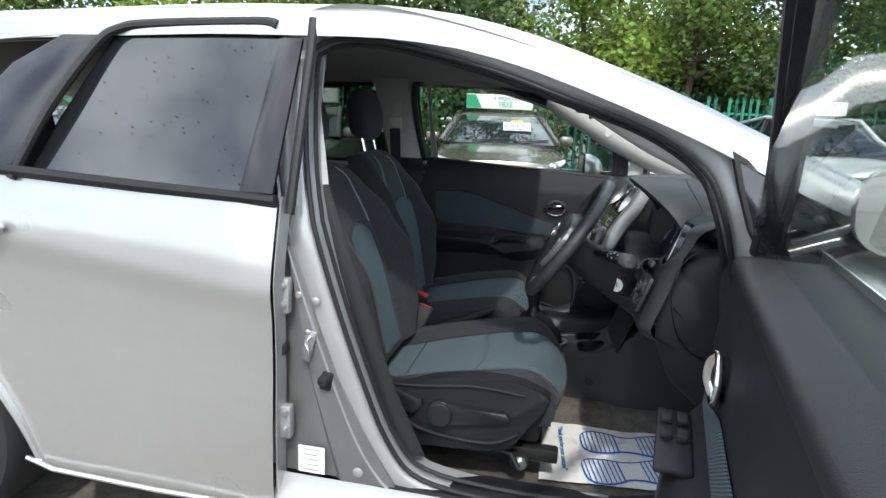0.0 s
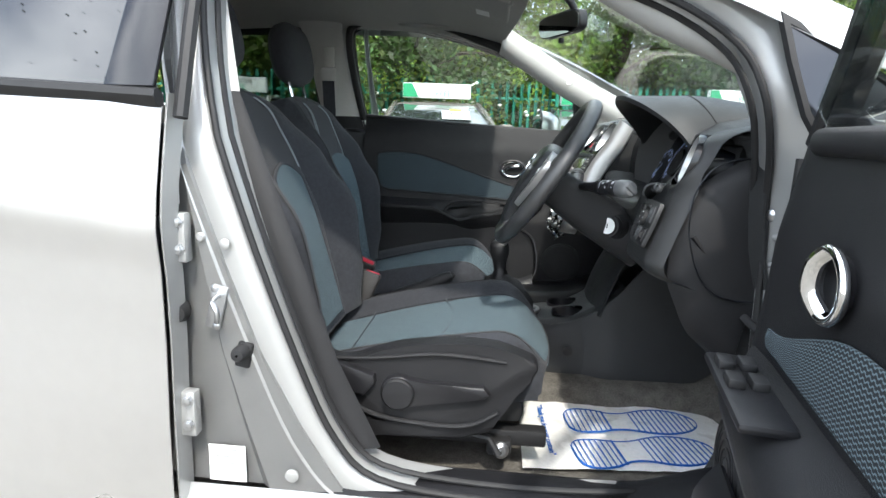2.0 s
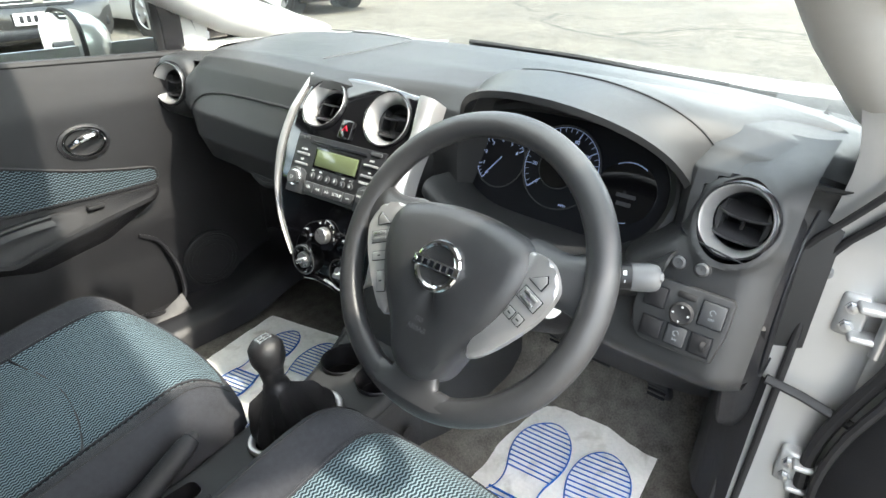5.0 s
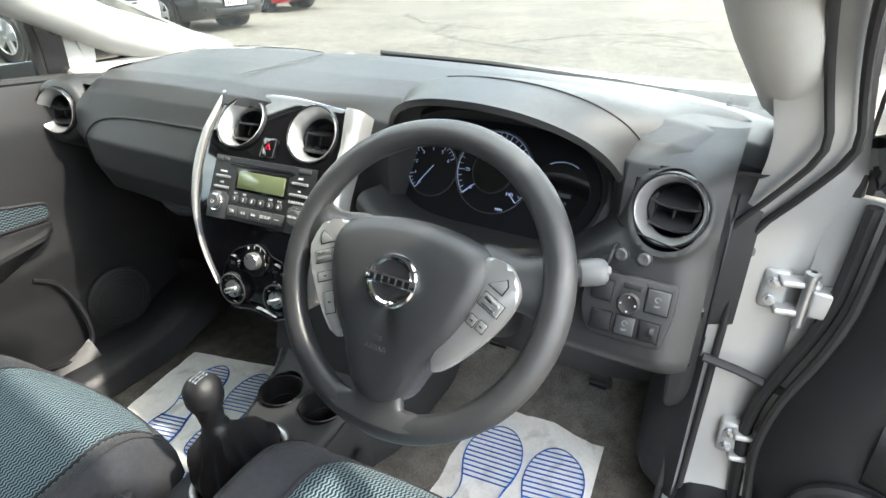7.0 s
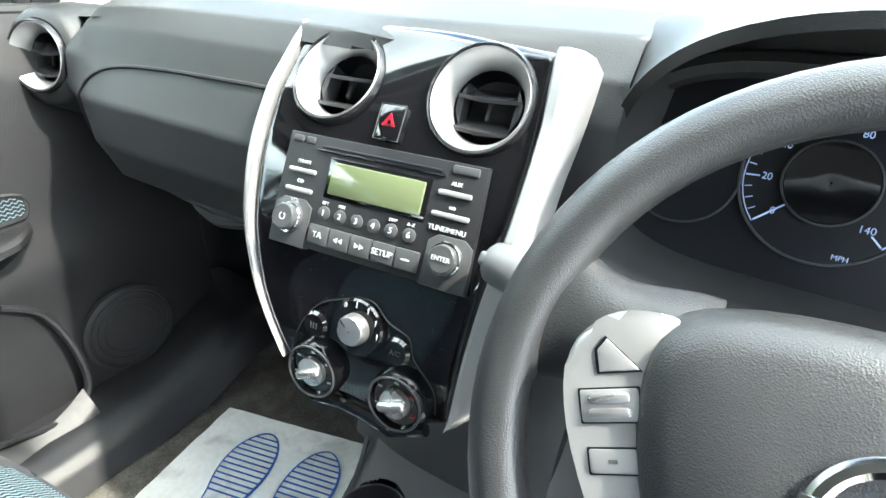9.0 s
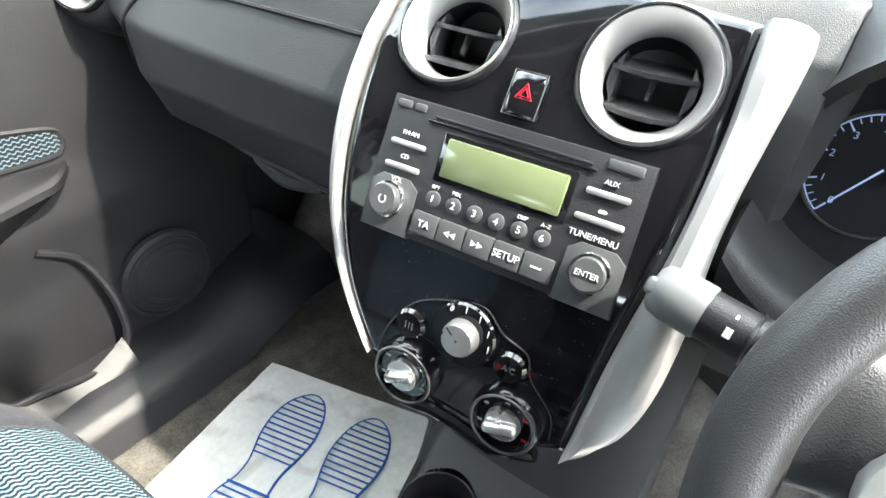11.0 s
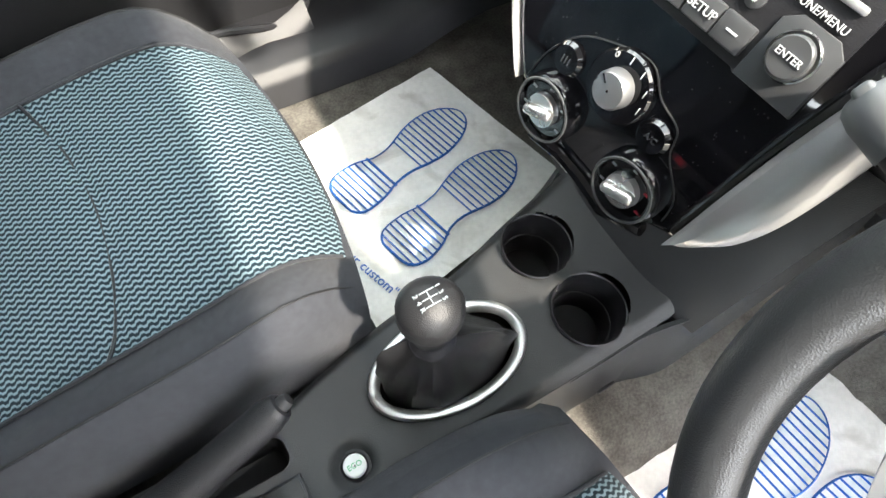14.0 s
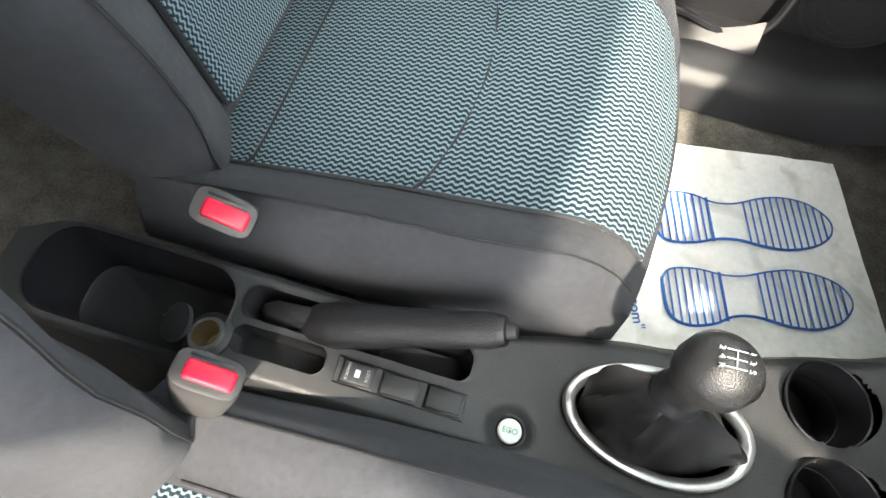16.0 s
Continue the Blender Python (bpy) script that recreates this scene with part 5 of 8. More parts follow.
part("button_edge", tube([HZ @ Vector((sx * 0.0125, sy * 0.016, 0.0052)) for sx, sy in ((-1, -1), (1, -1), (1, 1), (-1, 1))], 0.0006, 4, True), M_GREYBTN, hz)
for r in (0.0072, 0.0040):
    part("warning_triangle", tube([HZ @ Vector((r * math.cos(a), r * math.sin(a), 0.0062)) for a in (radians(90 + 120 * k) for k in range(3))], 0.0007, 4, True), M_RED, hz)

bm = bmesh.new()
for k in range(150):
    o = Vector((random.uniform(-0.065, 0.10), random.uniform(-0.175, -0.062), 0.0004))
    r = random.uniform(0.0002, 0.0007)
    om = stk(o.x, o.y)
    bm.faces.new([bm.verts.new(om @ Vector((r * math.cos(a), r * math.sin(a), o.z))) for a in (0.3, 1.9, 3.4, 4.9)])
tagged(part("dust", bm, M_GREYBTN, DASH, "pale dust specks"), "pale dust specks on the gloss panel", kind="stuff")

# radio
RADIO = thing("car_radio", stack_pt(0, 0), "black car radio with a green display and printed buttons", "car radio")
RM = stk(-0.002, -0.008)
part("faceplate", prism([(-0.101, 0.0525), (0.099, 0.0525), (0.101, -0.020), (0.1025, -0.0515), (0.060, -0.0515), (0.055, -0.0475), (-0.055, -0.0475), (-0.060, -0.0515), (-0.1025, -0.0515), (-0.102, -0.020)], 0.006, RM, bevel=0.002), M_PLASTIC_HARD, RADIO)


def on_radio(name, x, y, w, h, d, material, label="", r=0.0015):
    ob = part(name, rbox((0, 0, 0), (w, h, d), r), material, RADIO, label)
    ob.data.transform(RM @ Matrix.Translation((x, y, 0.006 + d / 2 - 0.002)))
    return ob


def radio_word(text, x, y, size, z=0.0072):
    size *= 0.64
    words(text, size, RM @ Matrix.Translation((x, y, z)), M_PRINT, RADIO)


for x in (-0.080, 0.081):
    part("knob_pad", prism([(x + a, b) for a, b in ((-0.0205, -0.051), (0.0205, -0.051), (0.0205, -0.014), (0.012, -0.0075), (-0.012, -0.0075), (-0.0205, -0.014))], 0.0022, RM @ Matrix.Translation((0, 0, 0.0055)), bevel=0.0012), M_GREYBTN, RADIO)
on_radio("cd_slot", -0.002, 0.0430, 0.122, 0.003, 0.003, M_DIAL)
on_radio("slot_lip", -0.002, 0.0395, 0.130, 0.0022, 0.004, M_GLOSS)
on_radio("display_bezel", 0.001, 0.017, 0.104, 0.037, 0.003, M_GLOSS)
on_radio("display", 0.001, 0.017, 0.094, 0.029, 0.005, M_LCD, "unlit green liquid crystal display")
for x, y, tx in ((-0.078, 0.0245, "FM·AM"), (-0.078, 0.0068, "CD"), (0.075, 0.0330, "AUX")):
    on_radio("chrome_bar_button", x, y - 0.0065, 0.030, 0.0045, 0.005, M_SATIN)
    radio_word(tx, x, y + 0.0015, 0.0075)
on_radio("chrome_bar_button", 0.075, 0.0085, 0.034, 0.0045, 0.005, M_SATIN)
on_radio("phone_mark", 0.075, 0.0150, 0.006, 0.0025, 0.003, M_PRINT, r=0.001)
on_radio("eject_button", 0.080, 0.0465, 0.024, 0.007, 0.004, M_GREYBTN)
on_radio("small_button", -0.090, 0.0465, 0.012, 0.006, 0.004, M_GREYBTN)
on_radio("small_button", -0.076, 0.0465, 0.010, 0.006, 0.004, M_GREYBTN)
radio_word("VOL", -0.079, -0.0100, 0.0085)
radio_word("TUNE/MENU", 0.075, -0.0030, 0.0095)
for k in range(6):
    x = -0.0455 + 0.0176 * k
    b = part("preset_button", lathe([(0.0062, 0), (0.0062, 0.0025), (0.0052, 0.0032), (0.0005, 0.003)], RM @ Matrix.Translation((x, -0.0148, 0.005)), 18), M_GREYBTN, RADIO)
    words(str(k + 1), 0.0075, RM @ Matrix.Translation((x, -0.0148, 0.0085)), M_PRINT, b)
for tx, x in (("RPT", -0.0455), ("MIX", -0.0279), ("DISP", 0.0249), ("A–Z", 0.0425)):
    radio_word(tx, x, -0.0058, 0.0062)
for k, tx in enumerate(("TA", "", "", "SETUP", "")):
    x = -0.0455 + 0.0228 * k
    b = on_radio("function_button", x, -0.0350, 0.0220, 0.0175, 0.006, M_GREYBTN)
    if tx:
        words(tx, 0.0075, RM @ Matrix.Translation((x, -0.0350, 0.0105)), M_PRINT, b)
    else:
        for dx in ((-0.003, 0.002) if k < 4 else (0.0,)):
            s = -1 if k == 1 else 1
            pts = [(-0.0022 * s, 0.0024), (0.0022 * s, 0), (-0.0022 * s, -0.0024)] if k < 4 else [(-0.004, -0.0005), (0.004, -0.0005), (0.004, 0.0008), (-0.004, 0.0008)]
            part("symbol", prism(pts, 0.0006, RM @ Matrix.Translation((x + dx, -0.0350, 0.0100))), M_PRINT, b)
for x, tx in ((-0.080, ""), (0.081, "ENTER")):
    kn = part("rotary_knob", lathe([(0.0138, 0), (0.0138, 0.007), (0.0120, 0.009), (0.0116, 0.015), (0.0108, 0.0158), (0.001, 0.0155)], RM @ Matrix.Translation((x, -0.0255, 0.004)), 32), [M_GREYBTN], RADIO, "rotary knob with a chrome ring")
    part("knob_ring", tube([RM @ Vector((x + 0.0126 * math.cos(a), -0.0255 + 0.0126 * math.sin(a), 0.013)) for a in (2 * math.pi * k / 32 for k in range(32))], 0.0017, 6, True), M_CHROME, kn)
    if tx:
        words(tx, 0.0056, RM @ Matrix.Translation((x, -0.0255, 0.0202)), M_PRINT, kn)
    else:
        part("power_mark", tube([RM @ Vector((x + 0.003 * math.cos(a), -0.0255 + 0.003 * math.sin(a), 0.0198)) for a in (radians(120 + 30 * k) for k in range(11))], 0.0005, 4), M_PRINT, kn)

# heater controls
HEAT = thing("heater_controls", stack_pt(0, -0.14), "gloss black heater panel with three brushed knobs", "heater controls")
for x, y, r, ang, big in ((-0.0335, -0.170, 0.026, 25, False), (0.0072, -0.115, 0.027, 0, True), (0.057, -0.169, 0.026, 20, False)):
    m = stk(x, y)
    if not big:
        k = part("knob_base", lathe([(r * 1.12, -0.012), (r * 1.12, 0.006), (r * 1.05, 0.012), (r * 0.92, 0.013), (r * 0.86, 0.009), (0.001, 0.008)], m, 36), M_GLOSS, HEAT)
        part("chrome_ring", tube([m @ Vector((r * 1.00 * math.cos(a), r * math.sin(a), 0.0125)) for a in (2 * math.pi * q / 40 for q in range(40))], 0.0012, 6, True), M_GREYBTN, k)
        kk = part("knob", lathe([(r * 0.56, 0.008), (r * 0.53, 0.014), (0.001, 0.014)], m, 32), M_KNOB, k, "brushed metal rotary knob")
        part("grip", rbox((0, 0, 0), (r * 1.1, 0.009, 0.010), 0.004, seg=3), M_KNOB, k).data.transform(m @ Matrix.Rotation(radians(ang), 4, "Z") @ Matrix.Translation((0, 0, 0.0160)))
        for q in range(5):
            a = radians(200 - 55 * q)
            part("mark", rbox((0, 0, 0), (0.004, 0.0018, 0.0006), 0), M_RED if x > 0 and q > 2 else M_PRINT, k).data.transform(m @ Matrix.Translation((r * 0.77 * math.cos(a), r * 0.77 * math.sin(a), 0.0095)))
    else:
        k = part("knob_base", lathe([(r, -0.01), (r, 0.004), (r * 0.94, 0.006), (0.001, 0.006)], m, 36), M_GLOSS, HEAT)
        part("knob", lathe([(r * 0.54, 0.004), (r * 0.52, 0.014), (r * 0.46, 0.0170), (0.001, 0.0175)], m, 36), M_KNOB, k, "brushed metal fan knob")
        part("pointer", rbox((0, 0, 0), (0.007, 0.0012, 0.0006), 0), M_DIAL, k).data.transform(m @ Matrix.Rotation(radians(140), 4, "Z") @ Matrix.Translation((0.009, 0, 0.0172)))
        for q, tx in enumerate("0||||"):
            a = radians(125 - 32 * q)
            words(tx, 0.006, m @ Matrix.Translation((r * 0.84 * math.cos(a), r * 0.84 * math.sin(a), 0.0065)), M_PRINT, k)
for x, y, tx in ((-0.039, -0.127, ""), (0.0485, -0.1255, "A/C")):
    m = stk(x, y)
    b = part("round_button", lathe([(0.0135, -0.004), (0.0135, 0.002), (0.011, 0.005), (0.001, 0.0045)], m, 28), M_GLOSS, HEAT)
    if tx:
        words(tx, 0.0065, m @ Matrix.Translation((0, 0, 0.0052)), M_GREYBTN, b)
    else:
        for q in range(3):
            part("symbol", rbox((0, 0, 0), (0.0008, 0.006, 0.0005), 0), M_GREYBTN, b).data.transform(m @ Matrix.Translation((-0.003 + 0.003 * q, 0, 0.0052)))
part("pod_bridge", tube([stk(x, y) @ Vector((0, 0, 0.003)) for x, y in ((-0.060, -0.186), (-0.035, -0.203), (-0.005, -0.198), (0.020, -0.200), (0.050, -0.207), (0.086, -0.190))], 0.006, 8), M_GLOSS, HEAT)
part("pod_rib", tube([stk(p.x, p.y) @ Vector((0, 0, 0.001)) for p in smooth_path([Vector(q) for q in ((-0.066, -0.165, 0), (-0.058, -0.135, 0), (-0.040, -0.108, 0), (-0.012, -0.094, 0), (0.016, -0.088, 0), (0.036, -0.102, 0), (0.058, -0.110, 0), (0.066, -0.128, 0), (0.088, -0.150, 0), (0.092, -0.172, 0))], 5)], 0.0007, 6), M_PLASTIC_HARD, HEAT)
# ---- steering wheel ----
WC = Vector((0.312, -0.365, 0.842))
WN = Vector((-0.845, 0.0, 0.535)).normalized()
WM = face_pose(WC, WN)
SW = thing("steering_wheel", WC, "black three-spoke steering wheel with silver switch panels", "steering wheel")
RW = 0.171
part("rim", tube([WM @ Vector((RW * math.cos(a), RW * math.sin(a), 0)) for a in (2 * math.pi * k / 72 for k in range(72))], 0.0155, 16, True, squash=1.15), M_LEATHER, SW, "black grained steering wheel rim")
WH = WM @ Matrix.Translation((-0.002, -0.010, 0))
hub = [(-0.095, 0.050), (-0.06, 0.066), (0.0, 0.072), (0.06, 0.066), (0.095, 0.050), (0.100, 0.015), (0.083, -0.035), (0.05, -0.085), (0.030, -0.125), (0.0, -0.138), (-0.030, -0.125), (-0.05, -0.085), (-0.083, -0.035), (-0.100, 0.015)]
hubs = [(p.x, p.y) for p in smooth_path([Vector((a, b, 0)) for a, b in hub], 4, True)]
rings = []
for k, z in ((1.0, -0.03), (1.02, 0.0), (1.0, 0.012), (0.94, 0.022), (0.80, 0.028), (0.5, 0.031), (0.2, 0.032), (0.02, 0.032)):
    rings.append([WH @ Vector((x * k, (y + 0.02) * k - 0.02, z + 0.008 * (1 - (y / 0.14) ** 2))) for x, y in hubs])
hb = part("airbag_cover", loft(rings), M_LEATHER, SW, "black airbag cover")
badge = part("badge", tube([WH @ Vector((0.0275 * math.cos(a), 0.0275 * math.sin(a) * 0.96, 0.0405)) for a in (2 * math.pi * k / 40 for k in range(40))], 0.0042, 8, True), M_CHROME, hb, "chrome ring badge")
part("badge_bar", rbox((0, 0, 0), (0.066, 0.0125, 0.006), 0.002), M_CHROME, badge).data.transform(WH @ Matrix.Translation((0, 0, 0.043)))
for i in range(6):
    part("badge_mark", rbox((0, 0, 0), (0.006, 0.007, 0.001), 0), M_DIAL, badge).data.transform(WH @ Matrix.Translation((-0.023 + 0.0092 * i, 0, 0.0463)))
words("SRS", 0.008, WH @ Matrix.Translation((0.0, -0.064, 0.0385)), M_GREYBTN, hb)
words("AIRBAG", 0.008, WH @ Matrix.Translation((0.0, -0.075, 0.0378)), M_GREYBTN, hb)
for sx in (-1, 1):
    # spoke arm from hub to rim, and the silver switch panel on it
    arm = []
    for k in range(9):
        t = k / 8
        x = sx * lerp(0.078, 0.166, t)
        yc = lerp(0.018, 0.030, t)
        hh = curve([(0, 0.040), (0.55, 0.030), (1, 0.040)], t)
        arm.append([WM @ Vector((x, yc + hh * math.cos(a), -0.004 + (0.014 if t > 0.7 else 0.020) * math.sin(a))) for a in (2 * math.pi * q / 14 for q in range(14))])
    part("spoke", loft(arm), M_LEATHER, SW)
    pan = [(0.090, 0.040), (0.106, 0.042), (0.124, 0.034), (0.136, 0.012), (0.126, -0.022), (0.100, -0.060), (0.074, -0.087), (0.062, -0.090), (0.062, -0.072), (0.080, -0.022), (0.092, 0.016)]
    sp_ = [(p.x, p.y) for p in smooth_path([Vector((sx * a, b, 0)) for a, b in pan], 4, True)]
    pn = part("switch_panel", prism(sp_, 0.012, WM @ Matrix.Translation((0, 0, 0.012)), bevel=0.005), M_SATIN, SW, "satin silver switch panel")
    turn = Matrix.Rotation(radians(-24 * sx), 4, "Z")
    wedge = [(-0.009, -0.006), (0.009, -0.006), (0.009, 0.004), (0.004, 0.009)]
    for sc, z, m_, nm in ((1.16, 0.0228, M_DIAL, "switch_gap"), (1.0, 0.0236, M_SATIN, "switch")):
        part(nm, prism([(sx * x * sc, y * sc) for x, y in wedge], 0.0022, WM @ Matrix.Translation((sx * 0.113, 0.017, z)) @ turn, bevel=0.0004 if sc == 1 else 0), m_, pn)
    for bx, by, bw, bh in ((0.110, -0.005, 0.027, 0.015), (0.106, -0.030, 0.010, 0.011), (0.094, -0.026, 0.010, 0.011)) if sx > 0 else ((0.110, -0.005, 0.027, 0.015), (0.101, -0.028, 0.022, 0.011), (0.085, -0.056, 0.013, 0.026)):
        part("switch_gap", rbox((0, 0, 0), (bw + 0.0016, bh + 0.0016, 0.002), 0.0008), M_DIAL, pn).data.transform(WM @ Matrix.Translation((sx * bx, by, 0.0236)) @ turn)
        part("switch", rbox((0, 0, 0), (bw, bh, 0.003), 0.0014), M_SATIN, pn).data.transform(WM @ Matrix.Translation((sx * bx, by, 0.0242)) @ turn)
        if bw > 0.025:
            for dy in (0.0033, -0.0033):
                part("rocker_bar", rbox((0, 0, 0), (bw * 0.72, 0.0044, 0.004), 0.0018), M_KNOB, pn).data.transform(WM @ Matrix.Translation((sx * bx, by, 0.0260)) @ turn @ Matrix.Translation((0, dy, 0)))
        else:
            part("symbol", rbox((0, 0, 0), (0.004, 0.0018, 0.0006), 0), M_GREYBTN, pn).data.transform(WM @ Matrix.Translation((sx * bx, by, 0.0259)) @ turn)
rings = []
for yy, hw, th in ((-0.095, 0.040, 0.014), (-0.115, 0.034, 0.013), (-0.132, 0.031, 0.011), (-0.146, 0.036, 0.010), (-0.158, 0.050, 0.011), (-0.170, 0.075, 0.012)):
    rings.append([WM @ Vector((hw * math.copysign(abs(math.cos(a)) ** 0.5, math.cos(a)), yy + 0.022 * (hw / 0.075) * math.cos(a) ** 2 * (yy < -0.15), 0.006 + th * math.sin(a))) for a in (2 * math.pi * q / 20 for q in range(20))])
part("lower_spoke", loft(rings), M_LEATHER, SW, "broad black lower spoke")
# column shroud, stalks, ignition
COL = thing("steering_column", WC + Vector((0.1, 0, -0.05)), "black plastic steering column shroud with stalks", "steering column")
rings = []
for k in range(9):
    t = k / 8
    c = WC - WN * lerp(0.03, 0.27, t)
    hx, hy = curve([(0, 0.048), (0.4, 0.052), (1, 0.056)], t), curve([(0, 0.042), (0.4, 0.050), (1, 0.050)], t)
    rings.append([c + WM.to_3x3() @ Vector((hx * math.copysign(abs(math.cos(a)) ** 0.6, math.cos(a)), -0.015 + hy * math.copysign(abs(math.sin(a)) ** 0.6, math.sin(a)), 0)) for a in (2 * math.pi * q / 24 for q in range(24))])
part("shroud", loft(rings), M_PLASTIC, COL)
for sx, b in ((1, Vector((0.454, -0.538, 0.826))), (-1, Vector((0.412, -0.138, 0.826)))):
    a = WM @ Vector((sx * 0.05, 0.020, -0.075))
    d = (b - a).normalized()
    flat = face_pose(b, d, -WN)
    stl = part("stalk", tube([a, lerp(a, b, 0.30), lerp(a, b, 0.42), lerp(a, b, 0.985)], [0.0085, 0.0105, 0.0150, 0.0158], 20), M_PLASTIC_HARD, COL, "black control stalk with white symbols")
    cap = part("stalk_cap", lathe([(0.0165, -0.020), (0.0172, -0.018), (0.0172, 0.002), (0.0155, 0.010), (0.0125, 0.013), (0.001, 0.0135)], flat, 28), M_STALKCAP, stl, "grey ridged end cap")
    part("cap_ridge", rbox((0, 0, 0), (0.011, 0.030, 0.010), 0.003, seg=3), M_STALKCAP, cap).data.transform(flat @ Matrix.Translation((0, 0, 0.011)))
    for f, w in ((0.50, 0.0008), (0.74, 0.0010)):
        part("collar_joint", tube([lerp(a, b, f) + flat.to_3x3() @ Vector((0.0158 * math.cos(q), 0.0158 * math.sin(q), 0)) for q in (2 * math.pi * k / 24 for k in range(24))], w, 5, True), M_DIAL, stl)
    out = (WN - d * WN.dot(d)).normalized()
    across = d.cross(out)
    for f, tilt, ln, wd in ((0.54, -0.35, 0.0060, 0.0010), (0.54, 0.05, 0.0075, 0.0010), (0.54, 0.45, 0.0060, 0.0010), (0.60, 0.0, 0.0046, 0.0046), (0.67, 0.55, 0.0046, 0.0022), (0.67, -0.30, 0.0052, 0.0040), (0.80, -0.15, 0.0060, 0.0042), (0.80, 0.50, 0.0030, 0.0014)):
        nrm = (out * math.cos(tilt) + across * math.sin(tilt)).normalized()
        part("symbol", rbox((0, 0, 0), (ln, wd, 0.0006), 0), M_PRINT, stl).data.transform(axes_pose(lerp(a, b, f) + nrm * 0.0158, nrm.cross(d).normalized(), d, nrm))
IG = face_pose((0.452, -0.412, 0.735), (-0.62, -0.76, 0.10))
ig = part("ignition_barrel", lathe([(0.026, -0.05), (0.026, 0.0), (0.023, 0.004), (0.0185, 0.004), (0.0185, 0.009), (0.017, 0.010), (0.001, 0.009)], IG, 32), M_PLASTIC_HARD, COL)
part("ignition_face", lathe([(0.0175, 0.008), (0.0175, 0.0105), (0.001, 0.0105)], IG, 32), M_LABEL, ig, "pale ignition switch plate")
part("key_slot", rbox((0, 0, 0), (0.002, 0.010, 0.002), 0), M_DIAL, ig).data.transform(IG @ Matrix.Translation((0, 0, 0.0105)))
part("ignition_collar", lathe([(0.040, -0.05), (0.034, -0.012), (0.028, -0.002), (0.026, -0.006)], IG, 32), M_PLASTIC, COL)

# switch bank by the driver's door
SB = thing("switch_bank", (0.48, -0.57, 0.78), "black switch panel with mirror control and buttons", "switch panel")
SM = face_pose((0.490, -0.575, 0.775), (-0.93, 0.0, 0.30)) @ Matrix.Diagonal((0.86, 0.88, 1, 1))
part("switch_plate", prism([(-0.066, 0.040), (0.062, 0.040), (0.066, 0.034), (0.066, -0.010), (0.058, -0.052), (0.052, -0.056), (-0.045, -0.056), (-0.062, -0.040), (-0.066, -0.01)], 0.008, SM, bevel=0.003), M_DASH, SB)
for x, y, w, h, sym in ((-0.038, 0.012, 0.030, 0.030, ""), (0.042, 0.012, 0.032, 0.034, "OFF"), (-0.032, -0.033, 0.030, 0.028, ""), (0.004, -0.033, 0.028, 0.028, "OFF"), (0.038, -0.033, 0.028, 0.028, "")):
    part("button_gap", rbox((0, 0, 0), (w + 0.003, h + 0.003, 0.002), 0), M_DIAL, SB).data.transform(SM @ Matrix.Translation((x, y, 0.0078)))
    b = part("button", rbox((0, 0, 0), (w, h, 0.006), 0.002), M_GREYBTN if sym else M_PLASTIC, SB)
    b.data.transform(SM @ Matrix.Translation((x, y, 0.008)))
    if sym:
        words(sym, 0.0046, SM @ Matrix.Translation((x, y - 0.006, 0.0110)), M_STITCH, b, depth=0.0003)
        part("symbol", tube([SM @ Vector((x + 0.0038 * math.cos(q), y + 0.004 + 0.0038 * math.sin(q), 0.0111)) for q in (radians(40 * k) for k in range(8))], 0.0004, 4), M_STITCH, b)
    elif x > 0:
        part("thumb_wheel", lathe([(0.008, -0.003), (0.008, 0.003), (0.001, 0.003)], SM @ Matrix.Translation((x + 0.005, y, 0.008)) @ pose(0, 0, 0, 0, 90, 0), 20), M_RUBBER, b)
mk = part("mirror_joystick", lathe([(0.0165, 0.006), (0.0165, 0.012), (0.014, 0.0145), (0.008, 0.0125), (0.001, 0.0125)], SM @ Matrix.Translation((0.003, 0.0, 0.0)), 28), M_RUBBER, SB, "round mirror adjuster")
for k in range(4):
    a = radians(90 * k)
    part("arrow", prism([(0.0022, 0.0), (-0.001, 0.0018), (-0.001, -0.0018)], 0.0005, SM @ Matrix.Translation((0.003 + 0.0105 * math.cos(a), 0.0105 * math.sin(a), 0.0142)) @ Matrix.Rotation(a, 4, "Z")), M_PRINT, mk)
part("mirror_slider", rbox((0, 0, 0), (0.026, 0.009, 0.005), 0.002), M_RUBBER, SB).data.transform(SM @ Matrix.Translation((0.004, 0.026, 0.008)))
for x in (-0.010, 0.018):
    bb = part("trip_button", lathe([(0.0085, 0.0), (0.0085, 0.006), (0.006, 0.008), (0.001, 0.0075)], face_pose((0.505, -0.5655 - x, 0.832), (-0.93, 0, 0.35)), 20), M_GREYBTN, SB)
    part("trip_ring", tube([face_pose((0.503, -0.5655 - x, 0.833), (-0.93, 0, 0.35)) @ Vector((0.0095 * math.cos(q), 0.0095 * math.sin(q), 0)) for q in (radians(20 * k) for k in range(18))], 0.001, 5, True), M_RUBBER, bb)

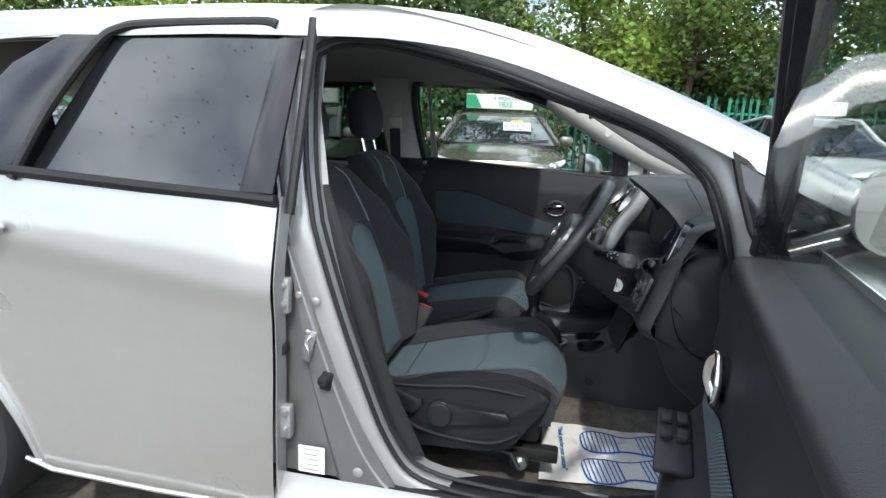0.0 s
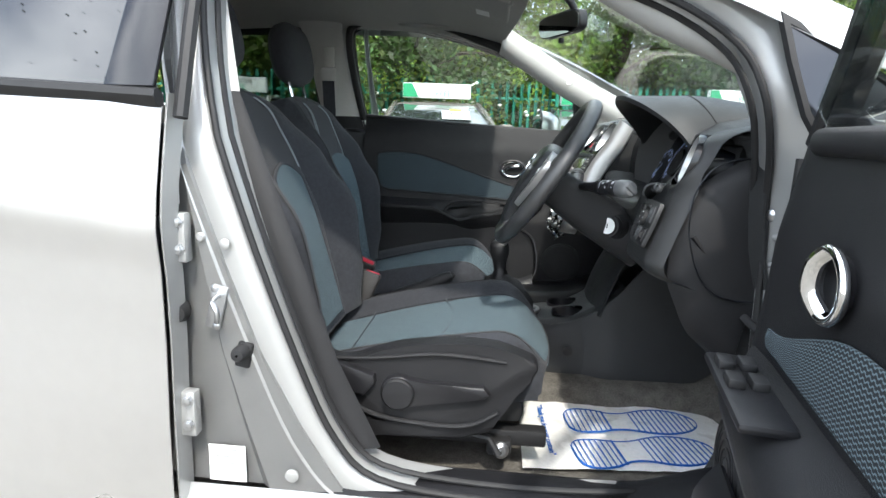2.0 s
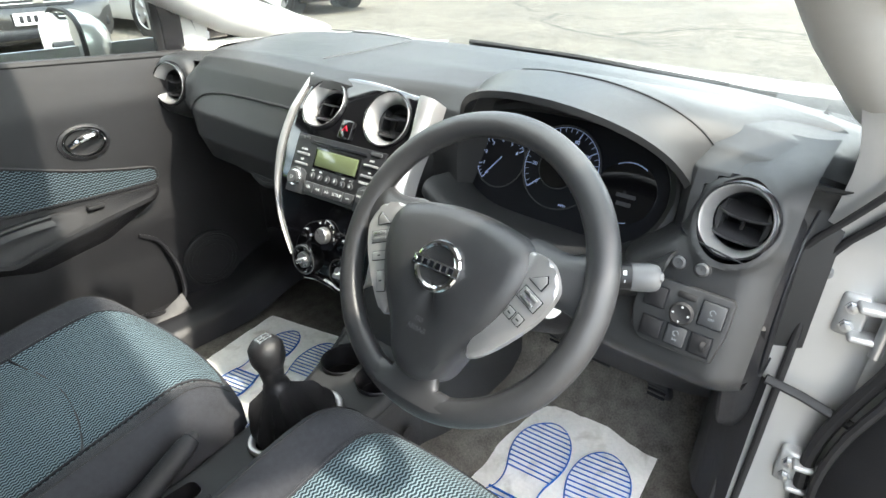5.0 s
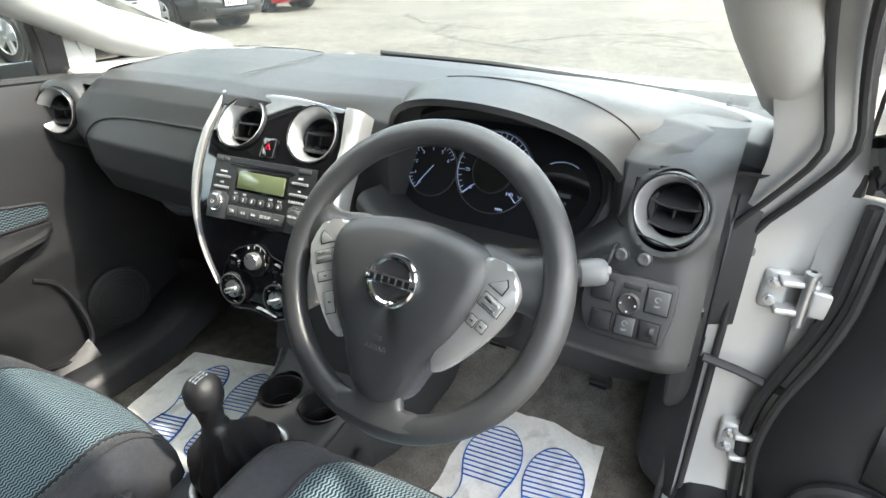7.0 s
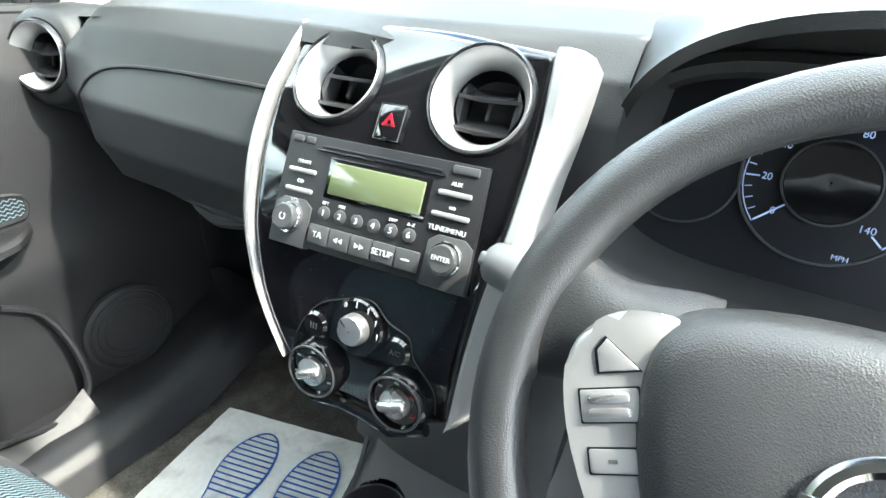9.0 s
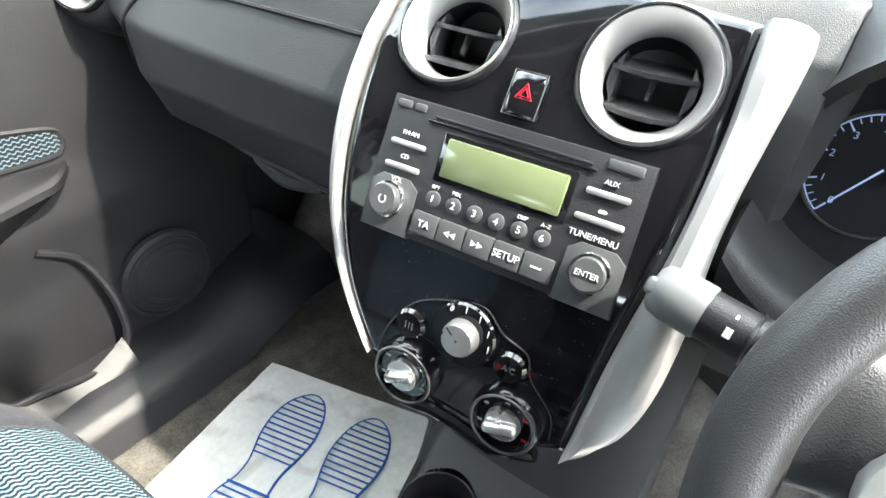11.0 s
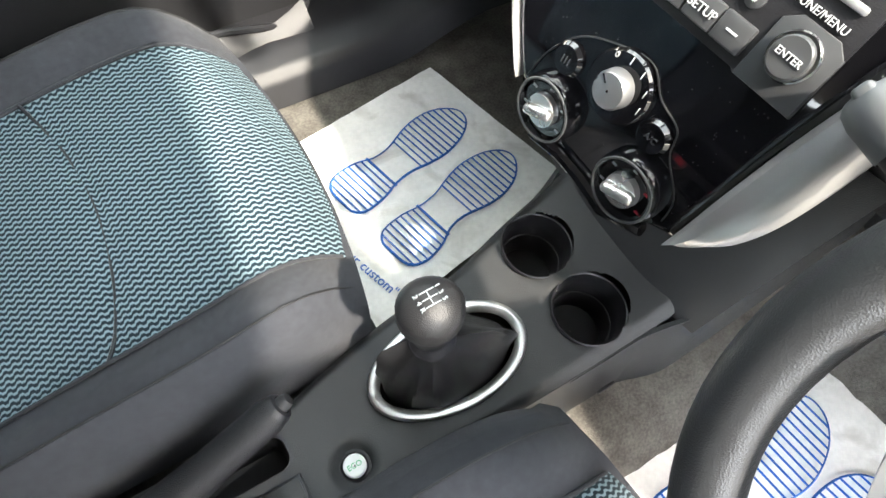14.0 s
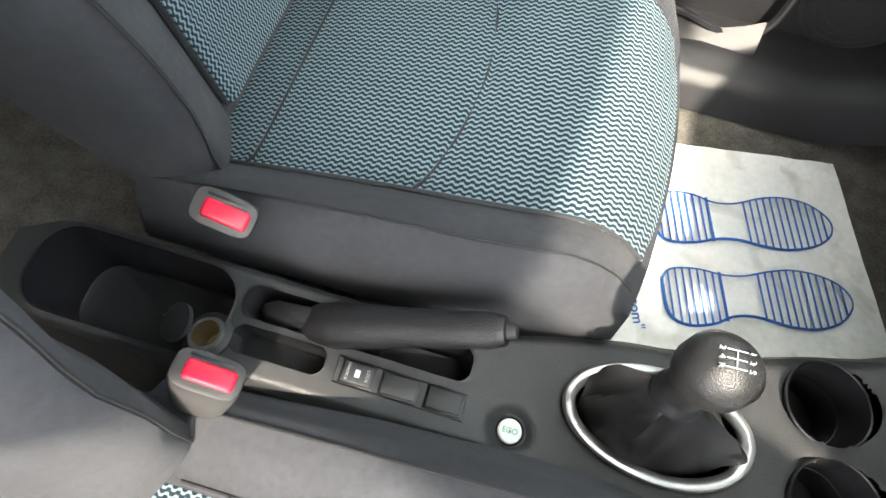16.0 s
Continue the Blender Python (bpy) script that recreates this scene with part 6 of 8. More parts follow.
# pedals
PED = thing("pedals", (0.85, -0.40, 0.35), "worn black rubber foot pedals", "pedals")
for y, w, hgt in ((-0.27, 0.05, 0.055), (-0.37, 0.06, 0.055), (-0.495, 0.045, 0.10)):
    pdl = part("pedal_pad", rbox((0.80, y, 0.42 if w > 0.046 else 0.40), (0.02, w, hgt), 0.006, Matrix.Rotation(radians(-35), 3, "Y")), M_RUBBER, PED)
    for k in range(4):
        part("pad_rib", rbox((0.790 - 0.004, y, (0.42 if w > 0.046 else 0.40) + (k - 1.5) * 0.012), (0.006, w * 0.8, 0.004), 0.001, Matrix.Rotation(radians(-35), 3, "Y")), M_PLASTIC, pdl)
    part("pedal_arm", tube([(0.815, y, 0.44), (0.86, y, 0.55), (0.90, y, 0.66)], 0.008, 8), M_RUBBER, PED)

# ---- centre console ----
CON = thing("centre_console", (0.1, -0.04, 0.29), "black plastic centre console with cup holders and open tray", "centre console")
YC = -0.055


def con_left(x):
    return soft([(-0.39, -0.060), (-0.375, -0.036), (-0.34, -0.024), (-0.02, -0.024), (0.07, -0.020), (0.15, 0.006), (0.22, 0.022), (0.32, 0.034), (0.40, 0.056), (0.56, 0.080)], x, 0.022)


def con_right(x):
    return soft([(-0.39, -0.100), (-0.375, -0.124), (-0.34, -0.134), (0.08, -0.130), (0.20, -0.134), (0.30, -0.139), (0.56, -0.142)], x, 0.022)


def con_top(x):
    return soft([(-0.46, 0.458), (-0.15, 0.448), (0.08, 0.440), (0.16, 0.428), (0.28, 0.420), (0.40, 0.432), (0.46, 0.452), (0.50, 0.480), (0.56, 0.54)], x, 0.03)


# openings in the top: centre, half lengths, corner radius, depth, wall taper
CUPS = [(0.412, 0.009, 0.0415), (0.418, -0.086, 0.0425)]
BAYS = {"rear_tray": ((-0.262, -0.079), (0.097, 0.044), 0.034, 0.085, 0.90), "handbrake_bay": ((-0.044, -0.057), (0.112, 0.0165), 0.012, 0.045, 0.93), "coin_tray": ((-0.110, -0.094), (0.045, 0.0135), 0.011, 0.030, 0.90), "gear_well": ((0.2515, -0.0565), (0.080, 0.043), 0.042, 0.03, 1.0)}


def bay_sd(x, y, bay):
    (cx, cy), (hx, hy), r = bay[0], bay[1], bay[2]
    qx, qy = abs(x - cx) - hx + r, abs(y - cy) - hy + r
    return math.hypot(max(qx, 0), max(qy, 0)) + min(max(qx, qy), 0) - r


def top_sd(x, y):
    return min([bay_sd(x, y, q) for q in BAYS.values()] + [math.hypot(x - a, y - c) - r for a, c, r in CUPS])


def console_top():
    bm = bmesh.new()
    nx, ny = 300, 46
    grid = {}
    for i in range(nx + 1):
        for j in range(ny + 1):
            x = lerp(-0.388, 0.56, i / nx)
            v = j / ny
            y = lerp(con_right(x), con_left(x), v)
            d = top_sd(x, y)
            if abs(d) < 0.0022:
                gx, gy = top_sd(x + 0.0005, y) - top_sd(x - 0.0005, y), top_sd(x, y + 0.0005) - top_sd(x, y - 0.0005)
                g = math.hypot(gx, gy) or 1
                x, y = x - gx / g * d, y - gy / g * d
            e = max(0, 1 - min(v, 1 - v) / 0.09)
            dish = 0.010 * math.exp(-(math.hypot(x - 0.117, y + 0.102) / 0.020) ** 4)
            ridge = 0.006 * math.exp(-(math.hypot(x - 0.404, y + 0.038) / 0.020) ** 2)
            grid[i, j] = (bm.verts.new((x, y, con_top(x) - 0.012 * e * e - dish + ridge)), x, y)
    for i in range(nx):
        for j in range(ny):
            q = [grid[i, j], grid[i + 1, j], grid[i + 1, j + 1], grid[i, j + 1]]
            if top_sd(sum(p[1] for p in q) / 4, sum(p[2] for p in q) / 4) > -0.0004:
                bm.faces.new([p[0] for p in q])
    bmesh.ops.delete(bm, geom=[v for v in bm.verts if not v.link_faces], context="VERTS")
    return bm


part("console_top", console_top(), M_DASH, CON, "grained black console top")
for sy in (-1, 1):
    def con_side(u, v, sy=sy):
        x = lerp(-0.388, 0.56, u)
        y = con_left(x) + 0.010 * v if sy > 0 else con_right(x) - 0.022 * v
        return Vector((x, y, lerp(con_top(x) - 0.011, 0.285, v)))
    part("console_side", sheet(con_side, 60, 6, 0.004), M_DASH, CON, "grey grained console side")
part("console_end", loft([[Vector((-0.388 + 0.006 * (z < 0.4), y, z)) for z in (0.445, 0.40, 0.285)] for y in (con_right(-0.388), YC - 0.02, con_left(-0.388))], closed=False, caps=False), M_DASH, CON)
for nm, ((cx, cy), (hx, hy), r, depth, taper) in BAYS.items():
    if nm == "gear_well":
        continue
    ol = []
    for qx, qy, a0 in ((1, 1, 0), (-1, 1, 90), (-1, -1, 180), (1, -1, 270)):
        ol += [(qx * (hx - r) + r * math.cos(radians(a0 + 15 * k)), qy * (hy - r) + r * math.sin(radians(a0 + 15 * k))) for k in range(7)]
    rings = [[Vector((cx + x * k, cy + y * k + 0.0, con_top(cx + x) + dz)) for x, y in ol] for k, dz in ((1.03, 0.0008), (1.0, 0.0016), (0.985, -0.003), (lerp(1, taper, 0.6), -depth * 0.6), (taper, -depth), (taper - 0.06, -depth - 0.003), (0.02, -depth - 0.003))]
    part(nm, loft(rings, caps=False), M_PLASTIC_HARD, CON)
for hx, hy, r in CUPS:
    m = pose(hx, hy, con_top(hx))
    cup = part("cup_holder", lathe([(r * 1.05, 0.0005), (r * 1.02, 0.0022), (r * 0.985, 0.001), (r * 0.95, -0.02), (r * 0.92, -0.040), (r * 0.86, -0.043), (r * 0.82, -0.078), (0.001, -0.079)], m, 40), M_PLASTIC_HARD, CON, "round cup holder")
    part("cup_step", tube([m @ Vector((r * 0.89 * math.cos(a), r * 0.89 * math.sin(a), -0.0415)) for a in (2 * math.pi * k / 32 for k in range(32))], 0.0010, 5, True), M_DASH, cup)
# riser to the stack, bowed, with flared cheeks running down to the carpet
def riser(u, v):
    y = lerp(-0.165, 0.098, u)
    edge = abs(2 * u - 1) ** 3
    return Vector((lerp(0.482, 0.575, v) - 0.018 * math.sin(v * math.pi) + 0.016 * edge, y, lerp(0.457, 0.665, v ** 1.25) - 0.006 * edge * (1 - v)))


part("riser", sheet(riser, 24, 18, 0.006), M_DASH, CON, "grey grained riser under the stack")
for side in (-1, 1):
    def cheek(u, v, side=side):
        x = lerp(0.36, 0.80, u)
        yt = con_right(min(x, 0.5)) - 0.002 - 0.022 * curve([(0.44, 0), (0.54, 1)], x) if side < 0 else con_left(min(x, 0.5)) + 0.002 + 0.018 * curve([(0.44, 0), (0.54, 1)], x)
        zt = soft([(0.36, 0.412), (0.44, 0.432), (0.50, 0.470), (0.56, 0.54), (0.62, 0.62), (0.80, 0.66)], x, 0.02)
        foot = yt + side * lerp(0.028, 0.012, u)
        w = v ** 1.6
        return Vector((x, lerp(yt, foot, w), lerp(zt, 0.252 if side < 0 else 0.287, v)))
    part("console_cheek", sheet(cheek, 26, 12, 0.005), M_DASH, CON, "grey flared console cheek")
part("side_button", lathe([(0.013, 0), (0.013, 0.003), (0.010, 0.004), (0.001, 0.003)], face_pose((0.418, -0.162, 0.350), (0, -1, 0)), 20), M_RUBBER, CON)
part("strip_seam", tube([Vector((x, y, con_top(x) + 0.0004)) for x, y in ((-0.054, -0.0825), (0.070, -0.0835), (0.0715, -0.1075), (-0.0535, -0.107))], 0.0009, 5, True), M_DIAL, CON)
for k, x in enumerate((-0.0325, 0.0075, 0.0505)):
    w = 0.029 if k == 0 else 0.033
    part("blank_gap", rbox((x, -0.095, con_top(x) + 0.0010), (w + 0.003, 0.0225, 0.003), 0.0008, Matrix.Rotation(0.035, 3, "Y")), M_DIAL, CON)
    b = part("switch_blank" if k else "lock_switch", rbox((x, -0.095, con_top(x) + 0.0026), (w, 0.0195, 0.004), 0.0014, Matrix.Rotation(0.035, 3, "Y")), M_DASH, CON, "" if k else "central locking switch")
    if not k:
        m0 = axes_pose((x, -0.095, con_top(x) + 0.0052), Vector((0, -1, 0)), Vector((1, 0, 0)), Vector((0, 0, 1)))
        part("lock_symbol", rbox((0, 0, 0), (0.007, 0.005, 0.0005), 0.001), M_PRINT, b).data.transform(m0)
        words("LOCK", 0.0045, m0 @ Matrix.Translation((0, 0.0095, 0)), M_PRINT, b, depth=0.0002)
        words("UNLOCK", 0.0040, m0 @ Matrix.Translation((0, -0.0095, 0)), M_PRINT, b, depth=0.0002)
ECO = pose(0.117, -0.102, con_top(0.117) - 0.008)
ec = part("eco_button", lathe([(0.0115, -0.004), (0.0115, 0.0035), (0.010, 0.0050), (0.001, 0.0045)], ECO, 30), M_LABEL, CON, "round white eco button")
part("eco_ring", lathe([(0.0165, -0.004), (0.0160, 0.0020), (0.0135, 0.0028), (0.0120, 0.0010), (0.0118, -0.004)], ECO, 30), M_PLASTIC_HARD, ec)
M_GREEN = mat("green_print", (0.02, 0.42, 0.16), 0.5)
words("ECO", 0.0075, axes_pose((0.117, -0.102, con_top(0.117) - 0.0028), Vector((0, -1, 0)), Vector((1, 0, 0)), Vector((0, 0, 1))) @ Matrix.Rotation(radians(90), 4, "Z"), M_GREEN, ec, depth=0.0002)
# lighter socket with its open cap
LT = pose(-0.177, -0.100, 0.447, -6, -12, 0)
ls = part("lighter_socket", lathe([(0.018, -0.03), (0.018, 0.002), (0.0165, 0.005), (0.0135, 0.005), (0.0125, -0.028), (0.001, -0.028)], LT, 26), M_STEEL, CON, "bare metal lighter socket")
part("socket_liner", lathe([(0.0134, 0.004), (0.0126, -0.024), (0.001, -0.0245)], LT, 26), M_BRASS, ls, "dull brass socket liner")
part("socket_collar", lathe([(0.024, -0.02), (0.024, 0.0), (0.019, 0.003), (0.018, -0.01)], LT, 26), M_DASH, ls)
part("socket_cap", lathe([(0.019, 0), (0.019, 0.004), (0.015, 0.006), (0.001, 0.006)], pose(-0.209, -0.096, 0.443, 8, -30, 0), 24), M_RUBBER, ls)

# gear lever
GEAR = thing("gear_lever", (0.235, YC, 0.42), "black leather gear lever and gaiter in a silver ring", "gear lever")
gz = con_top(0.238)
part("gaiter_ring", tube([Vector((0.2515 + 0.087 * math.cos(a), -0.0565 + 0.0490 * math.sin(a) * (1 + 0.08 * math.cos(a)), con_top(0.2515 + 0.087 * math.cos(a)) + 0.005)) for a in (2 * math.pi * k / 48 for k in range(48))], 0.0075, 10, True, squash=0.8), M_SATIN, GEAR, "satin silver gaiter ring")
rings = []
for k in range(15):
    t = k / 14
    f = 1 - t ** 1.9
    cx, cy, cz = lerp(0.2515, 0.226, t), lerp(-0.0565, -0.053, t), gz - 0.002 + 0.115 * t ** 0.95
    ring = []
    for q in range(64):
        a = 2 * math.pi * q / 64
        k1 = 1 - abs(math.sin(2.0 * a + 0.75 + 0.35 * t)) ** 0.55
        k2 = 1 - abs(math.sin(4.5 * a + 1.9 - 1.2 * t)) ** 0.7
        fold = 1 + (0.40 * (k1 - 0.35) + 0.14 * (k2 - 0.3)) * math.sin(min(1, t * 1.1) * math.pi)
        ring.append(Vector((cx + (0.016 + 0.058 * f) * fold * math.cos(a), cy + (0.016 + 0.027 * f) * fold * math.sin(a), cz + 0.030 * (k1 - 0.3) * math.sin(t * math.pi))))
    rings.append(ring)
part("gaiter", loft(rings), M_BOOT, GEAR, "creased black leather gaiter")
lo_, hi_ = Vector((0.226, -0.053, gz + 0.108)), Vector((0.222, -0.051, 0.575))
part("lever_sleeve", lathe([(0.022, 0), (0.021, 0.006), (0.0175, 0.010), (0.0170, 0.018), (0.017, 0.026)], face_pose(lo_, hi_ - lo_), 24), M_PLASTIC_HARD, GEAR)
gk = []
KM = face_pose((0.224, -0.052, 0.545), Vector((-0.06, 0.02, 1)))
for k in range(15):
    t = k / 14
    z = lerp(0.0, 0.086, t)
    r = curve([(0, 0.0165), (0.22, 0.0180), (0.58, 0.0262), (0.80, 0.0258), (0.93, 0.0185), (1.0, 0.0060)], t)
    gk.append([KM @ Vector((r * math.cos(a), r * 1.08 * math.sin(a), z)) for a in (2 * math.pi * q / 28 for q in range(28))])
gkp = part("gear_knob", loft(gk), M_GEARKNOB, GEAR, "black leather gear knob with the shift pattern")
GT = axes_pose((0.2185, -0.0505, 0.6312), Vector((0, -1, 0)), Vector((0.99, 0, 0.1)), Vector((-0.1, 0, 0.99)))
for x in (-0.006, 0.0, 0.006):
    part("gate_line", rbox((0, 0, 0), (0.0008, 0.013, 0.0008), 0), M_STITCH, gkp).data.transform(GT @ Matrix.Translation((x, 0, 0.0005)))
part("gate_line", rbox((0, 0, 0), (0.012, 0.0008, 0.0008), 0), M_STITCH, gkp).data.transform(GT @ Matrix.Translation((0, 0, 0.0005)))
for tx, x, y in (("1", -0.006, 0.0095), ("2", -0.006, -0.0095), ("3", 0.0, 0.0095), ("4", 0.0, -0.0095), ("5", 0.006, 0.0095), ("R", 0.006, -0.0095)):
    words(tx, 0.0055, GT @ Matrix.Translation((x, y, 0.0)), M_STITCH, gkp, depth=0.0012)

# handbrake
HB = thing("handbrake_lever", (-0.10, -0.06, 0.42), "black handbrake lever lowered into the console", "handbrake")
h0, h1 = Vector((-0.100, -0.061, 0.432)), Vector((0.080, -0.037, 0.511))
pts = [lerp(h0, h1, t) for t in (0, 0.08, 0.2, 0.4, 0.6, 0.8, 0.95, 1.0)]
part("grip", tube(pts, [0.012, 0.020, 0.0225, 0.0205, 0.0180, 0.0170, 0.0165, 0.0135], 18), M_PLASTIC, HB)
part("release_button", lathe([(0.0075, 0), (0.0075, 0.010), (0.006, 0.014), (0.001, 0.0145)], face_pose(h1, h1 - h0), 18), M_RUBBER, HB)
part("collar", lathe([(0.0145, 0), (0.0125, 0.005), (0.009, 0.006)], face_pose(h1, h1 - h0), 20), M_PLASTIC_HARD, HB)
part("lever_boot", loft([[Vector((x, -0.058 + w * math.copysign(abs(math.cos(a)) ** 0.6, math.cos(a)), z + h * math.sin(a))) for a in (2 * math.pi * q / 16 for q in range(16))] for x, w, z, h in ((-0.142, 0.006, 0.430, 0.008), (-0.130, 0.012, 0.430, 0.018), (-0.09, 0.0135, 0.430, 0.028), (-0.04, 0.013, 0.430, 0.030), (-0.02, 0.008, 0.425, 0.022))]), M_PLASTIC, HB)

# ---- paper floor mats ----
def sole(m, parent, flip):
    """One printed shoe sole: outline, bars across the tread and the heel."""
    xs = [(0.0, 0.0), (0.045, 0.004), (0.062, 0.030), (0.058, 0.070), (0.045, 0.100), (0.044, 0.135), (0.058, 0.185), (0.060, 0.225), (0.048, 0.262), (0.020, 0.288), (-0.008, 0.284), (-0.030, 0.255), (-0.040, 0.210), (-0.036, 0.170), (-0.026, 0.130), (-0.026, 0.095), (-0.034, 0.060), (-0.034, 0.020), (-0.020, 0.003)]
    pts = smooth_path([Vector((x * 0.92 * flip, y, 0)) for x, y in xs], 4, True)
    part("sole_outline", tube([m @ (p + Vector((0, 0, 0.0004))) for p in pts], 0.0022, 6, True, squash=0.5), M_INK, parent)

    def span(y):
        xsx = [p.x + (q.x - p.x) * (y - p.y) / (q.y - p.y) for p, q in zip(pts, pts[1:] + pts[:1]) if (p.y - y) * (q.y - y) < 0]
        return (min(xsx), max(xsx)) if len(xsx) > 1 else None
    ys = [0.010 + 0.0115 * k for k in range(7)] + [0.150 + 0.0115 * k for k in range(12)]
    for y in ys:
        s = span(y)
        if s:
            part("tread_bar", rbox((0, 0, 0), (s[1] - s[0], 0.0024, 0.0012), 0), M_INK, parent).data.transform(m @ Matrix.Translation(((s[0] + s[1]) / 2, y + 0.0, 0.0006)))
    s = span(0.088)
    part("heel_bar", rbox((0, 0, 0), (s[1] - s[0] + 0.006, 0.0040, 0.0012), 0), M_INK, parent).data.transform(m @ Matrix.Translation(((s[0] + s[1]) / 2, 0.090, 0.0006)))


def paper_mat(corners, label, sole_at, text_at, ang, size=1.0, girth=1.0):
    p = thing("paper_floor_mat", corners[0], label, "floor mat", "paper floor mats")
    a, b, c, d = (Vector(q) for q in corners)
    def fn(u, v):
        q = lerp(lerp(a, b, u), lerp(d, c, u), v)
        z = 0.005 * noise.noise((q.x * 9, q.y * 9, 3)) + 0.012 * max(0, u - 0.85) + 0.0025 * noise.noise((q.x * 30, q.y * 30, 7))
        return q + Vector((0, 0, z + 0.004))
    part("paper_sheet", sheet(fn, 30, 30, 0.0012), M_PAPER, p)
    for (sx, sy, fl, turn) in sole_at:
        sole(pose(sx, sy, corners[0][2] + 0.009, 0, 0, turn - 90) @ Matrix.Diagonal((size * girth, size, 1, 1)) @ Matrix.Translation((-0.012 * fl, 0, 0)), p, fl)
    words('"Thank you for your custom"', 0.0195, axes_pose((text_at[0], text_at[1], corners[0][2] + 0.010), Vector((math.cos(ang), math.sin(ang), 0)), Vector((-math.sin(ang), math.cos(ang), 0)), Vector((0, 0, 1))), M_INK, p)
    return p


# y axis of the prints points forward: turned by -90 degrees
paper_mat([(0.225, 0.372, 0.300), (0.512, 0.418, 0.300), (0.590, 0.125, 0.300), (0.212, 0.050, 0.300)], "white paper floor mat with blue printed shoe soles, scuffed", [(0.262, 0.247, -1, 14.5), (0.289, 0.136, 1, 14.3)], (0.226, 0.190), radians(-71), 0.87)
paper_mat([(0.286, -0.200, 0.243), (0.765, -0.150, 0.243), (0.835, -0.525, 0.243), (0.287, -0.578, 0.243)], "white paper floor mat with blue printed shoe soles", [(0.398, -0.368, -1, 7.5), (0.402, -0.518, 1, 11.0)], (0.345, -0.415), radians(-86), 1.09, 1.16)

# ---- passenger door, closed, seen from inside ----
PD = thing("passenger_door", (0.2, 0.68, 0.5), "closed passenger door with dark trim and patterned cloth panel", "car door")


def pd_skin(u, v):
    x = lerp(-0.34, 0.66, u)
    zt = lerp(0.975, 0.925, u)
    z = lerp(0.34, zt, v)
    y = line([(0.34, 0.600), (0.50, 0.615), (0.58, 0.612), (0.66, 0.628), (0.86, 0.640), (0.93, 0.662), (0.98, 0.69)], z)
    y += 0.018 * max(0, (x - 0.35) / 0.3) ** 2
    return Vector((x, y, z))


part("trim_panel", sheet(pd_skin, 40, 40, 0.003), M_PLASTIC, PD, "charcoal plastic door trim")
ins = [(-0.272, 0.838), (-0.18, 0.846), (-0.09, 0.834), (0.08, 0.782), (0.22, 0.738), (0.32, 0.715), (0.380, 0.704), (0.392, 0.692), (0.388, 0.674), (0.36, 0.668), (0.2, 0.674), (0.0, 0.684), (-0.15, 0.692), (-0.24, 0.697), (-0.272, 0.725), (-0.282, 0.79)]
bm = bmesh.new()
lay = bm.loops.layers.uv.new("UVMap")
ps = smooth_path([Vector((a, b, 0)) for a, b in ins], 3, True)
vs = [bm.verts.new((p.x, pd_skin(0.5, (p.y - 0.34) / 0.61).y - 0.006, p.y)) for p in ps]
f = bm.faces.new(vs)
bmesh.ops.triangulate(bm, faces=[f])
for fc in bm.faces:
    for lp in fc.loops:
        lp[lay].uv = (lp.vert.co.x, lp.vert.co.z)
part("cloth_panel", bm, M_DOORCLOTH, PD, "dark blue wave-patterned door cloth")
part("cloth_edge", tube([(p.x, pd_skin(0.5, (p.y - 0.34) / 0.61).y - 0.004, p.y) for p in ps], 0.004, 6, True), M_PLASTIC, PD)
def armrest(u, v):
    x = lerp(-0.305, 0.388, u)
    lip = soft([(-0.30, 0.640), (-0.05, 0.636), (0.0, 0.614), (0.055, 0.590), (0.109, 0.604), (0.244, 0.632), (0.349, 0.650), (0.39, 0.655)], x, 0.012)
    low = soft([(-0.30, 0.556), (-0.09, 0.566), (0.03, 0.566), (0.10, 0.546), (0.246, 0.569), (0.353, 0.622), (0.39, 0.640)], x, 0.012)
    top = 0.668 - 0.008 * u
    f = min(1, (x + 0.310) / 0.05, (0.392 - x) / 0.04) ** 0.5
    prof = [(0.640, top), (0.640 - 0.016 * f, top - 0.003), (0.640 - 0.050 * f, lip + 0.006), (0.640 - 0.059 * f, lip + 0.001), (0.640 - 0.060 * f, lip - 0.008), (0.640 - 0.046 * f, lerp(lip, low, 0.6)), (0.640 - 0.030 * f, low), (0.634, low - 0.012)]
    i = v * (len(prof) - 1)
    k = min(int(i), len(prof) - 2)
    return Vector((x, lerp(prof[k][0], prof[k + 1][0], i - k), lerp(prof[k][1], prof[k + 1][1], i - k)))


part("armrest", sheet(armrest, 70, 28, 0.004), M_PLASTIC, PD, "sculpted black plastic armrest")
grip = smooth_path([Vector((0.002, 0.588, 0.622)), Vector((0.018, 0.596, 0.645)), Vector((0.045, 0.600, 0.656)), Vector((0.100, 0.602, 0.661)), Vector((0.148, 0.603, 0.662))], 5)
# no hollow here: a near-black strip stands for the recess's shade
part("pull_cup_shade", loft([[p, p + Vector((0.004, -0.010, -0.016 * min(1, k / 6)))] for k, p in enumerate(grip)], closed=False, caps=False), M_DIAL, PD, "flat dark strip standing for the shaded pull cup recess")
part("pull_grip", tube(grip, 0.0065, 8), M_PLASTIC_HARD, PD)
part("window_switch", rbox((0.238, 0.604, 0.657), (0.034, 0.016, 0.008), 0.002), M_RUBBER, PD)
rc = face_pose((0.262, 0.632, 0.792), (0, -1, 0.05))
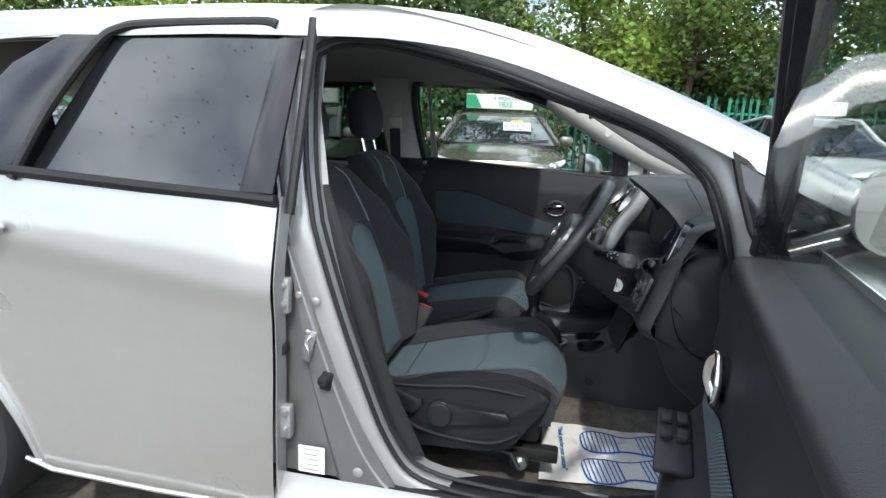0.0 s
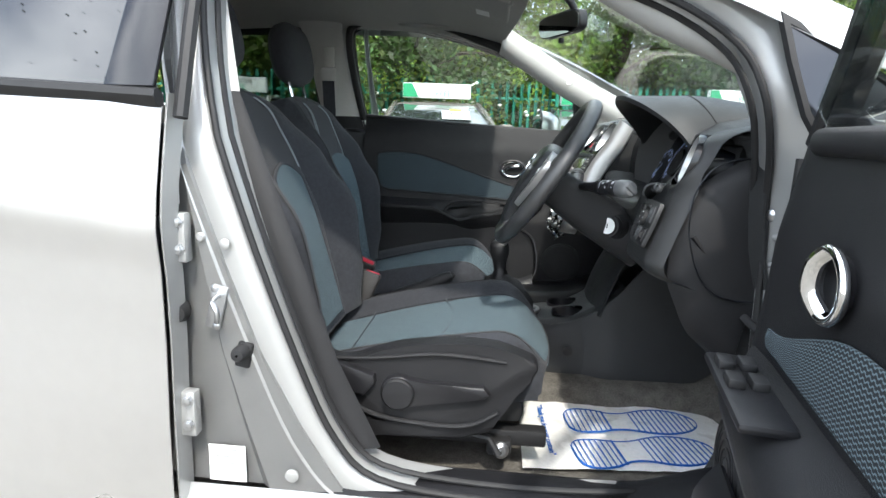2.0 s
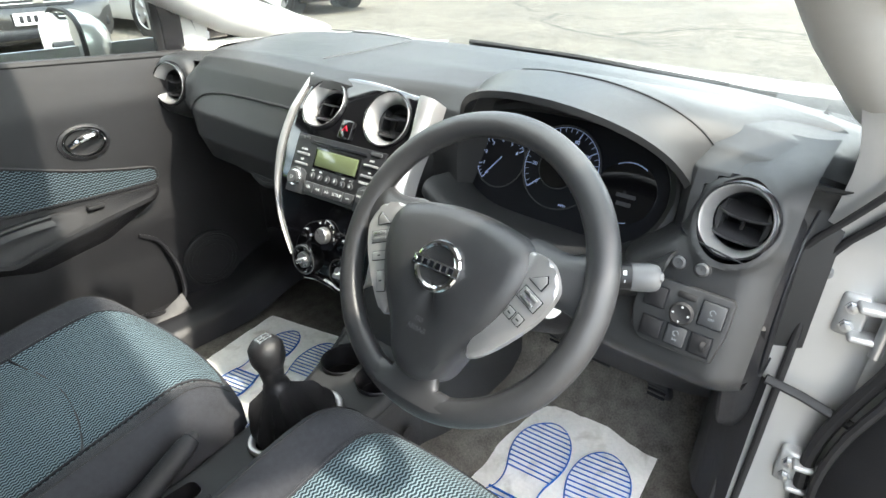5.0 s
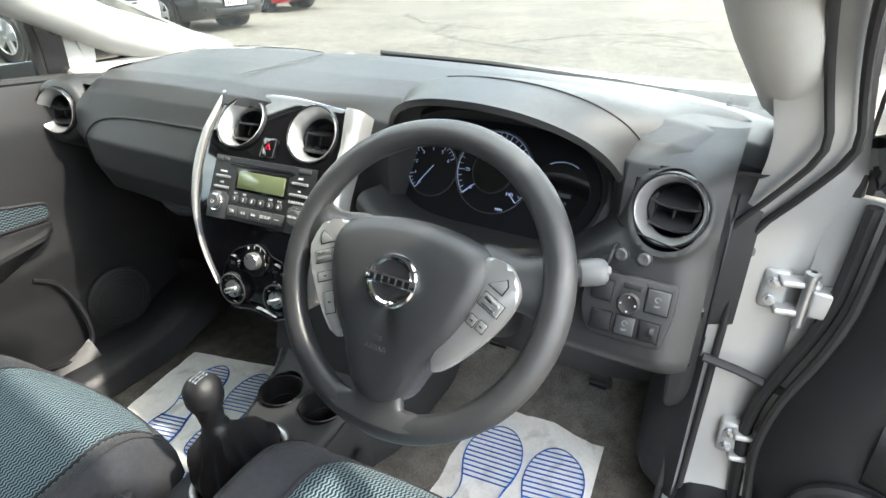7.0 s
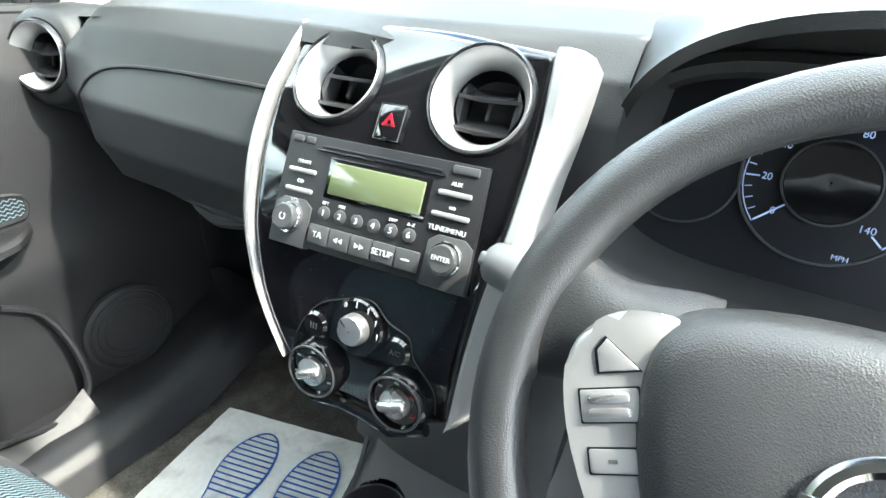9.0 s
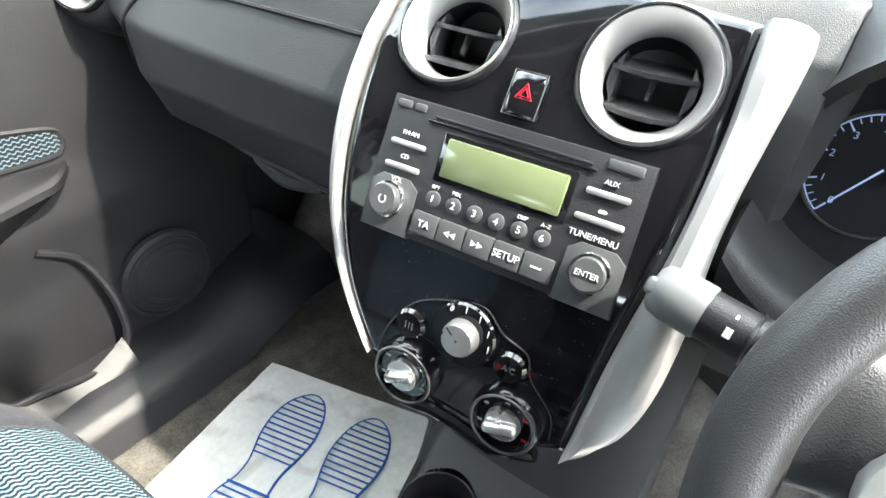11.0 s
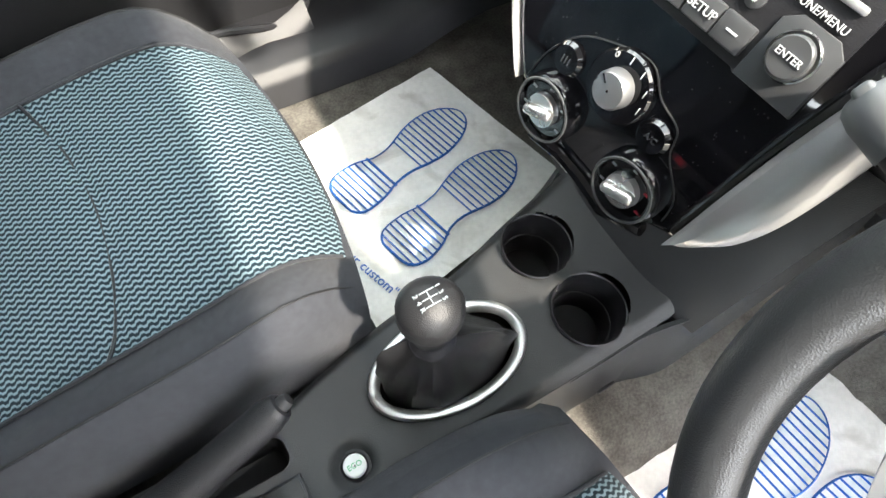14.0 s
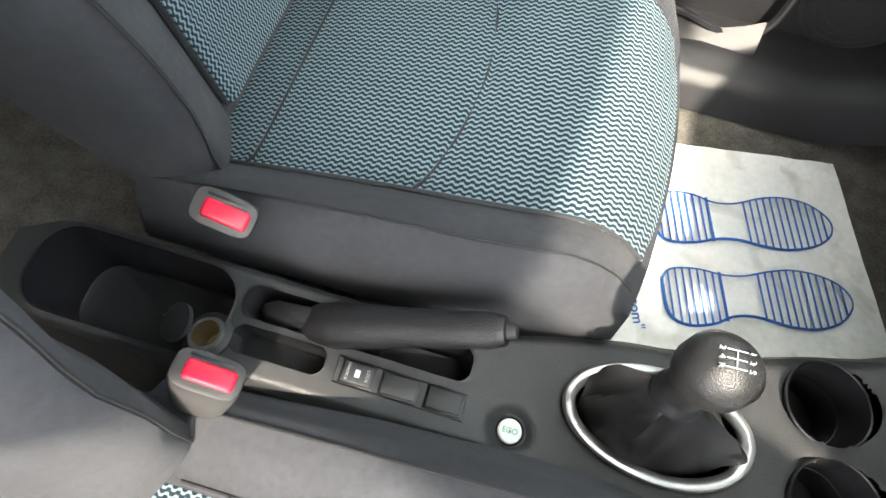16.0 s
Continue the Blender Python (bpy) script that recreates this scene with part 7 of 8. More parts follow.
hr_ = part("release_bezel", lathe([(0.047, -0.006), (0.046, 0.003), (0.040, 0.005), (0.036, -0.004), (0.03, -0.012), (0.001, -0.014)], rc @ Matrix.Diagonal((1.15, 0.82, 1, 1)), 36), M_PLASTIC_HARD, PD)
part("bezel_chrome", tube([rc @ Vector((0.037 * math.cos(a) * 1.1, 0.026 * math.sin(a) * 1.1, 0.003)) for a in (2 * math.pi * k / 36 for k in range(36))], 0.003, 6, True), M_CHROME, hr_)
part("release_handle", tube(smooth_path([rc @ Vector((-0.030, -0.004, 0.0)), rc @ Vector((-0.005, 0.010, 0.012)), rc @ Vector((0.020, 0.012, 0.010)), rc @ Vector((0.030, 0.004, 0.0))], 5), 0.007, 8), M_CHROME, hr_, "chrome door release")
# lower pocket and speaker
part("door_pocket", sheet(lambda u, v: Vector((lerp(-0.26, 0.36, u), 0.56 - 0.03 * math.sin(v * math.pi) + 0.03 * max(0, u - 0.9) * 10 * 0.3, lerp(0.300, 0.385 - 0.025 * math.sin(max(0, min(1, (u - 0.75) / 0.25)) * math.pi), v))), 24, 8, 0.006), M_PLASTIC_HARD, PD)
part("pocket_lip", tube(smooth_path([(-0.26, 0.56, 0.392), (0.1, 0.555, 0.390), (0.22, 0.555, 0.382), (0.285, 0.556, 0.366), (0.33, 0.558, 0.358), (0.368, 0.568, 0.385), (0.374, 0.585, 0.450), (0.355, 0.605, 0.52), (0.31, 0.610, 0.555)], 6), 0.006, 8), M_PLASTIC_HARD, PD)
sk = part("speaker_grille", lathe([(0.078, -0.004), (0.078, 0.006), (0.072, 0.008), (0.070, 0.004), (0.02, 0.008), (0.001, 0.0085)], face_pose((0.470, 0.600, 0.430), (-0.05, -1, 0)), 40), M_RUBBER, PD, "round perforated speaker grille")
for r in (0.02, 0.032, 0.044, 0.056, 0.066):
    part("grille_ring", tube([face_pose((0.470, 0.594, 0.430), (-0.05, -1, 0)) @ Vector((r * math.cos(a), r * math.sin(a), 0.0)) for a in (2 * math.pi * k / 36 for k in range(36))], 0.0012, 5, True), M_PLASTIC, sk)
# window frame and glass
part("belt_seal", tube([(-0.34, 0.685, 0.982), (0.1, 0.690, 0.956), (0.64, 0.70, 0.928)], 0.010, 8), M_RUBBER, PD)
wf = [(-0.355, 0.705, 0.97), (-0.382, 0.665, 1.12), (-0.395, 0.628, 1.25), (-0.375, 0.615, 1.318), (-0.28, 0.608, 1.335), (-0.05, 0.606, 1.325), (0.10, 0.618, 1.278), (0.27, 0.640, 1.215), (0.42, 0.668, 1.142), (0.488, 0.69, 1.085), (0.503, 0.70, 1.03), (0.510, 0.715, 0.93)]
part("window_frame", tube(smooth_path(wf, 5), 0.014, 8, squash=1.3), M_RUBBER, PD, "black window frame")
g = part("window_glass", sheet(lambda u, v: Vector((lerp(-0.36, 0.54, u), lerp(0.712, 0.625, v * lerp(1, 0.35, u)), lerp(lerp(0.975, 0.93, u), line([(-0.36, 1.32), (0, 1.325), (0.27, 1.215), (0.54, 1.05)], lerp(-0.36, 0.54, u)), v))), 16, 10, 0.003), M_GLASS2, PD)
g.visible_shadow = False
part("quarter_post", loft([[Vector((x + dx, y + dy, z)) for dx, dy in ((-0.022, -0.008), (0.026, -0.008), (0.026, 0.012), (-0.022, 0.012))] for x, y, z in ((0.535, 0.708, 0.925), (0.530, 0.696, 1.01), (0.515, 0.682, 1.09))]), M_BLACKTRIM, PD)
def quarter_tri(f, y):
    c = Vector((0.685, 0, 0.972))
    return [Vector((c.x + (x - c.x) * f, y, c.z + (z - c.z) * f)) for x, z in ((0.575, 0.940), (0.590, 1.015), (0.635, 1.020), (0.72, 0.985), (0.80, 0.945))]
part("quarter_seal", tube(quarter_tri(0.58, 0.712), 0.004, 6, True), M_RUBBER, CAR)
part("quarter_surround", loft([quarter_tri(1.25, 0.700), quarter_tri(1.0, 0.690), quarter_tri(0.62, 0.694), quarter_tri(0.58, 0.715)], caps=False), M_PILLAR, CAR, "pale quarter window surround")
part("quarter_sill", rbox((0.70, 0.70, 0.935), (0.30, 0.05, 0.03), 0.01), M_PILLAR, CAR)


# door mirror of the passenger side
def door_mirror(c, side, parent):
    rings = []
    for k in range(11):
        t = k / 10
        s = max(0.06, math.sin(math.acos(min(1, max(-1, 1 - 1.06 * t)))) if t < 0.94 else 1.0)
        x = lerp(0.09, 0.0, t)
        rings.append([Vector((c[0] + x, c[1] + side * 0.105 * s * math.copysign(abs(math.cos(a)) ** 0.7, math.cos(a)), c[2] + 0.075 * s * math.copysign(abs(math.sin(a)) ** 0.7, math.sin(a)))) for a in (2 * math.pi * q / 24 for q in range(24))])
    mm = part("mirror_housing", loft(rings), M_SILVER, parent, "silver door mirror housing")
    part("mirror_bezel", tube([p + Vector((-0.002, 0, 0)) for p in rings[-1]], 0.006, 6, True), M_RUBBER, mm)
    part("mirror_glass", prism([(0.096 * math.copysign(abs(math.cos(a)) ** 0.7, math.cos(a)), 0.067 * math.copysign(abs(math.sin(a)) ** 0.7, math.sin(a))) for a in (2 * math.pi * q / 24 for q in range(24))], 0.003, face_pose((c[0] - 0.005, c[1], c[2]), (-1, -side * 0.22, 0.02))), M_MIRROR, mm)
    part("mirror_arm", tube([(c[0] + 0.05, c[1] - side * 0.07, c[2] - 0.05), (c[0] + 0.05, c[1] - side * 0.17, c[2] - 0.085)], 0.025, 10), M_BLACKTRIM, mm)


door_mirror((0.375, 0.905, 0.957), 1, PD)

# ---- driver's door, wide open ----
DD = thing("driver_door", (0.70, -0.82, 0.3), "wide open driver door with dark inner trim and chrome release", "car door")
DM = Matrix.Translation((0.640, -0.800, 0)) @ Matrix.Rotation(radians(80), 4, "Z")
# local: -x runs along the door from hinge to latch, -y faces outside


FRAMED = ("window_frame", "frame_seal", "window_glass")
INBOARD = ("trim_panel", "front_panel_shoulder", "armrest", "window_switch_plate", "window_switch", "cloth_panel", "door_pocket")


def dpart(name, bm, material, parent=None, label=""):
    bm.transform(DM @ Matrix.Translation((0, 0.055 if name in INBOARD else 0.037 if name in FRAMED else 0.0, 0)))
    return part(name, bm, material, parent or DD, label)


def dd_y(x, z):
    return line([(0.30, -0.030), (0.45, 0.010), (0.60, 0.004), (0.80, 0.0), (0.92, -0.02)], z)


def trim_end(z):
    return soft([(0.36, 0.006), (0.43, 0.014), (0.50, 0.021), (0.59, 0.011), (0.69, -0.020), (0.76, -0.035), (0.92, -0.040)], z, 0.03)


dpart("trim_panel", sheet(lambda u, v: Vector((lerp(-0.97, trim_end(lerp(0.36, 0.92, v)), u), dd_y(0, lerp(0.36, 0.92, v)) - 0.045 * max(0, (u - 0.90) / 0.10) ** 2, lerp(0.36, 0.92 - 0.0 * u, v))), 30, 26, 0.02), M_PLASTIC, None, "charcoal plastic door trim")
dpart("inner_steel", sheet(lambda u, v: Vector((lerp(-0.99, 0.032, u), -0.045, lerp(0.28, 0.90, v))), 4, 4, 0.02), M_SHUT)
dpart("hinge_face", rbox((0.034, -0.078, 0.59), (0.02, 0.08, 0.62), 0.006), M_SHUT)
dpart("shut_rib", sheet(lambda u, v: Vector((lerp(-0.12, 0.022, u), -0.026 - 0.010 * (2 * u - 1) ** 4 - 0.010 * (2 * v - 1) ** 6, lerp(0.66, 0.885, v))), 12, 12, 0.004), M_SHUT)
dpart("shut_seal", tube(smooth_path([Vector((trim_end(z) + 0.026, -0.004, z)) for z in (0.90, 0.82, 0.76, 0.70, 0.64, 0.57, 0.50, 0.42, 0.34)], 5), 0.0095, 8), M_RUBBER)
for px, pz, pr in ((-0.010, 0.845, 0.008), (-0.055, 0.800, 0.011), (0.008, 0.690, 0.007)):
    dpart("blanking_plug", lathe([(pr, 0), (pr, 0.003), (pr * 0.7, 0.005), (0.0005, 0.005)], face_pose((px, -0.016, pz), (0, 1, 0)), 16), M_RUBBER)
dpart("outer_skin", sheet(lambda u, v: Vector((lerp(-1.0, 0.02, u), -(0.085 + 0.045 * math.sin(min(1, v * 1.15) * math.pi) ** 0.7), lerp(0.24, 0.95, v))), 10, 22, 0.004), M_SILVER)
dpart("door_rubber", tube(smooth_path([(0.012, -0.035, 0.93), (0.012, -0.035, 0.60), (0.0, -0.035, 0.34), (-0.10, -0.035, 0.27), (-0.95, -0.035, 0.27)], 8), 0.010, 8), M_RUBBER)
dpart("belt_cap", rbox((-0.565, -0.025, 0.922), (0.81, 0.15, 0.032), 0.013, seg=3), M_PLASTIC)
dpart("trim_seal", tube([Vector((trim_end(lerp(0.36, 0.90, k / 16)) + 0.004, 0.016, lerp(0.36, 0.90, k / 16))) for k in range(17)], 0.007, 8), M_RUBBER)
rel = DM @ face_pose((-0.330, 0.062, 0.790), (0, 1, 0))
rb = part("release_bezel", tube([rel @ Vector((0.043 * math.cos(a), 0.034 * math.sin(a), 0.004)) for a in (2 * math.pi * k / 48 for k in range(48))], 0.0052, 10, True), M_CHROME, DD, "chrome door release bezel")
part("release_cup", lathe([(0.041, 0.003), (0.036, -0.010), (0.020, -0.018), (0.001, -0.019)], rel @ Matrix.Diagonal((1.0, 0.80, 1, 1)), 32), M_PLASTIC_HARD, rb)
part("release_handle", tube(smooth_path([rel @ Vector((-0.006, 0.031, 0.002)), rel @ Vector((-0.016, 0.016, 0.010)), rel @ Vector((-0.018, -0.010, 0.011)), rel @ Vector((-0.008, -0.031, 0.002))], 5), 0.0060, 8, squash=1.4), M_CHROME, rb)
dpart("armrest", loft([[Vector((x, 0.002 + o * max(0, math.sin(a)), zc + 0.050 * math.cos(a))) for a in (2 * math.pi * q / 16 for q in range(16))] for x, o, zc in ((-0.10, 0.012, 0.60), (-0.18, 0.055, 0.605), (-0.40, 0.070, 0.605), (-0.66, 0.070, 0.610), (-0.82, 0.02, 0.62))]), M_PLASTIC)
wsw = dpart("window_switch_plate", rbox((-0.27, 0.050, 0.652), (0.20, 0.055, 0.012), 0.005), M_PLASTIC_HARD, None, "black window switch panel")
for k in range(2):
    for j in range(2):
        dpart("window_switch", rbox((-0.215 - 0.055 * k, 0.038 + 0.024 * j, 0.662), (0.032, 0.018, 0.012), 0.003), M_RUBBER, wsw)
bm = sheet(lambda u, v: Vector((lerp(-0.80, -0.16, u), 0.006 + 0.002 * math.sin(v * 3.1), lerp(0.668, 0.668 + curve([(0, 0.10), (0.6, 0.085), (1, 0.025)], u), v))), 20, 8, 0.003, uvs=lambda u, v: (0.64 * u, 0.10 * v))
dpart("cloth_panel", bm, M_DOORCLOTH, None, "dark wave-patterned door cloth")
dpart("door_pocket", sheet(lambda u, v: Vector((lerp(-0.80, -0.14, u), 0.035 + 0.03 * math.sin(v * math.pi), lerp(0.37, 0.49, v))), 14, 8, 0.008), M_PLASTIC_HARD)
spk = DM @ face_pose((-0.115, 0.068, 0.465), (0, 1, 0))
sg = part("speaker_grille", lathe([(0.082, -0.004), (0.082, 0.006), (0.075, 0.009), (0.072, 0.004), (0.001, 0.009)], spk, 40), M_RUBBER, DD, "round perforated speaker grille")
for r in (0.02, 0.032, 0.044, 0.056, 0.066):
    part("grille_ring", tube([spk @ Vector((r * math.cos(a), r * math.sin(a), 0.008)) for a in (2 * math.pi * k / 36 for k in range(36))], 0.0012, 5, True), M_PLASTIC, sg)
# window frame of the open door
fr = smooth_path([(-0.02, -0.055, 0.92), (-0.10, -0.052, 1.02), (-0.22, -0.035, 1.12), (-0.45, 0.0, 1.225), (-0.70, 0.035, 1.30), (-0.86, 0.045, 1.315), (-0.93, 0.04, 1.28), (-0.955, -0.01, 1.10), (-0.97, -0.05, 0.93)], 6)
dpart("window_frame", tube(fr, 0.020, 8, squash=1.1), M_BLACKTRIM, None, "black door window frame")
dpart("frame_seal", tube([p + Vector((0, 0.018, 0)) for p in fr], 0.010, 8), M_RUBBER)
gl = dpart("window_glass", sheet(lambda u, v: Vector((lerp(-0.96, -0.06, u), lerp(-0.05, 0.035 - 0.06 * u, v), lerp(0.92, line([(-0.96, 1.25), (-0.70, 1.30), (-0.45, 1.225), (-0.22, 1.12), (-0.06, 0.97)], lerp(-0.96, -0.06, u)), v))), 14, 8, 0.003), M_GLASS2)
gl.visible_shadow = False
# mirror on the open door
MD = DM @ Matrix.Translation((-0.10, -0.22, 1.02)) @ Matrix.Rotation(radians(8), 4, "Z")
rings = []
for k in range(11):
    t = k / 10
    s = max(0.06, math.sin(math.acos(max(-1, 1 - 1.06 * t))) if t < 0.94 else 1.0)
    rings.append([MD @ Vector((lerp(0.09, 0.0, t), 0.105 * s * math.copysign(abs(math.cos(a)) ** 0.7, math.cos(a)), 0.075 * s * math.copysign(abs(math.sin(a)) ** 0.7, math.sin(a)))) for a in (2 * math.pi * q / 24 for q in range(24))])
mh = part("mirror_housing", loft(rings), M_SILVER, DD, "silver door mirror housing")
part("mirror_glass", prism([(0.096 * math.copysign(abs(math.cos(a)) ** 0.7, math.cos(a)), 0.067 * math.copysign(abs(math.sin(a)) ** 0.7, math.sin(a))) for a in (2 * math.pi * q / 24 for q in range(24))], 0.003, MD @ face_pose((-0.004, 0, 0), (-1, 0.1, 0.02))), M_MIRROR, mh)
part("mirror_arm", tube([MD @ Vector((0.05, 0.07, -0.05)), MD @ Vector((0.04, 0.18, -0.09))], 0.026, 10), M_BLACKTRIM, mh)

# quarter glass in front of the driver's door opening
qt = [(0.588, 1.066), (0.604, 1.004), (0.626, 0.935), (0.645, 0.902), (0.70, 0.905), (0.80, 0.925), (0.73, 0.982), (0.655, 1.030)]
QM = axes_pose((0, -0.806, 0.0), Vector((1, 0, 0)), Vector((0, 0.16, 0.987)), Vector((0, -0.987, 0.16)))
def quarter(k, d):
    return [QM @ Vector((0.665 + (x - 0.665) * k, (0.962 + (z - 0.962) * k) / 0.987, d + 0.157)) for x, z in qt]
part("quarter_frame", loft([quarter(1.10, -0.006), quarter(1.06, 0.004), quarter(0.90, 0.005), quarter(0.86, 0.0)], caps=False), M_RUBBER, CAR, "black rubber quarter window frame")
part("quarter_glass", loft([quarter(0.88, 0.001), quarter(0.88, -0.003)]), M_PRIVACY, CAR, "small dark quarter glass")

# ---- interior mirror, visor, roof handle ----
RM_ = thing("rear_view_mirror", (0.34, -0.045, 1.21), "black rear-view mirror on the windscreen", "rear-view mirror")
mp = face_pose((0.345, -0.045, 1.212), (-0.86, -0.45, -0.10))
oval = [(0.098 * math.copysign(abs(math.cos(a)) ** 0.45, math.cos(a)), 0.029 * math.copysign(abs(math.sin(a)) ** 0.5, math.sin(a))) for a in (2 * math.pi * q / 36 for q in range(36))]
part("mirror_body", prism(oval, 0.022, mp @ Matrix.Translation((0, 0, -0.022)), bevel=0.003), M_PLASTIC_HARD, RM_)
part("mirror_glass", prism([(x * 0.95, y * 0.88) for x, y in oval], 0.002, mp @ Matrix.Translation((0, 0, 0.0005))), M_MIRROR, RM_)
part("mirror_stem", tube(smooth_path([mp @ Vector((0, 0, -0.02)), mp @ Vector((0, 0.03, -0.05)), (0.375, -0.03, 1.272), (0.36, -0.03, 1.288)], 5), 0.010, 10), M_PLASTIC_HARD, RM_)
part("day_night_tab", rbox((0, 0, 0), (0.014, 0.014, 0.012), 0.003), M_PLASTIC_HARD, RM_).data.transform(mp @ Matrix.Translation((0, -0.040, -0.008)))
for y0, y1, side in ((0.10, 0.50, 1), (-0.50, -0.10, -1)):
    V = thing("sun_visor", (0.15, (y0 + y1) / 2, 1.33), "pale grey sun visor folded up, with a label", "sun visor", "sun visors")
    part("visor_board", rbox((0.135, (y0 + y1) / 2, 1.322), (0.17, y1 - y0, 0.018), 0.008, Matrix.Rotation(radians(14), 3, "Y"), seg=3), M_LINER, V)
    part("visor_label", rbox((0.13, (y0 + y1) / 2 + 0.02, 1.3115), (0.045, 0.075, 0.001), 0, Matrix.Rotation(radians(14), 3, "Y")), M_LABEL, V)
    part("visor_clip", rbox((0.215, y0 + 0.02 if side > 0 else y1 - 0.02, 1.300), (0.02, 0.025, 0.015), 0.004), M_LINER, V)
OH = thing("overhead_console", (0.14, 0, 1.34), "pale grey overhead console with a map lamp", "overhead lamp")
part("console_body", rbox((0.13, 0, 1.335), (0.16, 0.13, 0.03), 0.012, Matrix.Rotation(radians(12), 3, "Y"), seg=3), M_LINER, OH)
part("lamp_lens", rbox((0.12, 0, 1.321), (0.06, 0.07, 0.006), 0.003, Matrix.Rotation(radians(12), 3, "Y")), M_LABEL, OH)
GH = thing("grab_handle", (-0.1, 0.57, 1.33), "pale grey roof grab handle", "grab handle")
part("handle_bar", tube(smooth_path([(-0.20, 0.585, 1.335), (-0.17, 0.565, 1.318), (-0.05, 0.560, 1.312), (0.04, 0.575, 1.315), (0.07, 0.60, 1.325)], 5), 0.010, 8), M_LINER, GH)
# ---- the yard ----
def ground_mat():
    m = mat("dusty_asphalt", (0.165, 0.153, 0.133), 0.93, 0, 0.45, 5, 0.9, 90)
    n, l = m.node_tree.nodes, m.node_tree.links
    b = n["Principled BSDF"]
    old = b.inputs["Base Color"].links[0].from_socket
    tc = n.new("ShaderNodeTexCoord")
    v = n.new("ShaderNodeTexVoronoi")
    v.inputs["Scale"].default_value = 26
    ramp = n.new("ShaderNodeValToRGB")
    ramp.color_ramp.elements[0].color, ramp.color_ramp.elements[1].color = (0.55, 0.54, 0.52, 1), (1.15, 1.14, 1.12, 1)
    mul = n.new("ShaderNodeMixRGB")
    mul.blend_type = "MULTIPLY"
    mul.inputs[0].default_value = 1
    l.new(tc.outputs["Object"], v.inputs["Vector"])
    l.new(v.outputs["Color"], ramp.inputs[0])
    l.new(old, mul.inputs[1])
    l.new(ramp.outputs[0], mul.inputs[2])
    l.new(mul.outputs[0], b.inputs["Base Color"])
    return m


gd = part("ground", sheet(lambda u, v: Vector((lerp(-700, 700, u), lerp(-700, 700, v), 0)), 2, 2), ground_mat())
tagged(gd, "dusty pale grey gravelled asphalt yard", "ground", kind="structure")
M_CRACK = mat("asphalt_crack", (0.06, 0.057, 0.052), 0.95, 0, 0.3, 8)
bm = bmesh.new()
for k in range(7):
    x, y = random.uniform(6, 18), random.uniform(-3, 5)
    a = random.uniform(0, 6.28)
    pts = []
    for i in range(26):
        a += random.uniform(-0.5, 0.5)
        x, y = x + 0.16 * math.cos(a), y + 0.16 * math.sin(a)
        pts.append((x, y))
    for i in range(25):
        w = 0.02 + 0.05 * random.random() ** 3
        p, q = Vector((*pts[i], 0.003)), Vector((*pts[i + 1], 0.003))
        s = (q - p).cross(Vector((0, 0, 1))).normalized() * w
        bm.faces.new([bm.verts.new(c) for c in (p - s, q - s, q + s, p + s)])
cr = part("ground_cracks", bm, M_CRACK)
tagged(cr, "dark tarred cracks in the asphalt yard", "crack", kind="stuff")


def fence_y(x):
    return 9.9 + 0.27 * x


# green steel palisade fence
M_FENCE = mat("green_fence_paint", (0.030, 0.235, 0.155), 0.5, 0.0, 0.25, 12, 0.1)
FEN = thing("palisade_fence", (0, fence_y(0), 0), "green painted steel palisade fence behind the parked cars", "fence")
bm = bmesh.new()
sec = [(-0.034, 0.010), (-0.022, -0.008), (-0.008, 0.002), (0.008, 0.002), (0.022, -0.008), (0.034, 0.010)]
rows = [[Vector((x, y, z)) for x, y in sec] for z in (0.05, 1.88)]
loft(rows, bm, closed=False, caps=False)
for i, (cx, wd) in enumerate(((-0.020, 0.012), (0.020, 0.012), (0.0, 0.014))):
    a, b, c = (bm.verts.new((cx + dx, 0.0, z)) for dx, z in ((-wd, 1.87), (wd, 1.87), (cx * 0.9, 2.00 if i < 2 else 2.05)))
    bm.faces.new((a, b, c))
bmesh.ops.solidify(bm, geom=bm.faces[:], thickness=0.003)
pale = part("pale", bm, M_FENCE, FEN, smooth=False)
slope = math.atan(0.27)
pm = pale.data
FX0, NP = -9.5, 285
for k in range(NP):
    x = FX0 + 0.142 * k
    ob = pale if k == 0 else new("pale", pm)
    ob.parent = FEN
    ob.matrix_basis = Matrix.Translation((x, fence_y(x) - fence_y(0), random.uniform(-0.012, 0.012))) @ Matrix.Rotation(slope + random.uniform(-0.02, 0.02), 4, "Z")
    ob.matrix_parent_inverse = Matrix.Identity(4)
for z in (0.45, 1.66):
    part("rail", tube([(FX0 - 0.2, fence_y(FX0 - 0.2) + 0.03, z), (FX0 + 0.142 * NP, fence_y(FX0 + 0.142 * NP) + 0.03, z)], 0.028, 6, squash=0.6), M_FENCE, FEN)
for k in range(15):
    x = FX0 + 2.75 * k
    part("post", rbox((x, fence_y(x) + 0.08, 1.0), (0.06, 0.10, 2.0), 0.004), M_FENCE, FEN)

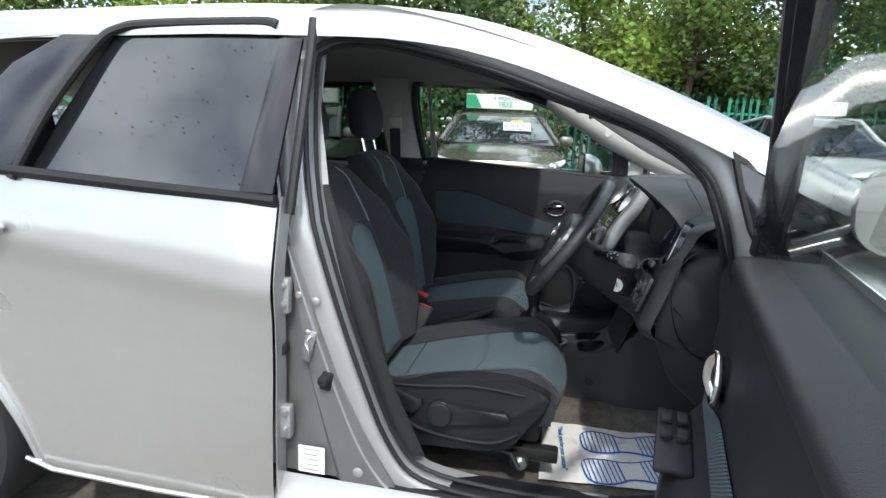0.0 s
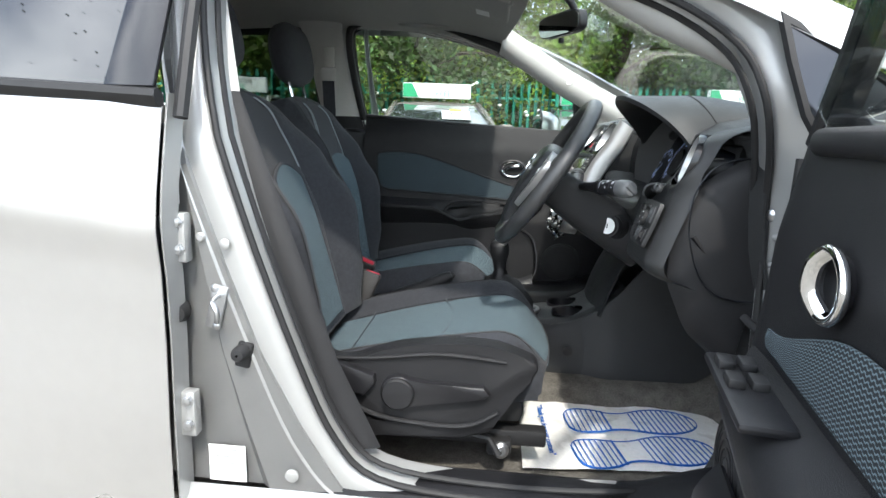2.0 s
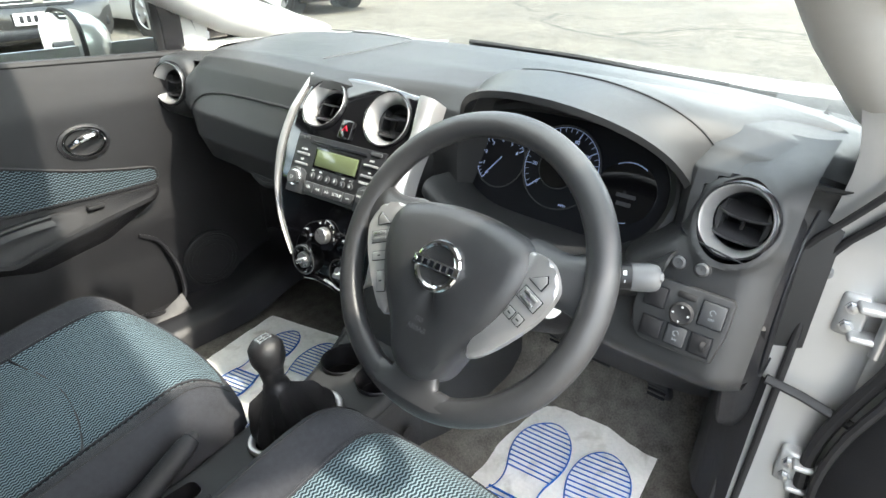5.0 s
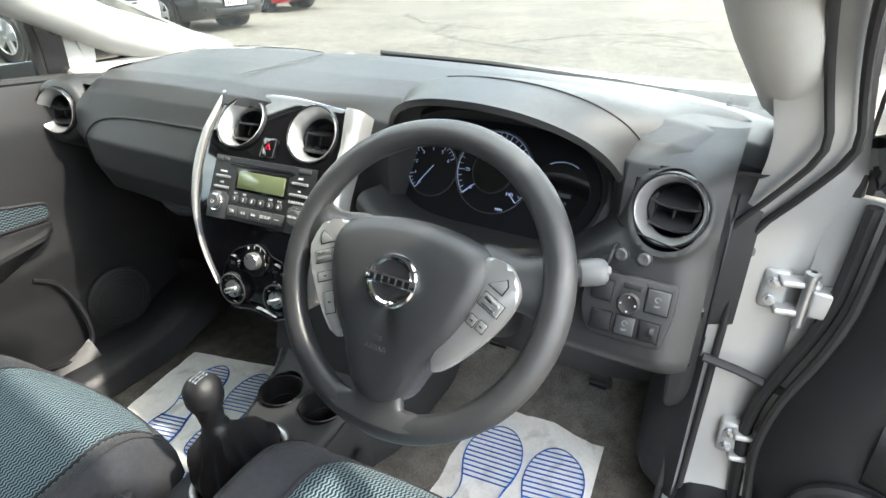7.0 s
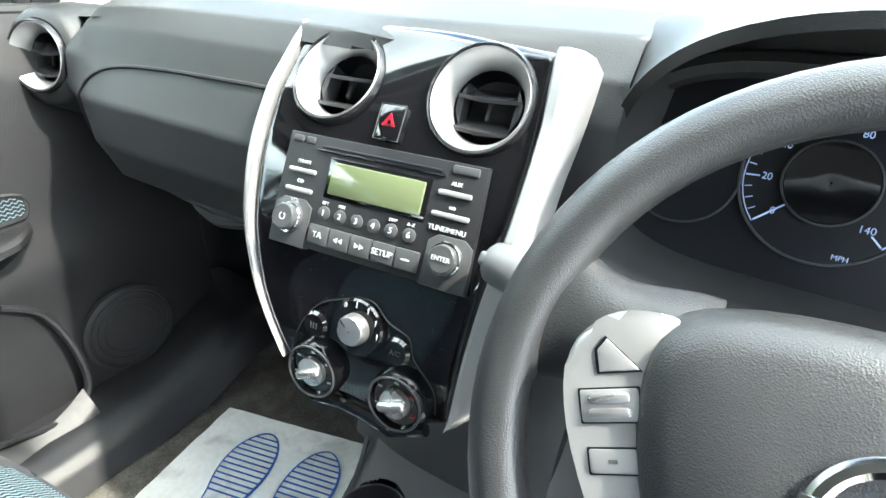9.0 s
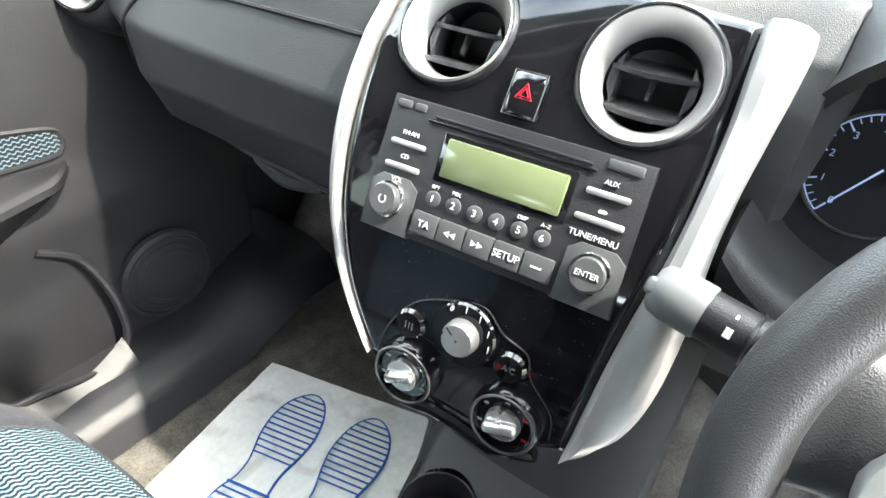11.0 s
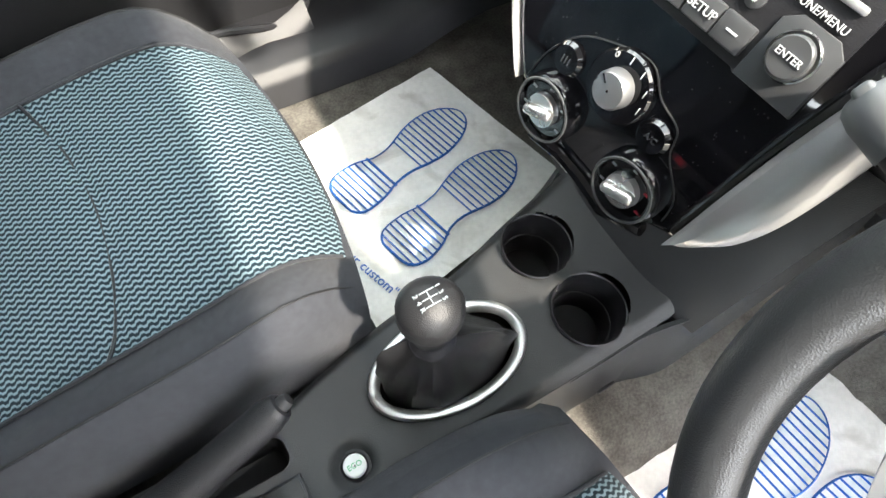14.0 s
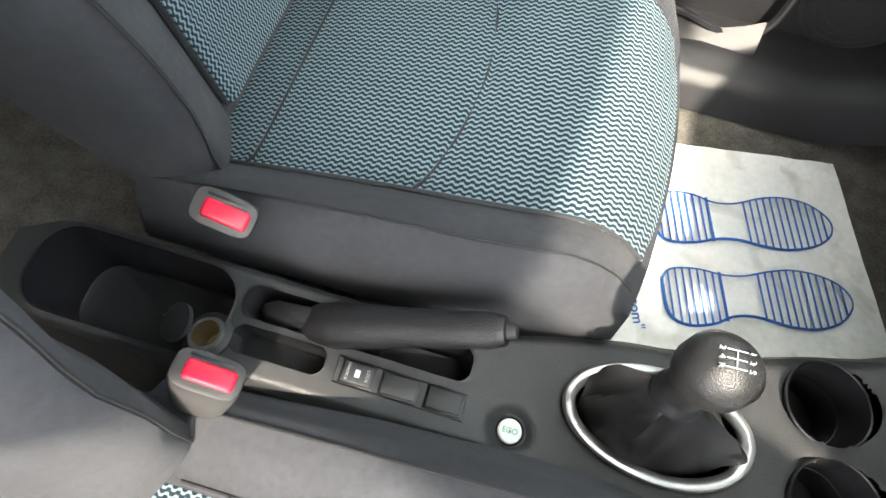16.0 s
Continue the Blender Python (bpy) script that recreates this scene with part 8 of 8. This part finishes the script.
# ---- trees and hedge ----
def leaf_mat(name, col, trans):
    m = bpy.data.materials.new(name)
    m.use_nodes = True
    n, l = m.node_tree.nodes, m.node_tree.links
    b = n["Principled BSDF"]
    b.inputs["Roughness"].default_value = 0.5
    geo = n.new("ShaderNodeNewGeometry")
    hs = n.new("ShaderNodeHueSaturation")
    hs.inputs["Color"].default_value = (*col, 1)
    mr = n.new("ShaderNodeMapRange")
    mr.inputs[3].default_value, mr.inputs[4].default_value = 0.45, 1.7
    l.new(geo.outputs["Random Per Island"], mr.inputs[0])
    l.new(mr.outputs[0], hs.inputs["Value"])
    mh = n.new("ShaderNodeMapRange")
    mh.inputs[3].default_value, mh.inputs[4].default_value = 0.47, 0.53
    l.new(geo.outputs["Random Per Island"], mh.inputs[0])
    l.new(mh.outputs[0], hs.inputs["Hue"])
    l.new(hs.outputs[0], b.inputs["Base Color"])
    tr = n.new("ShaderNodeBsdfTranslucent")
    l.new(hs.outputs[0], tr.inputs[0])
    mx = n.new("ShaderNodeMixShader")
    mx.inputs[0].default_value = trans
    l.new(b.outputs[0], mx.inputs[1])
    l.new(tr.outputs[0], mx.inputs[2])
    l.new(mx.outputs[0], n["Material Output"].inputs[0])
    return m


M_LEAF = leaf_mat("leaf_green", (0.12, 0.18, 0.036), 0.4)
M_LEAF2 = leaf_mat("leaf_yellow_green", (0.19, 0.26, 0.040), 0.4)
M_LEAF3 = leaf_mat("leaf_dark", (0.055, 0.09, 0.024), 0.3)
M_BARK = mat("bark", (0.085, 0.068, 0.052), 0.95, 0, 0.4, 14, 0.9, 30)
M_PETAL = mat("white_petal", (0.85, 0.84, 0.80), 0.7)


def leaves(spots, per, size, spread, rng):
    """Leaf blades strewn in clumps round the given spots."""
    vs, fs = [], []
    for c, r in spots:
        for _ in range(per):
            d = Vector((rng.gauss(0, 1), rng.gauss(0, 1), rng.gauss(0, 0.8)))
            d = d.normalized() * r * rng.uniform(0.35, 1.0) ** 0.5 * spread
            p = c + d
            t = Vector((rng.gauss(0, 1), rng.gauss(0, 1), rng.gauss(-0.25, 0.6))).normalized()
            s = t.cross(Vector((rng.gauss(0, 1), rng.gauss(0, 1), rng.gauss(0, 1)))).normalized()
            ln, w = size * rng.uniform(0.6, 1.3), size * rng.uniform(0.22, 0.40)
            up = t.cross(s) * w * 0.25
            i = len(vs)
            vs += [p, p + t * ln * 0.45 + s * w + up, p + t * ln, p + t * ln * 0.45 - s * w + up]
            fs += [(i, i + 1, i + 2), (i, i + 2, i + 3)]
    me = bpy.data.meshes.new("leaves")
    me.from_pydata([tuple(v) for v in vs], [], fs)
    return me


def tree(seed, height, spread, material, per=130, size=0.15):
    rng = random.Random(seed)
    t = thing("tree", (0, 0, 0), "leafy green broadleaf tree behind the fence", "tree", "trees behind the fence")
    top = Vector((rng.uniform(-0.4, 0.4), rng.uniform(-0.4, 0.4), height * 0.75))
    trunk = [Vector((0, 0, -0.05)), Vector((0.05, 0.02, height * 0.2)), top * 0.55 + Vector((rng.uniform(-.1, .1), 0, 0)), top]
    tr = part("trunk", tube(smooth_path(trunk, 4), [lerp(0.20, 0.04, k / 12) for k in range(13)], 9), M_BARK, t)
    spots = []
    for k in range(16):
        f = rng.uniform(0.22, 1.0)
        b0 = smooth_path(trunk, 4)[min(12, int(f * 12))]
        a = rng.uniform(0, 6.28)
        ln = spread * rng.uniform(0.55, 1.0) * (1.15 - 0.5 * f)
        end = b0 + Vector((math.cos(a) * ln, math.sin(a) * ln, rng.uniform(0.05, 0.55) * ln))
        mid = (b0 + end) / 2 + Vector((0, 0, 0.15 * ln))
        part("limb", tube([b0, mid, end], [0.06, 0.04, 0.015], 6), M_BARK, tr)
        for q in (0.45, 0.65, 0.85, 1.0, 1.1):
            spots.append((lerp(b0, end, q) + Vector((rng.gauss(0, 0.25), rng.gauss(0, 0.25), rng.gauss(0, 0.25))), rng.uniform(0.45, 0.85)))
    me = leaves(spots, per, size, 1.0, rng)
    me.materials.append(material)
    ob = new("crown", me)
    ob.parent = t
    return t


T1 = tree(3, 7.0, 2.3, M_LEAF)
T2 = tree(8, 8.0, 2.6, M_LEAF3)
T3 = tree(15, 6.0, 2.2, M_LEAF2)
kinds = [T1, T2, T3]
rng = random.Random(5)
spots_t = []
x = -11.0
k = 0
while x < 32:
    spots_t.append((x, fence_y(x) + rng.uniform(1.6, 2.6), k % 3))
    spots_t.append((x + rng.uniform(0.6, 1.2), fence_y(x) + rng.uniform(4.2, 6.0), (k + 1) % 3))
    x += rng.uniform(1.9, 2.7)
    k += 1
for i, (x, y, kd) in enumerate(spots_t):
    m = pose(x, y, 0, 0, 0, rng.uniform(0, 360))
    if i < 3:
        base = kinds[i]
        base.matrix_basis = pose(x, y, 0)
    else:
        copy_thing(kinds[kd], m)

# bushes low behind and through the fence, with pale roses
rng = random.Random(11)
spots = []
for k in range(330):
    x = rng.uniform(-10, 30)
    spots.append((Vector((x, fence_y(x) + rng.uniform(0.25, 1.3), rng.uniform(0.1, 2.0))), rng.uniform(0.25, 0.5)))
me = leaves(spots, 60, 0.11, 1.0, rng)
me.materials.append(M_LEAF3)
tagged(new("undergrowth", me), "dense dark green undergrowth behind the fence", "bushes", kind="stuff")
spots = []
for k in range(70):
    x = rng.choice((rng.uniform(-3.6, 0.2), rng.uniform(-7, 1.5)))
    spots.append((Vector((x, fence_y(x) + rng.uniform(-0.35, 0.1), rng.uniform(0.05, 2.1))), rng.uniform(0.15, 0.36)))
me = leaves(spots, 60, 0.075, 1.0, rng)
me.materials.append(M_LEAF2)
rose = tagged(new("rose_bush", me), "climbing rose bush with pale flowers on the fence", "bush")
bm = bmesh.new()
for k in range(34):
    x = rng.uniform(-4.0, 1.0)
    bmesh.ops.create_icosphere(bm, subdivisions=1, radius=rng.uniform(0.03, 0.055), matrix=Matrix.Translation((x, fence_y(x) - rng.uniform(0.15, 0.42), rng.uniform(0.9, 2.0))) @ Matrix.Diagonal((1, 1, 0.7, 1)))
ro = part("blossom", bm, M_PETAL, None)
ro.parent = rose

# ---- parked cars ----
M_CARGLASS = mat("dark_car_glass", (0.02, 0.024, 0.026), 0.03, 0, 0.05, 10, coat=1.0, spec=1.0)
M_LAMP = mat("headlamp_lens", (0.75, 0.78, 0.80), 0.08, 0.3, 0.05, 20, coat=1.0)
M_PLATE = mat("number_plate", (0.80, 0.80, 0.78), 0.4)
M_SIGNG = mat("sign_green", (0.02, 0.30, 0.13), 0.5)
M_TAGY = mat("tag_yellow", (0.85, 0.70, 0.05), 0.5)


def parked_car(name, label, paint, L=4.2, W=1.76, H=1.46, sign=True, tag=False):
    """A parked car, nose towards -y, built at the origin."""
    c = thing(name, (0, 0, 0), label, "car", "parked cars")
    w = W / 2
    st = [(0.00, 0.62, 0.30, 0.74), (0.06, 0.74, 0.24, 0.86), (0.30, 0.80, 0.20, 0.95), (0.80, 0.90, 0.18, 0.99), (1.15, 0.955, 0.18, 1.0), (2.2, 0.97, 0.18, 1.0), (3.2, 0.99, 0.18, 1.0), (L - 0.25, 1.00, 0.22, 0.95), (L - 0.03, 0.94, 0.30, 0.88), (L, 0.80, 0.40, 0.80)]
    rings = []
    for s, top, bot, k in st:
        ww = w * k
        rings.append([Vector((x * ww, s, z)) for x, z in ((-0.93, bot), (-1.0, bot + 0.12), (-1.0, lerp(bot, top, 0.62)), (-0.965, top - 0.06), (-0.86, top - 0.012), (-0.45, top + 0.012), (0, top + 0.018), (0.45, top + 0.012), (0.86, top - 0.012), (0.965, top - 0.06), (1.0, lerp(bot, top, 0.62)), (1.0, bot + 0.12), (0.93, bot))])
    body = part("body", loft(rings), paint, c)
    cab = [(1.02, 0.955, 0.94, 0.955), (1.55, 1.21, 0.93, 0.80), (1.98, H - 0.07, 0.92, 0.71), (2.5, H - 0.035, 0.92, 0.70), (3.2, H - 0.06, 0.91, 0.69), (L - 0.55, H - 0.14, 0.89, 0.68), (L - 0.20, 1.02, 0.84, 0.80)]
    rings = []
    for s, top, kb, kt in cab:
        zb = 0.955
        rings.append([Vector((x, s, z)) for x, z in ((-w * kb, zb), (-w * lerp(kb, kt, 0.55), lerp(zb, top, 0.55)), (-w * kt, top - 0.02), (-w * kt * 0.8, top), (0, top + 0.01), (w * kt * 0.8, top), (w * kt, top - 0.02), (w * lerp(kb, kt, 0.55), lerp(zb, top, 0.55)), (w * kb, zb))])
    part("glasshouse", loft(rings), M_CARGLASS, c, "dark car windows")

    def roof(u, v):
        s = lerp(1.95, L - 0.50, u)
        t = line([(q[0], q[1]) for q in cab], s)
        x = lerp(-1, 1, v)
        return Vector((x * w * 0.715, s, t + 0.022 - 0.035 * abs(x) ** 3))
    part("roof", sheet(roof, 10, 10, 0.02), paint, c)
    for sx in (-1, 1):
        part("screen_pillar", tube([(sx * w * 0.945, 1.04, 0.965), (sx * w * 0.81, 1.55, 1.215), (sx * w * 0.715, 1.97, H - 0.075), (sx * w * 0.70, 2.5, H - 0.045), (sx * w * 0.695, L - 0.56, H - 0.15), (sx * w * 0.83, L - 0.22, 1.0)], 0.035, 8), paint, c)
        part("door_pillar", tube([(sx * w * 0.925, 2.35, 0.96), (sx * w * 0.72, 2.42, H - 0.06)], 0.032, 6), M_BLACKTRIM, c)
        mi = part("door_mirror", rbox((sx * (w + 0.08), 1.22, 1.02), (0.20, 0.10, 0.14), 0.045, seg=3), paint, c)
        part("mirror_arm", rbox((sx * (w - 0.02), 1.24, 0.97), (0.10, 0.05, 0.04), 0.01), M_BLACKTRIM, mi)
        lamp = part("headlamp", loft([[Vector((sx * x, y, z)) for x, y, z in ((w * 0.50, -0.005 + d, 0.64), (w * 0.80, 0.10 + d, 0.665), (w * 0.965, 0.36 + d, 0.755), (w * 0.95, 0.34 + d, 0.80), (w * 0.76, 0.11 + d, 0.765), (w * 0.52, 0.012 + d, 0.70))] for d in (-0.012, 0.05)]), M_LAMP, c, "clear headlamp")
        part("lamp_bulb", lathe([(0.05, 0), (0.05, 0.012), (0.02, 0.016)], face_pose((sx * w * 0.74, 0.055, 0.705), (0, -1, 0)), 16), M_CHROME, lamp)
        part("fog_recess", rbox((sx * w * 0.66, 0.03, 0.40), (0.22, 0.05, 0.11), 0.03), M_DIAL, c)
        for s in (0.82, L - 0.78):
            m = (sx * (w - 0.09), s, 0.315)
            part("wheel_arch", lathe([(0.365, -0.20), (0.365, 0.092), (0.34, 0.094), (0.33, -0.2)], face_pose(m, (sx, 0, 0)), 32), M_DIAL, c)
            fm = face_pose(m, (sx, 0, 0))
            wl_ = part("wheel", lathe([(0.20, -0.10), (0.295, -0.105), (0.315, -0.08), (0.315, 0.085), (0.30, 0.105), (0.215, 0.108), (0.205, 0.07), (0.04, 0.06)], fm, 32), M_TYRE, c)
            for q in range(5):
                part("spoke", prism([(0.03, -0.035), (0.205, -0.050), (0.205, 0.050), (0.03, 0.035)], 0.03, fm @ pose(0, 0, 0.078, 0, 0, 72 * q), bevel=0.008), M_ALLOY, wl_)
            part("rim_lip", tube([fm @ Vector((0.207 * math.cos(a), 0.207 * math.sin(a), 0.105)) for a in (2 * math.pi * q / 32 for q in range(32))], 0.010, 6, True), M_ALLOY, wl_)
    gr = part("grille", loft([[Vector((x, y + d, z)) for x, y, z in ((-0.42, 0.0, 0.70), (0.42, 0.0, 0.70), (0.33, -0.008, 0.585), (-0.33, -0.008, 0.585))] for d in (-0.02, 0.03)]), M_DIAL, c)
    for z in (0.615, 0.65, 0.685):
        part("grille_bar", rbox((0, -0.024, z), (0.70 + (z - 0.615) * 1.3, 0.008, 0.010), 0.002), M_CHROME, gr)
    part("maker_badge", rbox((0, -0.034, 0.650), (0.10, 0.012, 0.075), 0.012), M_CHROME, c)
    part("lower_intake", rbox((0, 0.0, 0.335), (0.95, 0.06, 0.10), 0.02), M_DIAL, c)
    pl = part("number_plate", rbox((0, -0.03, 0.475), (0.52, 0.015, 0.11), 0.004), M_PLATE, c)
    for q in range(7):
        part("plate_bar", rbox((-0.195 + 0.065 * q, -0.039, 0.475), (0.04, 0.003, 0.065), 0), M_DIAL, pl)
    for sx in (-0.35, 0.25):
        part("wiper", tube([(sx, 1.03, 0.985), (sx + 0.45, 1.13, 1.02)], 0.010, 6), M_RUBBER, c)
    if sign:
        sg_ = part("roof_sign", rbox((0, 2.25, H + 0.12), (1.05, 0.12, 0.22), 0.01), M_LABEL, c, "white and green roof advertising box")
        part("sign_corner", prism([(0, 0), (0.24, 0), (0.14, 0.20), (0, 0.20)], 0.004, axes_pose((-0.52, 2.186, H + 0.02), Vector((1, 0, 0)), Vector((0, 0, 1)), Vector((0, -1, 0)))), M_SIGNG, sg_)
        words("15 MONTHS", 0.085, axes_pose((0.10, 2.184, H + 0.165), Vector((1, 0, 0)), Vector((0, 0, 1)), Vector((0, -1, 0))), M_DIAL, sg_)
        words("FREE", 0.115, axes_pose((0.10, 2.184, H + 0.075), Vector((1, 0, 0)), Vector((0, 0, 1)), Vector((0, -1, 0))), M_SIGNG, sg_)
    if tag:
        tm_ = face_pose((0.26, 1.455, 1.200), (0, -0.46, 0.89), (0, 0, 1))
        tg = part("price_card", rbox((0, 0, 0), (0.40, 0.26, 0.004), 0), M_LABEL, c, "white price card in the windscreen")
        tg.data.transform(tm_)
        words("£4295", 0.15, tm_ @ Matrix.Translation((0, 0.02, 0.004)), M_DIAL, tg)
        part("card_bar", rbox((0, 0, 0), (0.16, 0.07, 0.003), 0), M_TAGY, tg).data.transform(tm_ @ Matrix.Translation((0.0, 0.15, 0.002)))
        part("card_bar", rbox((0, 0, 0), (0.30, 0.02, 0.003), 0), M_GREYBTN, tg).data.transform(tm_ @ Matrix.Translation((0.0, -0.10, 0.003)))
    return c


def paint(name, col, metal=0.3):
    return mat(name, col, 0.25, metal, 0.04, 12, coat=1.0)


P_BROWN, P_BLACK, P_WHITE, P_RED, P_BLUE = paint("bronze_paint", (0.17, 0.145, 0.12), 0.6), paint("black_paint", (0.012, 0.013, 0.015)), paint("white_paint", (0.78, 0.79, 0.79), 0.0), paint("red_paint", (0.45, 0.012, 0.02), 0.1), paint("blue_paint", (0.02, 0.07, 0.28))
turn = math.degrees(math.atan(0.27)) * 0.4
parked_car("parked_hatchback", "metallic bronze hatchback with a price card in its windscreen", P_BROWN, tag=True).matrix_basis = pose(-0.50, 5.25, 0, 0, 0, 8)
parked_car("parked_hatchback", "black hatchback with a roof advertising box", P_BLACK, 4.1, 1.74).matrix_basis = pose(1.95, 6.35, 0, 0, 0, 6)
parked_car("parked_people_carrier", "tall white people carrier with a roof advertising box", P_WHITE, 4.4, 1.80, 1.60).matrix_basis = pose(4.55, 6.9, 0, 0, 0, 6)
parked_car("parked_hatchback", "glossy black hatchback with bright alloy wheels", P_BLACK, 4.4, 1.80, 1.50).matrix_basis = pose(7.45, 7.95, 0, 0, 0, 6)
parked_car("parked_off_roader", "red off-roader with alloy wheels in the row", P_RED, 4.4, 1.82, 1.68).matrix_basis = pose(11.3, 9.7, 0, 0, 0, 6)
parked_car("parked_hatchback", "small white hatchback parked in the row", P_WHITE, 3.9, 1.72, 1.48).matrix_basis = pose(15.6, 11.4, 0, 0, 0, 6)
parked_car("parked_hatchback", "red hatchback far down the row", P_RED, 4.1, 1.74, 1.48).matrix_basis = pose(19.2, 13.2, 0, 0, 0, 6)
parked_car("parked_hatchback", "blue hatchback far down the row", P_BLUE, 4.1, 1.74, 1.46).matrix_basis = pose(22.8, 14.6, 0, 0, 0, 6)
parked_car("parked_saloon", "pale silver saloon beside the bronze hatchback", M_SILVER, 4.3, 1.76, 1.46).matrix_basis = pose(-3.6, 4.8, 0, 0, 0, 8)
parked_car("parked_hatchback", "dark grey hatchback at the end of the row", paint("grey_paint", (0.09, 0.095, 0.10), 0.5), 4.1, 1.74).matrix_basis = pose(-6.8, 3.9, 0, 0, 0, 8)
parked_car("parked_hatchback", "black hatchback with bright alloy wheels across the yard", P_BLACK, 4.2, 1.76, 1.46, sign=False).matrix_basis = pose(11.6, -3.6, 0, 0, 0, 188)
